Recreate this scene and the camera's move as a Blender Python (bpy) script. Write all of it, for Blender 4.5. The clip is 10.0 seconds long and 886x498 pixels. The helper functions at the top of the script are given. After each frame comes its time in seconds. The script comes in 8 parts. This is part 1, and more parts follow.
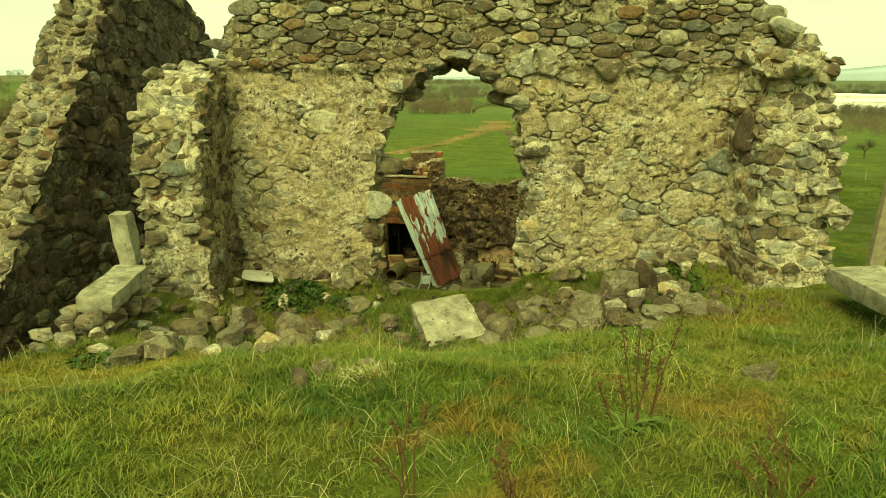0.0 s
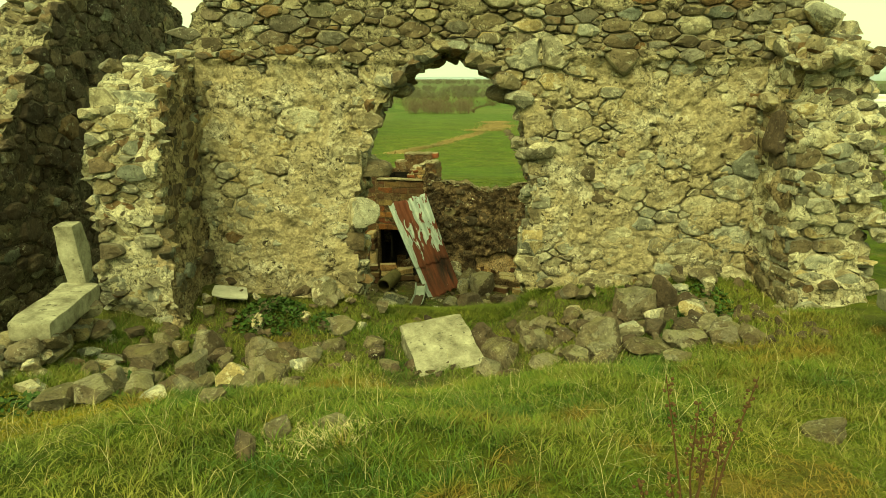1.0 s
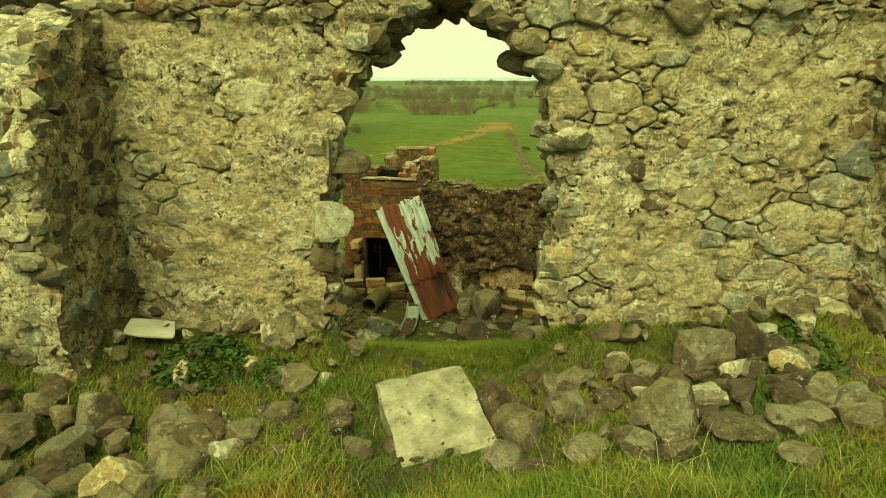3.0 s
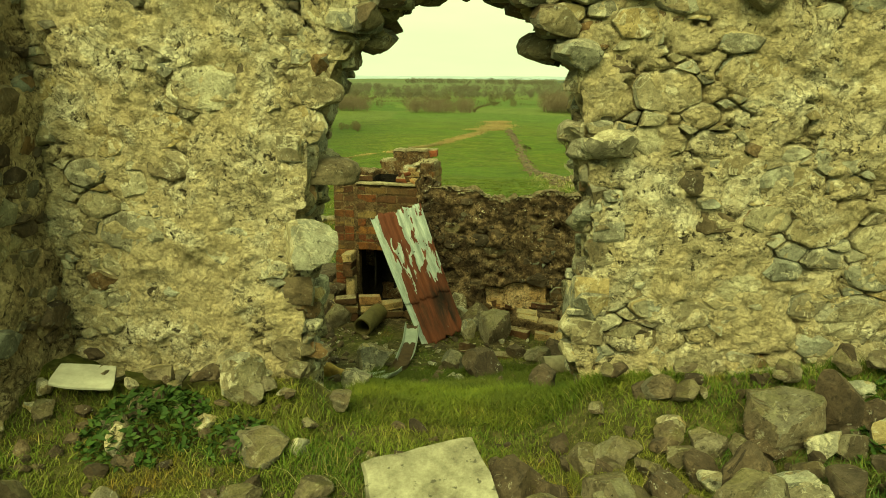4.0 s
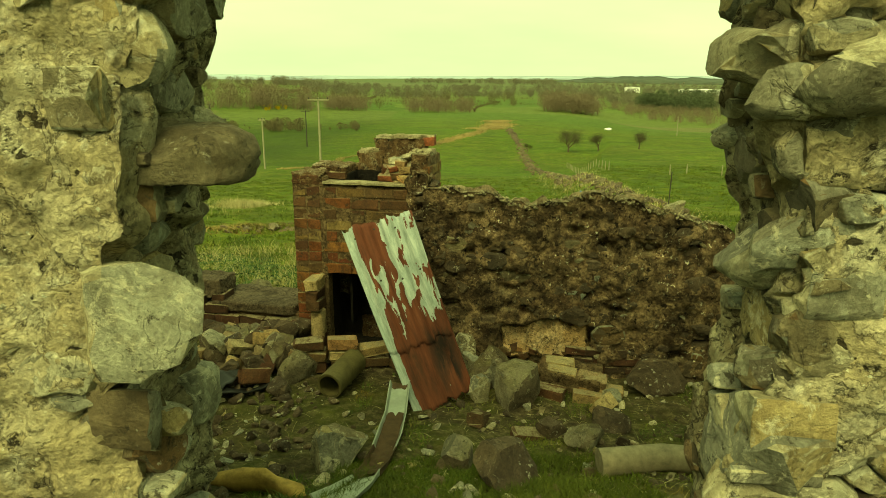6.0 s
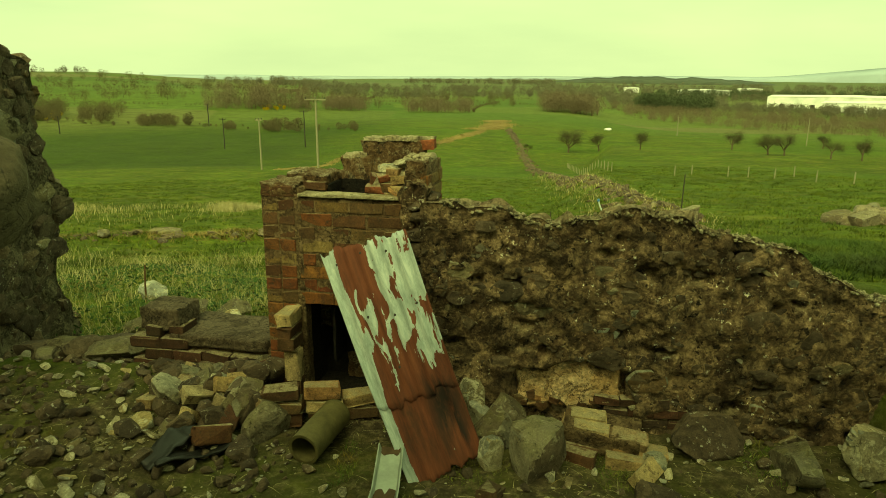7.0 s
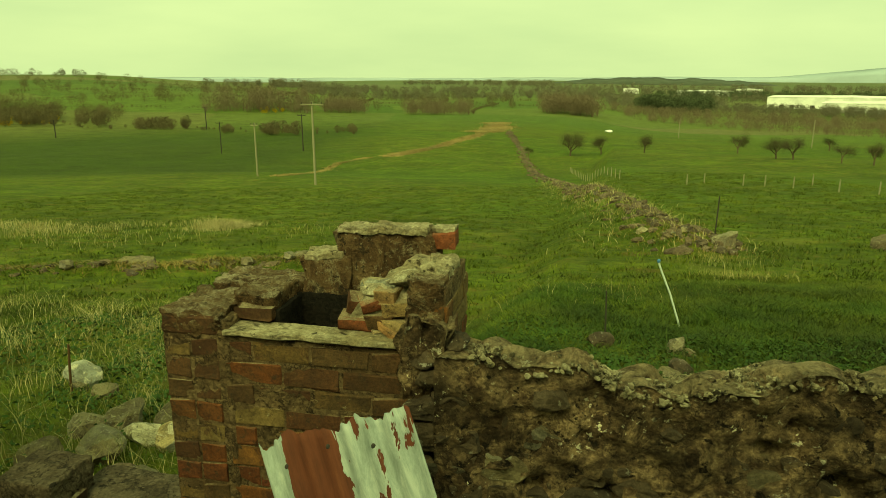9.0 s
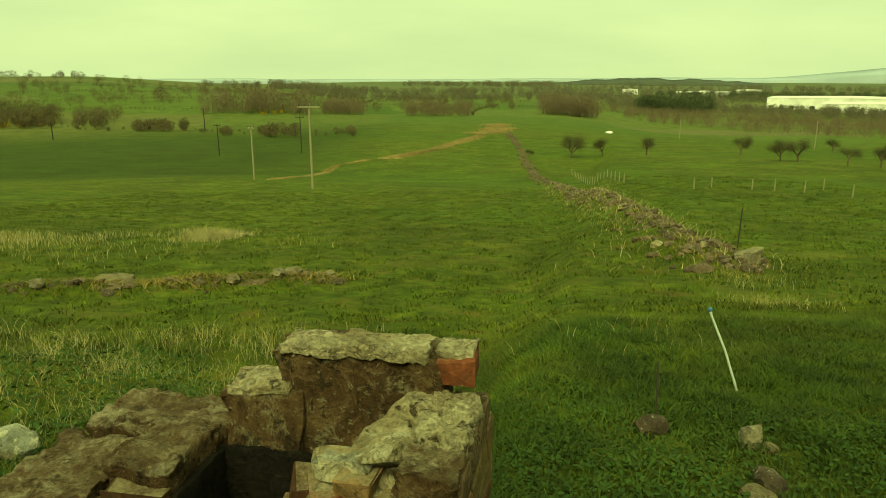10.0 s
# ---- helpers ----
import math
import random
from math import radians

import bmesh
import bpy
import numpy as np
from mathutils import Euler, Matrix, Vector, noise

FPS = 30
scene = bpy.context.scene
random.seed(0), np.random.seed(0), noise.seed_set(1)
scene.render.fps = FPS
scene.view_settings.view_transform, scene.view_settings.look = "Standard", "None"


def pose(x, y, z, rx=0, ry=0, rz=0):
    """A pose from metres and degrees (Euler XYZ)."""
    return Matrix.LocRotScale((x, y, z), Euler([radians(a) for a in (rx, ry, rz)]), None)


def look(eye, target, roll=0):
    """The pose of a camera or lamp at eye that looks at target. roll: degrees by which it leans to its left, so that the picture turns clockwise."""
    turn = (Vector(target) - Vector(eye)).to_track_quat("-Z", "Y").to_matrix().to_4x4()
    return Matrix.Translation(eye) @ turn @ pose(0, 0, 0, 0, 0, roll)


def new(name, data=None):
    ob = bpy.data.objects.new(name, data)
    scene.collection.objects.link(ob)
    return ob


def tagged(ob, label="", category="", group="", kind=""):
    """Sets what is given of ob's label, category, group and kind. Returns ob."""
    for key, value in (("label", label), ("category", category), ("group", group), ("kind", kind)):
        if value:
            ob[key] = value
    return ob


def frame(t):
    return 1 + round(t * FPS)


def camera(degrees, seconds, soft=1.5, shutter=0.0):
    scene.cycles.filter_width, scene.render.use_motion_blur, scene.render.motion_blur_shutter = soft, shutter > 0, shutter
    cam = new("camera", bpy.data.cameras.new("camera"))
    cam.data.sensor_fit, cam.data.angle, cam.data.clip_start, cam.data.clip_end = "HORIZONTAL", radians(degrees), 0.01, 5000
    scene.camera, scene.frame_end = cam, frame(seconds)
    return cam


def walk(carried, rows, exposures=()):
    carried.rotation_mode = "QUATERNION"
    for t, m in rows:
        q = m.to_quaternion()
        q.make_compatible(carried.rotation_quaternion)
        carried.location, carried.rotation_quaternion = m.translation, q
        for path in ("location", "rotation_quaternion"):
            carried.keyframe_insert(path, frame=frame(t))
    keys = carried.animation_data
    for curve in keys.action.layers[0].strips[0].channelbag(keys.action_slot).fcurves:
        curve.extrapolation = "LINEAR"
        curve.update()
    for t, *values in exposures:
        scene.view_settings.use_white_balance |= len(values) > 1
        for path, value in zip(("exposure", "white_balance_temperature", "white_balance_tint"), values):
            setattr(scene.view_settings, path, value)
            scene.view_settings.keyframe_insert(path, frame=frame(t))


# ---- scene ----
cam = camera(66.0, 10.0, soft=0.55)
PATH = [
    (0, (-0.015, 0.456, 2.261), (-0.016, 2.391, 1.753), -0.1),
    (0.5, (0.01, 0.792, 2.243), (0.009, 2.727, 1.735), -0.1),
    (1, (0.039, 1.159, 2.197), (0.039, 3.094, 1.689), -0.1),
    (1.5, (0.066, 1.534, 2.058), (0.066, 3.468, 1.55), -0.0),
    (2, (0.084, 1.917, 1.989), (0.084, 3.851, 1.48), 0.0),
    (2.5, (0.087, 2.3, 1.982), (0.086, 4.235, 1.475), 0.1),
    (2.7, (0.082, 2.457, 1.955), (0.082, 4.392, 1.452), 0.1),
    (3.8, (0.045, 3.44, 1.909), (0.044, 5.374, 1.399), 0.5),
    (4, (0.039, 3.615, 1.878), (0.04, 5.549, 1.369), 0.5),
    (4.5, (0.032, 4.131, 1.8), (0.033, 6.065, 1.291), 0.5),
    (5, (0.033, 4.67, 1.788), (0.033, 6.604, 1.278), 0.3),
    (6.3, (0.039, 5.969, 1.474), (0.04, 7.904, 0.965), 0.3),
    (6.5, (0.033, 6.151, 1.461), (0.035, 8.086, 0.954), 0.3),
    (7, (0.021, 6.699, 1.45), (0.024, 8.633, 0.941), 0.3),
    (7.5, (0.011, 7.257, 1.449), (0.013, 9.191, 0.94), 0.2),
    (8, (-0.001, 7.781, 1.472), (0.003, 9.715, 0.964), 0.3),
    (8.5, (-0.039, 8.259, 1.535), (-0.035, 10.194, 1.029), 0.2),
    (9, (-0.092, 8.688, 1.621), (-0.088, 10.623, 1.116), 0.1),
    (9.5, (-0.126, 9.177, 1.662), (-0.122, 11.113, 1.158), 0.0),
    (10, (-0.117, 9.847, 1.659), (-0.112, 11.783, 1.157), -0.0),
]
walk(cam, [(t, look(eye, target, roll)) for t, eye, target, roll in PATH],
     exposures=[(0, 0.46, 15600, -34), (4.8, 0.47, 16200, -36), (6.6, 0.26, 21000, -40), (8, 0.02, 20500, -42), (10, 0.0, 20500, -42)])

# ---- light: bright overcast sky, faint sun from behind the first eye ----
SUN_EL, SUN_AZ = radians(48), radians(197)
world = bpy.data.worlds.new("sky")
scene.world = world
world.use_nodes = True
wt = world.node_tree
wt.nodes.clear()
w_out = wt.nodes.new("ShaderNodeOutputWorld")
w_bg = wt.nodes.new("ShaderNodeBackground")
w_sky = wt.nodes.new("ShaderNodeTexSky")
w_sky.sky_type = "NISHITA"
w_sky.sun_disc = False
w_sky.sun_elevation, w_sky.sun_rotation = SUN_EL, SUN_AZ
w_sky.dust_density = 3.0
w_cloud = wt.nodes.new("ShaderNodeTexNoise")
w_cloud.inputs["Scale"].default_value = 2.2
w_cloud.inputs["Detail"].default_value = 6
w_map = wt.nodes.new("ShaderNodeMapping")
w_map.inputs["Scale"].default_value = (1, 1, 5)
w_co = wt.nodes.new("ShaderNodeTexCoord")
w_ramp = wt.nodes.new("ShaderNodeValToRGB")
w_ramp.color_ramp.elements[0].position, w_ramp.color_ramp.elements[0].color = 0.3, (8.4, 10.1, 9.4, 1)
w_ramp.color_ramp.elements[1].position, w_ramp.color_ramp.elements[1].color = 0.62, (10.2, 11.7, 10.6, 1)
w_mix = wt.nodes.new("ShaderNodeMix")
w_mix.data_type = "RGBA"
w_mix.inputs["Factor"].default_value = 0.9
wt.links.new(w_co.outputs["Generated"], w_map.inputs["Vector"])
wt.links.new(w_map.outputs[0], w_cloud.inputs["Vector"])
wt.links.new(w_cloud.outputs[0], w_ramp.inputs[0])
wt.links.new(w_sky.outputs[0], w_mix.inputs["A"])
wt.links.new(w_ramp.outputs[0], w_mix.inputs["B"])
wt.links.new(w_mix.outputs["Result"], w_bg.inputs["Color"])
wt.links.new(w_bg.outputs[0], w_out.inputs[0])
w_bg.inputs["Strength"].default_value = 0.081

sun = new("sun", bpy.data.lights.new("sun", "SUN"))
sun.data.energy, sun.data.angle, sun.data.color = 3.75, radians(42), (1.0, 0.92, 0.80)
sun.matrix_world = look((0, 0, 0), (-math.sin(SUN_AZ) * math.cos(SUN_EL), -math.cos(SUN_AZ) * math.cos(SUN_EL), -math.sin(SUN_EL)))

# ---- materials ----


class Nodes:
    """A small wrapper to write node materials in few lines."""

    def __init__(self, name, rough=0.9, spec=0.3):
        self.m = bpy.data.materials.new(name)
        self.m.use_nodes = True
        self.t = self.m.node_tree
        self.b = self.t.nodes["Principled BSDF"]
        self.b.inputs["Roughness"].default_value = rough
        self.b.inputs["Specular IOR Level"].default_value = spec
        self.pos = self.n("ShaderNodeNewGeometry").outputs["Position"]

    def n(self, kind):
        return self.t.nodes.new(kind)

    def put(self, sock, v):
        if isinstance(v, (int, float)):
            sock.default_value = v
        elif isinstance(v, tuple):
            sock.default_value = (*v, 1) if len(v) == 3 and sock.type == "RGBA" else v
        else:
            self.t.links.new(v, sock)

    def noise(self, scale, detail=5, rough=0.6, vec=None, stretch=None, warp=0.0):
        v = vec or self.pos
        if stretch:
            mp = self.n("ShaderNodeMapping")
            self.put(mp.inputs["Vector"], v)
            mp.inputs["Scale"].default_value = stretch
            v = mp.outputs[0]
        x = self.n("ShaderNodeTexNoise")
        self.put(x.inputs["Vector"], v)
        x.inputs["Scale"].default_value, x.inputs["Detail"].default_value = scale, detail
        x.inputs["Roughness"].default_value, x.inputs["Distortion"].default_value = rough, warp
        return x.outputs[0]

    def crease(self, scale, width, stretch=None, warp=1.2):
        """Thin wandering lines: 1 on a line, 0 off it."""
        n = self.noise(scale, 5, 0.55, stretch=stretch, warp=warp)
        return self.ramp(self.math("ABSOLUTE", self.math("SUBTRACT", n, 0.5)), (0.0, 1.0), (width, 0.0))

    def warped(self, amount, scale):
        """The place, pushed about by noise."""
        x = self.n("ShaderNodeTexNoise")
        self.put(x.inputs["Vector"], self.pos)
        x.inputs["Scale"].default_value, x.inputs["Detail"].default_value = scale, 4
        v = self.n("ShaderNodeVectorMath")
        v.operation = "MULTIPLY_ADD"
        self.put(v.inputs[0], x.outputs["Color"])
        v.inputs[1].default_value = (amount, amount, amount)
        self.put(v.inputs[2], self.pos)
        return v.outputs[0]

    def voronoi(self, scale, feature="F1", vec=None, rand=1.0):
        x = self.n("ShaderNodeTexVoronoi")
        x.feature = feature
        self.put(x.inputs["Vector"], vec or self.pos)
        x.inputs["Scale"].default_value, x.inputs["Randomness"].default_value = scale, rand
        return x

    def ramp(self, fac, *stops):
        x = self.n("ShaderNodeValToRGB")
        e = x.color_ramp.elements
        while len(e) < len(stops):
            e.new(0.5)
        for k, (p, c) in enumerate(stops):
            e[k].position = p
            e[k].color = (c, c, c, 1) if isinstance(c, (int, float)) else (*c, 1)
        self.put(x.inputs[0], fac)
        return x.outputs[0]

    def mix(self, fac, a, b, mode="MIX"):
        x = self.n("ShaderNodeMix")
        x.data_type, x.blend_type = "RGBA", mode
        self.put(x.inputs["Factor"], fac)
        self.put(x.inputs["A"], a)
        self.put(x.inputs["B"], b)
        return x.outputs["Result"]

    def math(self, op, a, b=0.0):
        x = self.n("ShaderNodeMath")
        x.operation = op
        self.put(x.inputs[0], a)
        self.put(x.inputs[1], b)
        return x.outputs[0]

    def rand(self):
        """One random number for each object and each loose piece of a mesh."""
        a = self.n("ShaderNodeObjectInfo").outputs["Random"]
        b = self.n("ShaderNodeNewGeometry").outputs["Random Per Island"]
        return self.math("FRACT", self.math("ADD", a, b))

    def up(self):
        s = self.n("ShaderNodeSeparateXYZ")
        self.put(s.inputs[0], self.n("ShaderNodeNewGeometry").outputs["Normal"])
        return s.outputs[2]

    def bump(self, height, strength=0.5, dist=0.01):
        x = self.n("ShaderNodeBump")
        x.inputs["Strength"].default_value, x.inputs["Distance"].default_value = strength, dist
        self.put(x.inputs["Height"], height)
        self.put(self.b.inputs["Normal"], x.outputs[0])

    def done(self, colour):
        self.put(self.b.inputs["Base Color"], colour)
        return self.m


def stone_material(name, tones, lichen=(0.45, 0.42, 0.32), amount=0.58, moss=0.0, deep=1.0, specks=0.6):
    k = Nodes(name, 0.92)
    step = 1.0 / max(1, len(tones) - 1)
    base = k.ramp(k.rand(), *[(i * step, c) for i, c in enumerate(tones)])
    big = k.noise(8, 8, 0.7, warp=0.5)
    fine = k.noise(70, 8, 0.75)
    crack = k.math("MULTIPLY", k.crease(8, 0.012), k.ramp(k.noise(5, 4, 0.6), (0.48, 0.0), (0.58, 1.0)))
    col = k.mix(0.85, base, k.ramp(big, (0.28, 0.45 * deep), (0.5, 0.95), (0.72, 1.5)), "MULTIPLY")
    # mid-size facets: one side of a warped front is darker than the other
    col = k.mix(k.ramp(k.noise(6.5, 7, 0.62, warp=1.1), (0.50, 0.0), (0.53, 0.42)), col, k.mix(1.0, col, (0.42, 0.37, 0.31), "MULTIPLY"))
    col = k.mix(k.ramp(k.noise(11, 8, 0.72, warp=0.7), (amount, 0.0), (amount + 0.05, 0.7)), col, lichen)
    col = k.mix(k.ramp(k.noise(20, 8, 0.75, warp=0.3), (0.36, 0.85), (0.42, 0.0)), col, (0.032, 0.025, 0.015))
    cluster = k.ramp(k.noise(3.7, 4, 0.6), (0.48, 0.0), (0.6, specks))
    col = k.mix(k.math("MULTIPLY", cluster, k.ramp(k.noise(34, 5, 0.65), (0.60, 0.0), (0.64, 1.0))), col, (0.58, 0.57, 0.48))
    if moss:
        col = k.mix(k.math("MULTIPLY", k.ramp(k.up(), (0.2, 0.0), (0.9, moss)), k.ramp(big, (0.4, 0.0), (0.6, 1.0))), col, (0.11, 0.12, 0.025))
    col = k.mix(k.math("MULTIPLY", crack, 0.4), col, (0.04, 0.033, 0.02))
    col = k.mix(0.7, col, k.ramp(fine, (0.3, 0.45), (0.5, 0.95), (0.7, 1.45)), "MULTIPLY")
    k.bump(k.math("ADD", k.math("ADD", k.math("MULTIPLY", big, 2.2), fine), k.math("MULTIPLY", crack, -0.6)), 0.9, 0.022)
    return k.done(col)


M_STONE = stone_material("weathered_stone", [(0.085, 0.066, 0.044), (0.252, 0.21, 0.134), (0.14, 0.105, 0.066), (0.34, 0.29, 0.18), (0.20, 0.215, 0.18), (0.20, 0.118, 0.058), (0.12, 0.104, 0.078), (0.27, 0.255, 0.20)], amount=0.60)
M_PALE = stone_material("pale_stone", [(0.42, 0.36, 0.23), (0.29, 0.30, 0.25), (0.55, 0.50, 0.35), (0.24, 0.19, 0.115), (0.37, 0.375, 0.305), (0.44, 0.34, 0.18), (0.20, 0.20, 0.165), (0.52, 0.47, 0.33)], lichen=(0.64, 0.59, 0.44), amount=0.54)
M_DARK = stone_material("dark_wet_and_shaded_stone", [(0.0495, 0.036, 0.0261), (0.117, 0.0846, 0.0576), (0.0765, 0.0558, 0.0405), (0.171, 0.124, 0.081), (0.09, 0.0702, 0.0522)], amount=0.62)
M_ROCK = stone_material("fallen_rock", [(0.115, 0.088, 0.06), (0.23, 0.19, 0.13), (0.14, 0.105, 0.07), (0.30, 0.265, 0.19), (0.175, 0.16, 0.125)], lichen=(0.36, 0.33, 0.23), amount=0.58, moss=0.35, specks=0.35)


def mortar_material(name, pale, mid, dark, stain, pits=0.4, sky=None, cracks=0.85, flecks=0.0, skims=0.52, calm=0.0):
    k = Nodes(name, 0.95, 0.2)
    big, mid_n, fine = k.noise(2.1, 8, 0.62, warp=0.8), k.noise(12, 7, 0.68, warp=0.3), k.noise(60, 7, 0.7)
    # smoother skim in patches, coarse grit between
    skim = k.ramp(big, (skims, 0.0), (skims + 0.05, 1.0))
    grit = k.voronoi(42, vec=k.warped(0.03, 22)).outputs["Distance"]
    rough = k.ramp(mid_n, (0.28, dark), (0.38, mid), (0.58, pale))
    col = k.mix(k.math("MULTIPLY", skim, 0.9), rough, k.mix(k.ramp(k.noise(1.1, 4, 0.6), (0.4, 0.0), (0.6, 0.6)), stain, mid))
    col = k.mix(k.ramp(k.noise(4.2, 8, 0.68, warp=0.4), (0.555, 0.0), (0.59, 0.85)), col, pale)
    hole = k.ramp(k.noise(19, 4, 0.6, warp=0.25), (pits - 0.06, 1.0), (pits - 0.015, 0.0))
    col = k.mix(k.math("MULTIPLY", k.ramp(k.noise(6, 6, 0.7), (0.48, 0.05), (0.58, 0.6)), k.ramp(grit, (0.45, 0.0), (0.68, 1.0))), col, dark)
    col = k.mix(k.math("MULTIPLY", hole, 0.95), col, dark)
    col = k.mix(k.ramp(k.noise(55, 3, 0.5), (0.68, 0.0), (0.71, 0.7)), col, tuple(min(0.8, 1.4 * c) for c in pale))
    # crisp flakes at two sizes: chalky over tan, with a dark lip below
    fl = k.noise(6.5, 9, 0.68, warp=0.5)
    flake = k.ramp(fl, (0.515, 0.0), (0.53, 1.0))
    chip_n = k.noise(17, 8, 0.7, warp=0.4)
    chip = k.ramp(chip_n, (0.53, 0.0), (0.55, 1.0))
    col = k.mix(k.math("MULTIPLY", flake, 0.32), col, pale)
    col = k.mix(k.math("MULTIPLY", k.math("SUBTRACT", k.ramp(fl, (0.495, 0.0), (0.51, 1.0)), flake), cracks), col, dark)
    col = k.mix(k.math("MULTIPLY", chip, 0.35), col, mid)
    gap = k.math("MULTIPLY", k.math("ADD", flake, k.math("MULTIPLY", chip, 0.6)), -1.0)
    if calm:
        # trowelled plaster that still holds, in smooth tan patches
        sound = k.ramp(k.noise(1.9, 7, 0.62, warp=0.5), (0.46, 0.0), (0.51, calm))
        col = k.mix(sound, col, k.ramp(k.noise(7, 7, 0.65), (0.36, tuple(0.78 * c for c in stain)), (0.52, stain), (0.66, mid)))
    if flecks:
        # tan crusts and chalky lichen spots over the brown
        col = k.mix(k.ramp(k.noise(3.4, 8, 0.70, warp=0.6), (0.54, 0.0), (0.58, 0.75)), col, k.ramp(mid_n, (0.35, mid), (0.6, pale)))
        col = k.mix(k.math("MULTIPLY", k.ramp(k.noise(3.3, 5, 0.6), (0.5, 0.0), (0.58, 1.0)), k.ramp(k.noise(30, 5, 0.65), (0.61, 0.0), (0.64, 0.9))), col, (0.62, 0.58, 0.45))
        col = k.mix(0.9, col, k.ramp(k.noise(5.5, 7, 0.68, warp=0.7), (0.38, 0.3), (0.5, 0.95), (0.62, 1.9)), "MULTIPLY")
    if sky:
        # dry earth and lichen on what lies flat
        col = k.mix(k.math("MULTIPLY", k.ramp(k.up(), (0.45, 0.0), (0.8, 1.0)), k.ramp(mid_n, (0.40, 0.1), (0.56, 0.85))), col, sky)
    col = k.mix(0.75, col, k.ramp(fine, (0.3, 0.5), (0.5, 0.97), (0.7, 1.38)), "MULTIPLY")
    k.bump(k.math("SUBTRACT", k.math("ADD", k.math("MULTIPLY", mid_n, 2.4), k.math("SUBTRACT", fine, k.math("MULTIPLY", grit, 0.4))), k.math("ADD", hole, gap)), 0.95, 0.026)
    return k.done(col)


M_PLASTER = mortar_material("old_lime_plaster", (0.66, 0.605, 0.46), (0.44, 0.375, 0.255), (0.032, 0.024, 0.015), (0.50, 0.41, 0.255), pits=0.42, skims=0.42, cracks=0.6, calm=0.75)
M_MORTAR = mortar_material("crumbling_mortar", (0.74, 0.69, 0.52), (0.46, 0.40, 0.26), (0.0468, 0.0359, 0.0218), (0.296, 0.234, 0.125), pits=0.415)
M_TOPMORTAR = mortar_material("weathered_bedding_mortar", (0.50, 0.45, 0.31), (0.24, 0.195, 0.125), (0.03, 0.023, 0.014), (0.17, 0.13, 0.08), pits=0.44)
M_DARKMORTAR = mortar_material("damp_dark_mortar", (0.27, 0.19, 0.118), (0.086, 0.053, 0.033), (0.0118, 0.00814, 0.00592), (0.0703, 0.0444, 0.0274), pits=0.43, sky=(0.33, 0.26, 0.165), cracks=0.5, flecks=1.0)
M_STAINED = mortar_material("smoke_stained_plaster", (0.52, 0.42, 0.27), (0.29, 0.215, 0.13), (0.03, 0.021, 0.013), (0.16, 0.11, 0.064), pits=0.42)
# soot, and the shade on the outer wall's sides put into the colour
M_BLACKMORTAR = mortar_material("sooty_shaded_mortar", (0.20, 0.17, 0.12), (0.075, 0.062, 0.04), (0.025, 0.02, 0.013), (0.05, 0.04, 0.026))


def ruin_material():
    """Sooty brown masonry, pale with lichen where it faces the sky."""
    k = Nodes("ruined_masonry", 0.95, 0.2)
    n1, n2, fine = k.noise(10, 8, 0.72, warp=0.5), k.noise(24, 7, 0.7), k.noise(85, 8, 0.8)
    col = k.ramp(n1, (0.3, (0.05, 0.03, 0.018)), (0.5, (0.17, 0.10, 0.056)), (0.68, (0.33, 0.22, 0.125)))
    smear = k.ramp(k.noise(8, 8, 0.75, warp=0.6), (0.54, 0.0), (0.61, 0.75))
    col = k.mix(smear, col, (0.50, 0.42, 0.285))
    col = k.mix(k.ramp(k.noise(16, 8, 0.78, warp=0.4), (0.55, 0.0), (0.60, 0.8)), col, (0.04, 0.03, 0.02))
    col = k.mix(k.ramp(k.noise(48, 6, 0.7), (0.60, 0.0), (0.64, 0.8)), col, (0.46, 0.40, 0.29))
    col = k.mix(k.ramp(k.noise(30, 8, 0.75), (0.38, 0.9), (0.43, 0.0)), col, (0.025, 0.016, 0.010))
    top = k.math("MULTIPLY", k.ramp(k.up(), (0.35, 0.0), (0.75, 1.0)), k.ramp(n2, (0.42, 0.1), (0.56, 1.0)))
    col = k.mix(k.math("MULTIPLY", top, 0.75), col, k.ramp(k.noise(7, 6, 0.7), (0.36, (0.17, 0.115, 0.068)), (0.5, (0.34, 0.27, 0.175)), (0.6, (0.66, 0.58, 0.42))))
    col = k.mix(0.85, col, k.ramp(fine, (0.3, 0.4), (0.7, 1.5)), "MULTIPLY")
    k.bump(k.math("ADD", k.math("MULTIPLY", n1, 2.0), k.math("ADD", n2, fine)), 1.0, 0.045)
    return k.done(col)


M_RUIN = ruin_material()
M_CRUST = mortar_material("thin_lichened_crust", (0.54, 0.48, 0.335), (0.36, 0.30, 0.19), (0.07, 0.052, 0.032), (0.30, 0.235, 0.14), pits=0.40, cracks=0.2)
M_SLAB = mortar_material("dark_grimy_slab", (0.18, 0.14, 0.10), (0.10, 0.074, 0.052), (0.025, 0.018, 0.013), (0.07, 0.051, 0.036))
M_ORANGE = mortar_material("orange_stained_plaster", (0.80, 0.60, 0.39), (0.56, 0.36, 0.20), (0.07, 0.04, 0.022), (0.58, 0.37, 0.20))
M_HEARTH = mortar_material("grimy_hearth_mortar", (0.25, 0.175, 0.105), (0.11, 0.07, 0.042), (0.04, 0.025, 0.015), (0.18, 0.11, 0.062))
# soot plus the hearth hollows' deep shade, as one near-black colour
M_SOOTSHADE = mortar_material("soot_and_shade_mortar", (0.022, 0.017, 0.013), (0.010, 0.008, 0.006), (0.004, 0.003, 0.003), (0.007, 0.006, 0.005))


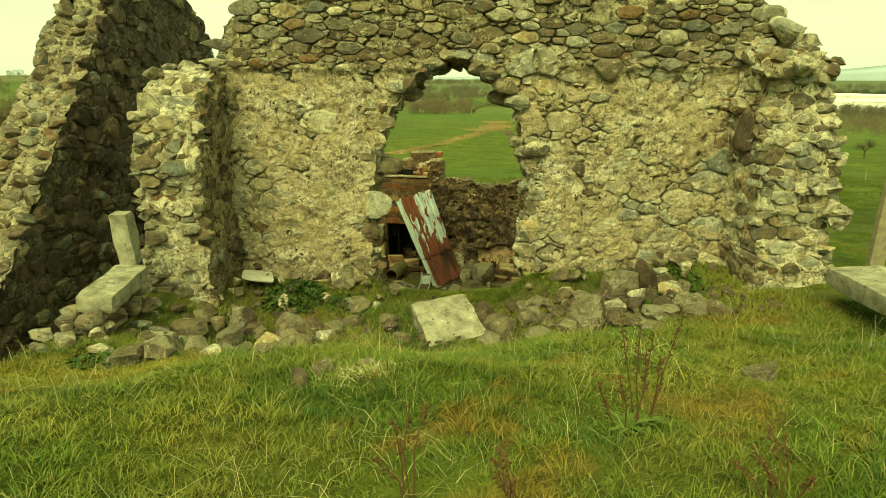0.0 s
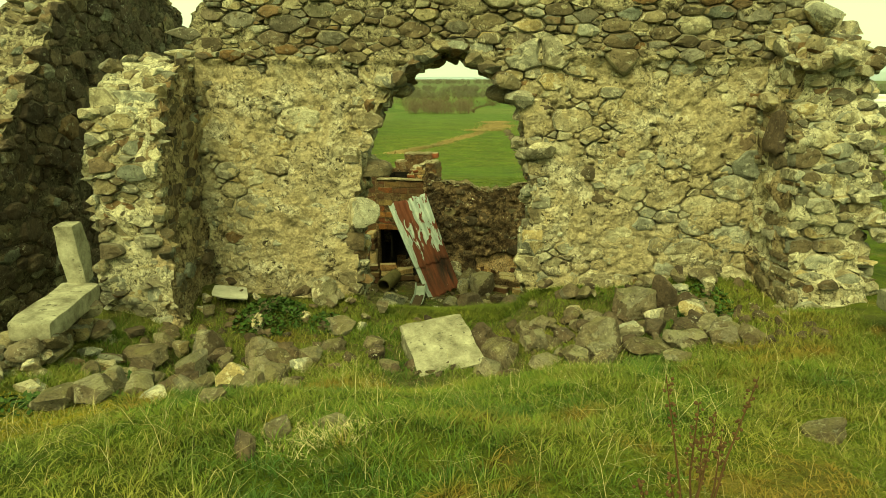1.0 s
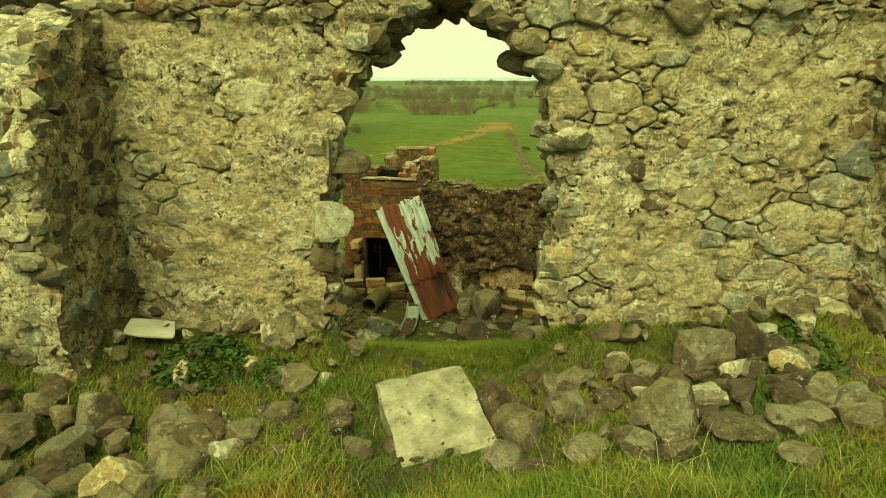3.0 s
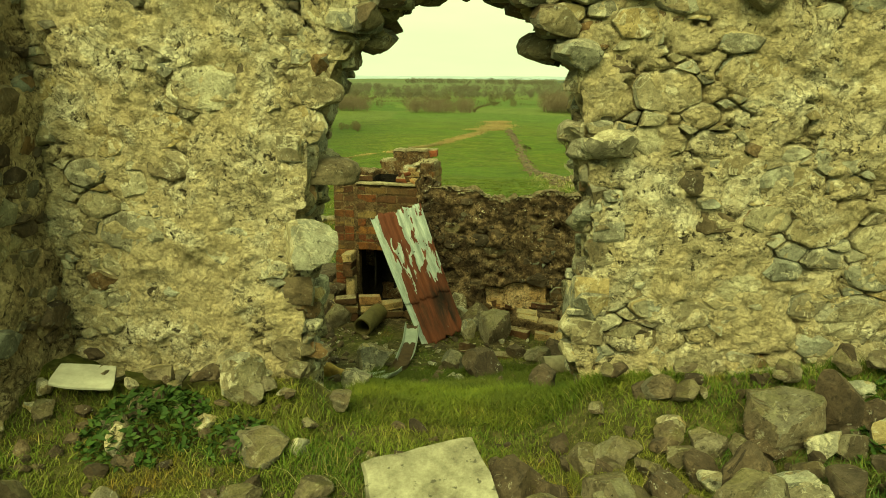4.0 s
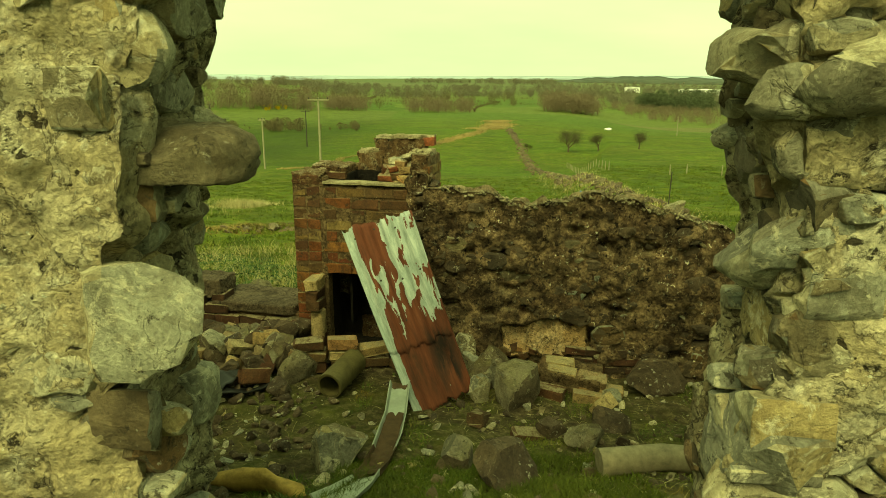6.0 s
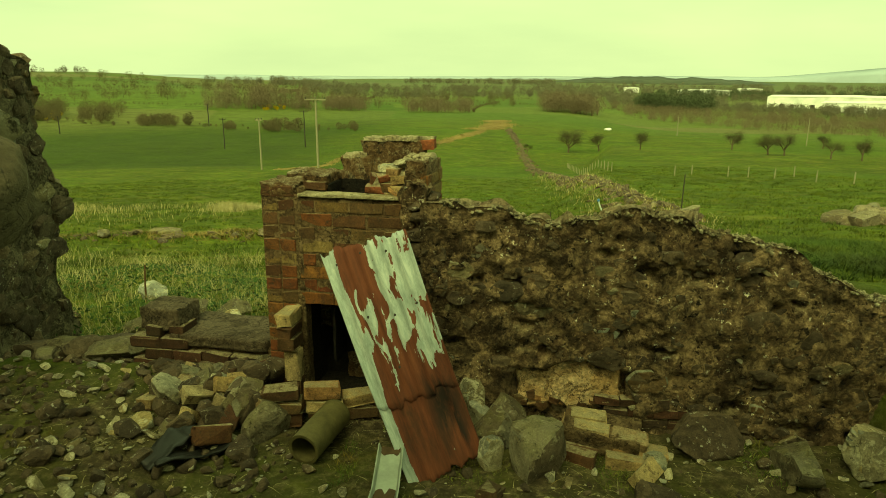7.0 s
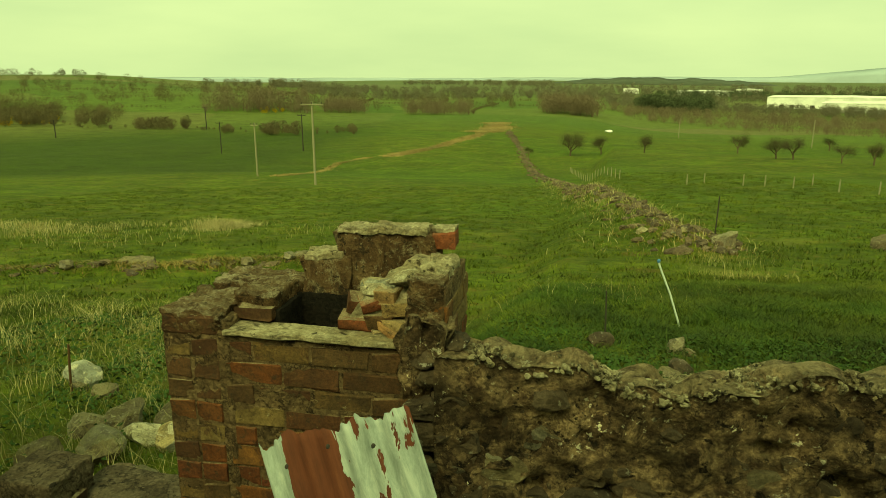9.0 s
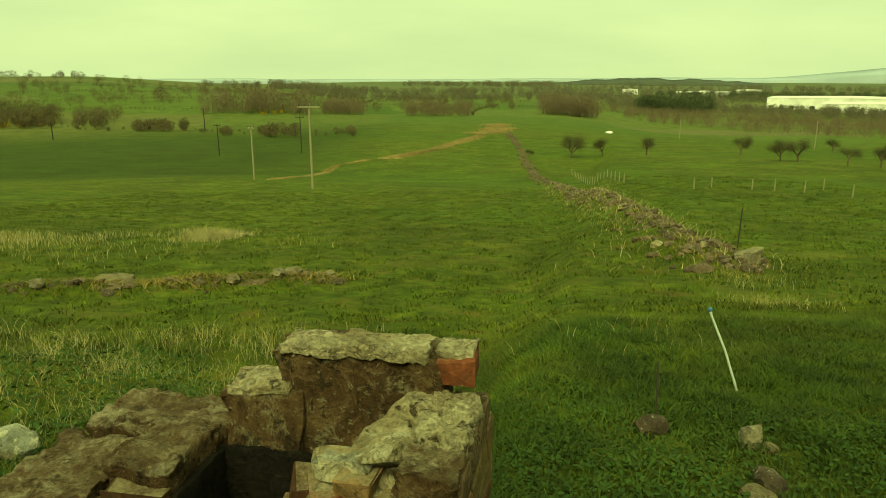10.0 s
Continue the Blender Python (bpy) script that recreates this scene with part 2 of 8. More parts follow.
def brick_material(name, tones):
    k = Nodes(name, 0.92)
    base = k.ramp(k.rand(), *[(i / (len(tones) - 1), c) for i, c in enumerate(tones)])
    big, fine = k.noise(11, 8, 0.75, warp=0.4), k.noise(85, 8, 0.78)
    col = k.mix(0.85, base, k.ramp(big, (0.3, 0.35), (0.7, 1.4)), "MULTIPLY")
    col = k.mix(k.ramp(k.noise(4.0, 8, 0.72), (0.46, 0.0), (0.62, 0.45)), col, (0.10, 0.058, 0.032))
    col = k.mix(k.ramp(k.noise(9, 8, 0.7, warp=0.5), (0.56, 0.0), (0.62, 0.7)), col, (0.085, 0.035, 0.021))
    col = k.mix(k.ramp(k.noise(2.6, 8, 0.75, warp=0.8), (0.54, 0.0), (0.68, 0.5)), col, (0.04, 0.026, 0.016))
    col = k.mix(k.ramp(k.noise(26, 8, 0.75), (0.56, 0.0), (0.64, 0.8)), col, (0.05, 0.038, 0.025))
    col = k.mix(k.ramp(k.noise(34, 6, 0.7), (0.65, 0.0), (0.69, 0.6)), col, (0.42, 0.38, 0.25))
    col = k.mix(k.math("MULTIPLY", k.ramp(k.up(), (0.86, 0.0), (0.97, 1.0)), k.ramp(k.noise(20, 6, 0.7), (0.35, 0.0), (0.55, 0.8))), col, (0.36, 0.31, 0.20))
    col = k.mix(0.8, col, k.ramp(fine, (0.3, 0.4), (0.7, 1.5)), "MULTIPLY")
    k.bump(k.math("ADD", k.math("MULTIPLY", big, 1.5), fine), 0.9, 0.018)
    return k.done(col)


M_BRICK = brick_material("old_brick", [(0.115, 0.05, 0.028), (0.095, 0.06, 0.033), (0.15, 0.075, 0.037), (0.10, 0.045, 0.026), (0.17, 0.105, 0.052), (0.13, 0.05, 0.028)])
M_OCHRE = brick_material("dirty_yellow_brick", [(0.25, 0.16, 0.068), (0.19, 0.115, 0.05), (0.28, 0.195, 0.09), (0.165, 0.095, 0.044)])
M_RUST = brick_material("orange_red_brick", [(0.21, 0.060, 0.029), (0.25, 0.10, 0.037), (0.16, 0.044, 0.025), (0.28, 0.125, 0.048)])
M_RED = brick_material("red_brick", [(0.31, 0.095, 0.05), (0.26, 0.08, 0.044)])
M_BUFF = brick_material("buff_brick", [(0.52, 0.40, 0.22), (0.46, 0.23, 0.11), (0.58, 0.48, 0.29), (0.26, 0.175, 0.11), (0.50, 0.34, 0.17)])
M_DARKBRICK = brick_material("sooty_brick", [(0.07, 0.027, 0.018), (0.045, 0.032, 0.022), (0.085, 0.032, 0.02), (0.056, 0.04, 0.027)])


def concrete_material():
    k = Nodes("lichened_concrete", 0.92)
    n1, n2 = k.noise(6, 8, 0.7), k.noise(60, 6, 0.7)
    col = k.ramp(n1, (0.32, (0.10, 0.088, 0.06)), (0.5, (0.24, 0.225, 0.165)), (0.68, (0.40, 0.38, 0.29)))
    col = k.mix(k.ramp(k.noise(22, 5, 0.6), (0.62, 0.0), (0.67, 0.85)), col, (0.06, 0.055, 0.04))
    k.bump(k.math("ADD", n1, n2), 0.6, 0.012)
    return k.done(k.mix(0.4, col, k.ramp(n2, (0.3, 0.6), (0.7, 1.2)), "MULTIPLY"))


M_CONCRETE = concrete_material()


def ground_material():
    k = Nodes("grassy_ground", 0.97, 0.15)
    s = k.n("ShaderNodeSeparateXYZ")
    k.put(s.inputs[0], k.pos)
    fields = k.noise(0.02, 3, 0.5)
    sward = k.noise(0.16, 6, 0.7)
    patch = k.noise(0.5, 6, 0.65)
    tuft = k.noise(3.2, 6, 0.7)
    fine = k.noise(26, 6, 0.75)
    green = k.ramp(tuft, (0.3, (0.034, 0.055, 0.008)), (0.5, (0.068, 0.097, 0.014)), (0.7, (0.118, 0.138, 0.024)))
    green = k.mix(k.ramp(patch, (0.5, 0.0), (0.68, 0.65)), green, (0.135, 0.135, 0.035))
    green = k.mix(k.ramp(k.noise(1.3, 6, 0.7, warp=0.5), (0.56, 0.0), (0.66, 0.6)), green, (0.16, 0.105, 0.035))
    green = k.mix(k.ramp(fields, (0.44, 0.0), (0.58, 0.55)), green, (0.05, 0.095, 0.013))
    # separate fields farther off
    flat = k.n("ShaderNodeVectorMath")
    flat.operation = "LENGTH"
    k.put(flat.inputs[0], k.pos)
    cell = k.voronoi(0.0075, vec=k.warped(25.0, 0.01)).outputs["Color"]
    cs = k.n("ShaderNodeSeparateColor")
    k.put(cs.inputs[0], cell)
    tone = k.ramp(cs.outputs[0], (0.0, (0.065, 0.105, 0.022)), (0.25, (0.10, 0.135, 0.035)), (0.45, (0.055, 0.095, 0.02)), (0.65, (0.125, 0.14, 0.05)), (0.82, (0.075, 0.115, 0.025)), (1.0, (0.14, 0.12, 0.06)))
    green = k.mix(k.ramp(k.math("DIVIDE", flat.outputs["Value"], 1000.0), (0.2, 0.0), (0.3, 0.85)), green, tone)
    vale = k.math("MULTIPLY", k.ramp(k.math("DIVIDE", s.outputs[1], 300.0), (0.26, 0.0), (0.33, 1.0)), k.ramp(k.math("ADD", k.math("DIVIDE", s.outputs[0], 300.0), 0.5), (0.40, 1.0), (0.47, 0.0)))
    vale = k.math("MULTIPLY", vale, k.ramp(k.math("DIVIDE", flat.outputs["Value"], 1000.0), (0.2, 0.85), (0.30, 0.0)))
    green = k.mix(vale, green, (0.032, 0.052, 0.008))
    # distance haze painted in: the ground fades to grey-green far away
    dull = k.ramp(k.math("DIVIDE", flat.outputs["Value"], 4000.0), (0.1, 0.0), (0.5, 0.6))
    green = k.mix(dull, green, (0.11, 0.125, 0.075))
    green = k.mix(0.7, green, k.ramp(k.noise(1.4, 6, 0.75), (0.36, 0.6), (0.5, 0.95), (0.64, 1.4)), "MULTIPLY")
    green = k.mix(0.6, green, k.ramp(sward, (0.32, 0.5), (0.68, 1.5)), "MULTIPLY")
    green = k.mix(0.55, green, k.ramp(fine, (0.3, 0.4), (0.7, 1.35)), "MULTIPLY")
    soil = k.ramp(k.noise(12, 8, 0.75), (0.3, (0.03, 0.023, 0.014)), (0.5, (0.08, 0.06, 0.037)), (0.68, (0.24, 0.19, 0.12)))
    # bare rubble earth inside the walls
    def band(v, a, b, soft):
        return k.math("MULTIPLY", k.math("SMOOTH_MIN", 1.0, k.math("MAXIMUM", 0.0, k.math("DIVIDE", k.math("SUBTRACT", v, a), soft))),
                      k.math("MINIMUM", 1.0, k.math("MAXIMUM", 0.0, k.math("DIVIDE", k.math("SUBTRACT", b, v), soft))))
    inner = k.math("MULTIPLY", band(s.outputs[0], -3.6, 3.0, 0.5), band(s.outputs[1], 7.6, 11.6, 0.7))
    strip = k.math("MULTIPLY", band(s.outputs[0], -3.0, 3.2, 0.6), band(s.outputs[1], 5.0, 7.6, 0.5))
    inner = k.math("MAXIMUM", inner, k.math("MULTIPLY", strip, 0.75))
    inner = k.math("MULTIPLY", inner, k.ramp(k.noise(1.6, 6, 0.7), (0.36, 1.0), (0.66, 0.45)))
    col = k.mix(inner, green, soil)
    k.bump(k.math("ADD", k.math("MULTIPLY", tuft, 3.0), fine), 0.8, 0.06)
    return k.done(col)


M_GROUND = ground_material()


def blade_material(name, tones, dry=1.0):
    k = Nodes(name, 0.75, 0.25)
    step = 1.0 / (len(tones) - 1)
    base = k.ramp(k.rand(), *[(i * step, c) for i, c in enumerate(tones)])
    col = k.mix(k.ramp(k.noise(0.9, 4, 0.6), (0.45, 0.0), (0.68, 0.6 * dry)), base, (0.24, 0.20, 0.055))
    col = k.mix(0.6, col, k.ramp(k.noise(2.4, 4, 0.6), (0.3, 0.5), (0.7, 1.25)), "MULTIPLY")
    if 0.1 < dry <= 0.5:
        col = k.mix(0.9, col, k.ramp(k.noise(0.5, 6, 0.7, warp=0.4), (0.36, 0.5), (0.5, 0.95), (0.64, 1.55)), "MULTIPLY")
    if dry > 0.5:
        # mossy brown and deep green patches in the sward
        col = k.mix(k.ramp(k.noise(1.3, 6, 0.7, warp=0.5), (0.56, 0.0), (0.64, 0.75)), col, (0.19, 0.115, 0.03))
        col = k.mix(k.ramp(k.noise(1.0, 5, 0.65, warp=0.4), (0.40, 0.6), (0.46, 0.0)), col, (0.028, 0.075, 0.018))
    return k.done(col)


M_GRASS = blade_material("grass_blade", [(0.028, 0.06, 0.010), (0.105, 0.16, 0.027), (0.045, 0.088, 0.014), (0.15, 0.185, 0.04), (0.065, 0.115, 0.017), (0.26, 0.22, 0.085)])
M_FIELD = blade_material("field_grass_blade", [(0.032, 0.056, 0.008), (0.076, 0.104, 0.014), (0.050, 0.078, 0.010), (0.105, 0.128, 0.02)], 0.3)
M_MOSS = blade_material("yellow_moss", [(0.20, 0.165, 0.025), (0.13, 0.125, 0.02), (0.26, 0.20, 0.04), (0.10, 0.11, 0.018)], 0.0)
M_LUSH = blade_material("lush_dark_grass", [(0.014, 0.034, 0.005), (0.036, 0.064, 0.009), (0.022, 0.046, 0.007), (0.06, 0.088, 0.014)], 0.2)
M_STRAW = blade_material("dead_grass", [(0.36, 0.31, 0.17), (0.46, 0.41, 0.25), (0.27, 0.23, 0.11)])
M_DOCK = blade_material("dock_leaf", [(0.05, 0.09, 0.02), (0.08, 0.12, 0.025), (0.065, 0.10, 0.02)], 0.3)
M_LEAF = blade_material("nettle_leaf", [(0.016, 0.042, 0.008), (0.034, 0.072, 0.013), (0.023, 0.052, 0.011), (0.05, 0.085, 0.018)], 0.0)


def plain(name, colour, rough=0.85, vary=0.4, scale=8.0, metal=0.0):
    k = Nodes(name, rough)
    k.b.inputs["Metallic"].default_value = metal
    n = k.noise(scale, 6, 0.65)
    k.bump(n, 0.4, 0.01)
    return k.done(k.mix(vary, colour, k.ramp(n, (0.3, 0.35), (0.7, 1.35)), "MULTIPLY"))


M_BARK = plain("bark", (0.10, 0.075, 0.05))
M_TWIG = plain("budding_twigs", (0.145, 0.112, 0.075), 0.95, 0.5, 0.4)
M_HEDGE = plain("brown_hedge", (0.10, 0.083, 0.045), 0.95, 0.6, 0.15)
M_PINE = plain("conifer_green", (0.06, 0.075, 0.04), 0.95, 0.5, 0.1)
M_GORSE = plain("gorse_flower", (0.40, 0.25, 0.01), 0.9, 0.5, 0.5)
M_CROWN = plain("hawthorn_twigs", (0.05, 0.046, 0.022), 0.95, 0.5, 1.5)
M_POLE = plain("weathered_pole", (0.24, 0.22, 0.15), 0.9, 0.4, 12)
M_DARKPOLE = plain("tarred_pole", (0.04, 0.035, 0.03), 0.9, 0.4, 12)
M_WHITE = plain("white_cladding", (0.72, 0.73, 0.70), 0.6, 0.45, 0.09)
M_FARWOOD = plain("distant_wood", (0.125, 0.115, 0.08), 1.0, 0.4, 0.05)
M_RIDGE = plain("wooded_ridge", (0.062, 0.075, 0.055), 1.0, 0.6, 0.02)
# pale blue-grey: the haze of distance is put into this colour
M_HILL = plain("hazed_far_hill", (0.30, 0.37, 0.40), 1.0, 0.35, 0.003)
M_WOOD = plain("grey_timber", (0.22, 0.19, 0.13), 0.9, 0.6, 18)
M_ROTWOOD = plain("rotten_timber", (0.34, 0.22, 0.08), 0.9, 0.7, 22)
M_PIPE = plain("stained_clay_pipe", (0.10, 0.085, 0.04), 0.6, 0.7, 14)
M_BLACK = plain("black_rubber", (0.015, 0.015, 0.015), 0.45, 0.4, 14)
M_GALV = plain("dull_galvanised_steel", (0.34, 0.38, 0.33), 0.6, 0.4, 9, 0.3)
M_RUSTY = plain("brown_rust", (0.07, 0.042, 0.024), 0.9, 0.6, 16)
M_STEM = plain("dead_dock_stem", (0.085, 0.044, 0.02), 0.9, 0.5, 20)
M_BOARD = plain("pale_board", (0.33, 0.325, 0.27), 0.85, 0.5, 9)
M_BLUECAP = plain("blue_plastic", (0.05, 0.16, 0.33), 0.5, 0.2, 10)
M_BLUETAPE = plain("pale_grey_plastic", (0.36, 0.42, 0.38), 0.5, 0.2, 10)


def sheet_material():
    k = Nodes("rusted_galvanised_sheet", 0.7)
    uv = k.n("ShaderNodeUVMap").outputs[0]
    s = k.n("ShaderNodeSeparateXYZ")
    k.put(s.inputs[0], uv)
    u = s.outputs[0]
    v = k.math("ADD", s.outputs[1], k.math("MULTIPLY", k.math("SUBTRACT", k.noise(1.0, 4, 0.6, vec=uv, stretch=(9, 3, 1)), 0.5), 0.45))
    blot = k.math("ADD", 0.5, k.math("MULTIPLY", 1.35, k.math("SUBTRACT", k.noise(1.0, 4, 0.55, vec=uv, stretch=(10.5, 7, 1), warp=0.5), 0.5)))
    # paint survives along one edge and over the upper far side
    edge = k.ramp(u, (0.09, 1.0), (0.16, 0.0))
    mid_u = k.ramp(u, (0.16, 0.48), (0.3, 0.64), (0.42, 0.38), (0.55, 0.64), (0.9, 0.66))
    top_u = k.ramp(u, (0.14, 0.12), (0.45, 0.22), (0.55, 0.78), (0.95, 0.86))
    upper = k.math("MULTIPLY", k.mix(k.ramp(s.outputs[1], (0.14, 1.0), (0.30, 0.0)), mid_u, top_u), k.ramp(v, (0.0, 0.82), (0.12, 0.92), (0.5, 1.0), (0.60, 0.4), (0.64, 0.0)))
    keep = k.ramp(k.math("ADD", blot, k.math("ADD", k.math("MULTIPLY", edge, 0.75), k.math("MULTIPLY", k.math("SUBTRACT", upper, 0.42), 0.62))), (0.555, 0.0), (0.572, 1.0))
    rust = k.ramp(k.noise(12, 8, 0.7, vec=uv, stretch=(1, 0.35, 1)), (0.3, (0.055, 0.017, 0.011)), (0.55, (0.118, 0.035, 0.021)), (0.75, (0.175, 0.058, 0.032)))
    rust = k.mix(k.ramp(v, (0.66, 0.0), (0.74, 0.75), (0.95, 0.2)), rust, k.mix(k.ramp(k.noise(5, 5, 0.6, vec=uv), (0.45, 0.0), (0.6, 1.0)), rust, (0.03, 0.018, 0.012)))
    burnt = k.math("MULTIPLY", k.ramp(u, (0.5, 0.0), (0.68, 1.0), (0.86, 1.0), (0.95, 0.3)), k.ramp(v, (0.62, 0.0), (0.70, 1.0), (0.84, 1.0), (0.92, 0.0)))
    rust = k.mix(k.math("MULTIPLY", burnt, k.ramp(k.noise(6, 6, 0.7, vec=uv), (0.34, 0.3), (0.5, 0.95))), rust, (0.014, 0.010, 0.008))
    paint = k.ramp(k.noise(9, 8, 0.75, vec=uv, stretch=(1.6, 0.9, 1), warp=0.4), (0.3, (0.15, 0.19, 0.175)), (0.5, (0.28, 0.335, 0.315)), (0.68, (0.43, 0.48, 0.45)))
    n = k.noise(90, 5, 0.7)
    k.bump(k.math("ADD", n, k.math("MULTIPLY", keep, 0.6)), 0.35, 0.006)
    k.put(k.b.inputs["Roughness"], k.ramp(keep, (0.0, 0.9), (1.0, 0.5)))
    return k.done(k.mix(keep, rust, paint))


M_SHEET = sheet_material()
# ---- the lie of the land ----


def ease(a, b, x):
    t = np.clip((np.asarray(x, float) - a) / (b - a), 0, 1)
    return t * t * (3 - 2 * t)


def land(x, y):
    """The ground's height at x, y (numbers or arrays)."""
    x, y = np.asarray(x, float), np.asarray(y, float)
    d = np.hypot(x, y)
    front = np.interp(y, [-60, -5, 1, 2, 3.5, 4.4, 4.8, 5.1, 5.5, 6.2, 7.0, 7.4], [2.5, 1.1, 1.03, 1.0, 0.83, 0.58, 0.40, 0.24, 0.09, 0.05, 0.04, 0.02])
    side = ease(4.2, 5.6, y)
    front = front + (0.13 * ease(0.4, 1.0, x) + 0.26 * ease(1.0, 2.4, x)) * side * (1 - 0.4 * ease(5.7, 6.4, y)) + 0.22 * ease(-1.7, -2.7, x) * side - 0.12 * ease(-0.6, -2.2, x) * ease(3.0, 4.0, y) * (1 - side)
    # rubble and soil banked against the foot of the front wall
    front = front + 0.14 * ease(6.3, 7.05, y + 0.1 * x) * (1 - ease(-0.75, -0.5, x) * (1 - ease(0.6, 0.85, x)))
    # the next room lies lower
    front = front - 0.75 * ease(-2.78, -3.1, x) * ease(-11.0, -4.6, x) * ease(4.3, 5.0, y)
    right = np.interp(y, [11.3, 12, 14.2, 17, 19.7, 24.4, 34.7, 60, 90, 140, 200], [0.02, -0.08, -0.5, -1.1, -1.75, -2.45, -3.5, -6.2, -8.4, -11.2, -14.5])
    left = np.interp(y, [11.0, 12.5, 16, 20, 24.2, 31.5, 62, 100, 150, 200], [-0.75, -1.0, -1.65, -2.25, -2.95, -3.7, -7.4, -11.5, -13.5, -15.0])
    back = left + (right - left) * ease(-1.4, 0.1, x - 0.25 * (y - 12))
    w = ease(7.2, 11.3, y)
    h = front * (1 - w) + back * w
    # inside the walls the floor lies lower
    inner = np.interp(y, [7.1, 7.5, 8.5, 9.2, 10.0, 10.8, 11.6], [0.03, -0.1, -0.5, -0.72, -0.86, -0.86, -0.85])
    inner = inner + 0.18 * ease(-1.2, -2.4, x) * ease(9.0, 11.5, y)
    m = ease(-3.6, -3.2, x) * (1 - ease(2.6, 3.0, x)) * ease(7.1, 7.35, y + 0.1 * x) * (1 - ease(11.05, 11.35, y + 0.13 * x - 0.62 * ease(-1.5, -1.3, x) * (1 - ease(-0.1, 0.05, x))))
    h = h * (1 - m) + inner * m
    # the wide valley
    b = np.degrees(np.arctan2(x, y))
    fl = np.interp(d, [150, 280, 500, 900, 1200, 2500, 5000], [-14.5, -18.5, -13.5, -4.5, -4.0, -40, -60])
    fm = np.interp(d, [150, 200, 400, 800, 1500, 3000, 5000], [-12, -14.5, -21.5, -27, -36, -44, -60])
    fr = np.interp(d, [150, 250, 400, 700, 1500, 3000, 5000], [-12.5, -19.5, -28, -33, -40, -48, -60])
    fl = fl - 12.0 * ease(-28, -16, b) * ease(450, 850, d)
    far = fm + (fl - fm) * ease(-3, -16, b) + (fr - fm) * ease(8, 18, b)
    far = far + (3.0 - far) * ease(60, 110, np.abs(b)) * 0.8
    g = ease(90, 210, d)
    h = h * (1 - g) + far * g
    bumps = 0.035 * np.sin(2.3 * x + 1.1 * y) * np.sin(1.7 * y - 0.6 * x) + 0.02 * np.sin(5.1 * x - 2.0 * y) * np.sin(4.3 * y + 1.0)
    # ridges under the collapsed field wall and the old bank
    lx = np.interp(y, [22, 25.5, 32, 44, 60, 88, 132, 205], [5.6, 5.6, 6.4, 7.9, 9.2, 10.9, 14.4, 18.5])
    h = h + 0.4 * np.exp(-((x - lx) / 0.8) ** 2) * ease(22.0, 23.5, y) * (1 - ease(120, 160, y))
    h = h + 0.22 * np.exp(-((y - 23.6 - 0.2 * (x + 8)) / 0.5) ** 2) * ease(-30, -14, x) * (1 - ease(-3, -1.5, x))
    return h + bumps * (1 - 0.6 * m) + 0.25 * ease(15, 40, d) * np.sin(0.11 * x + 0.05 * y) * np.sin(0.09 * y)


# ---- building blocks ----


def mesh_of(name, verts, faces, mat, smooth=False):
    me = bpy.data.meshes.new(name)
    me.from_pydata([tuple(v) for v in verts], [], faces)
    me.materials.append(mat)
    if smooth:
        me.polygons.foreach_set("use_smooth", [True] * len(me.polygons))
    me.update()
    return me


def mesh_np(name, verts, faces, mat, smooth=False):
    """A mesh from arrays: all faces have the same number of corners."""
    me = bpy.data.meshes.new(name)
    faces = np.asarray(faces, np.int32)
    n, k = faces.shape
    me.vertices.add(len(verts))
    me.vertices.foreach_set("co", np.asarray(verts, np.float32).ravel())
    me.loops.add(n * k)
    me.loops.foreach_set("vertex_index", faces.ravel())
    me.polygons.add(n)
    me.polygons.foreach_set("loop_start", np.arange(0, n * k, k, dtype=np.int32))
    me.polygons.foreach_set("loop_total", np.full(n, k, np.int32))
    me.polygons.foreach_set("use_smooth", np.full(n, smooth, bool))
    me.materials.append(mat)
    me.update(calc_edges=True)
    return me


def part(name, bm, mat, parent, label="", smooth=False):
    """Links a bmesh (or a mesh) as one mesh object under a thing or a part."""
    if isinstance(bm, bpy.types.Mesh):
        me = bm
    else:
        me = bpy.data.meshes.new(name)
        bm.to_mesh(me)
        bm.free()
        me.materials.append(mat)
        if smooth:
            me.polygons.foreach_set("use_smooth", [True] * len(me.polygons))
    ob = new(name, me)
    ob.parent = parent
    if label:
        ob["label"] = label
    return ob


def empty(name, m=None, **tags):
    ob = new(name)
    ob.empty_display_size = 0.1
    if m is not None:
        ob.matrix_basis = m
    return tagged(ob, **tags)


def thing(name, me, m=None, **tags):
    ob = new(name, me)
    if m is not None:
        ob.matrix_basis = m
    return tagged(ob, **tags)


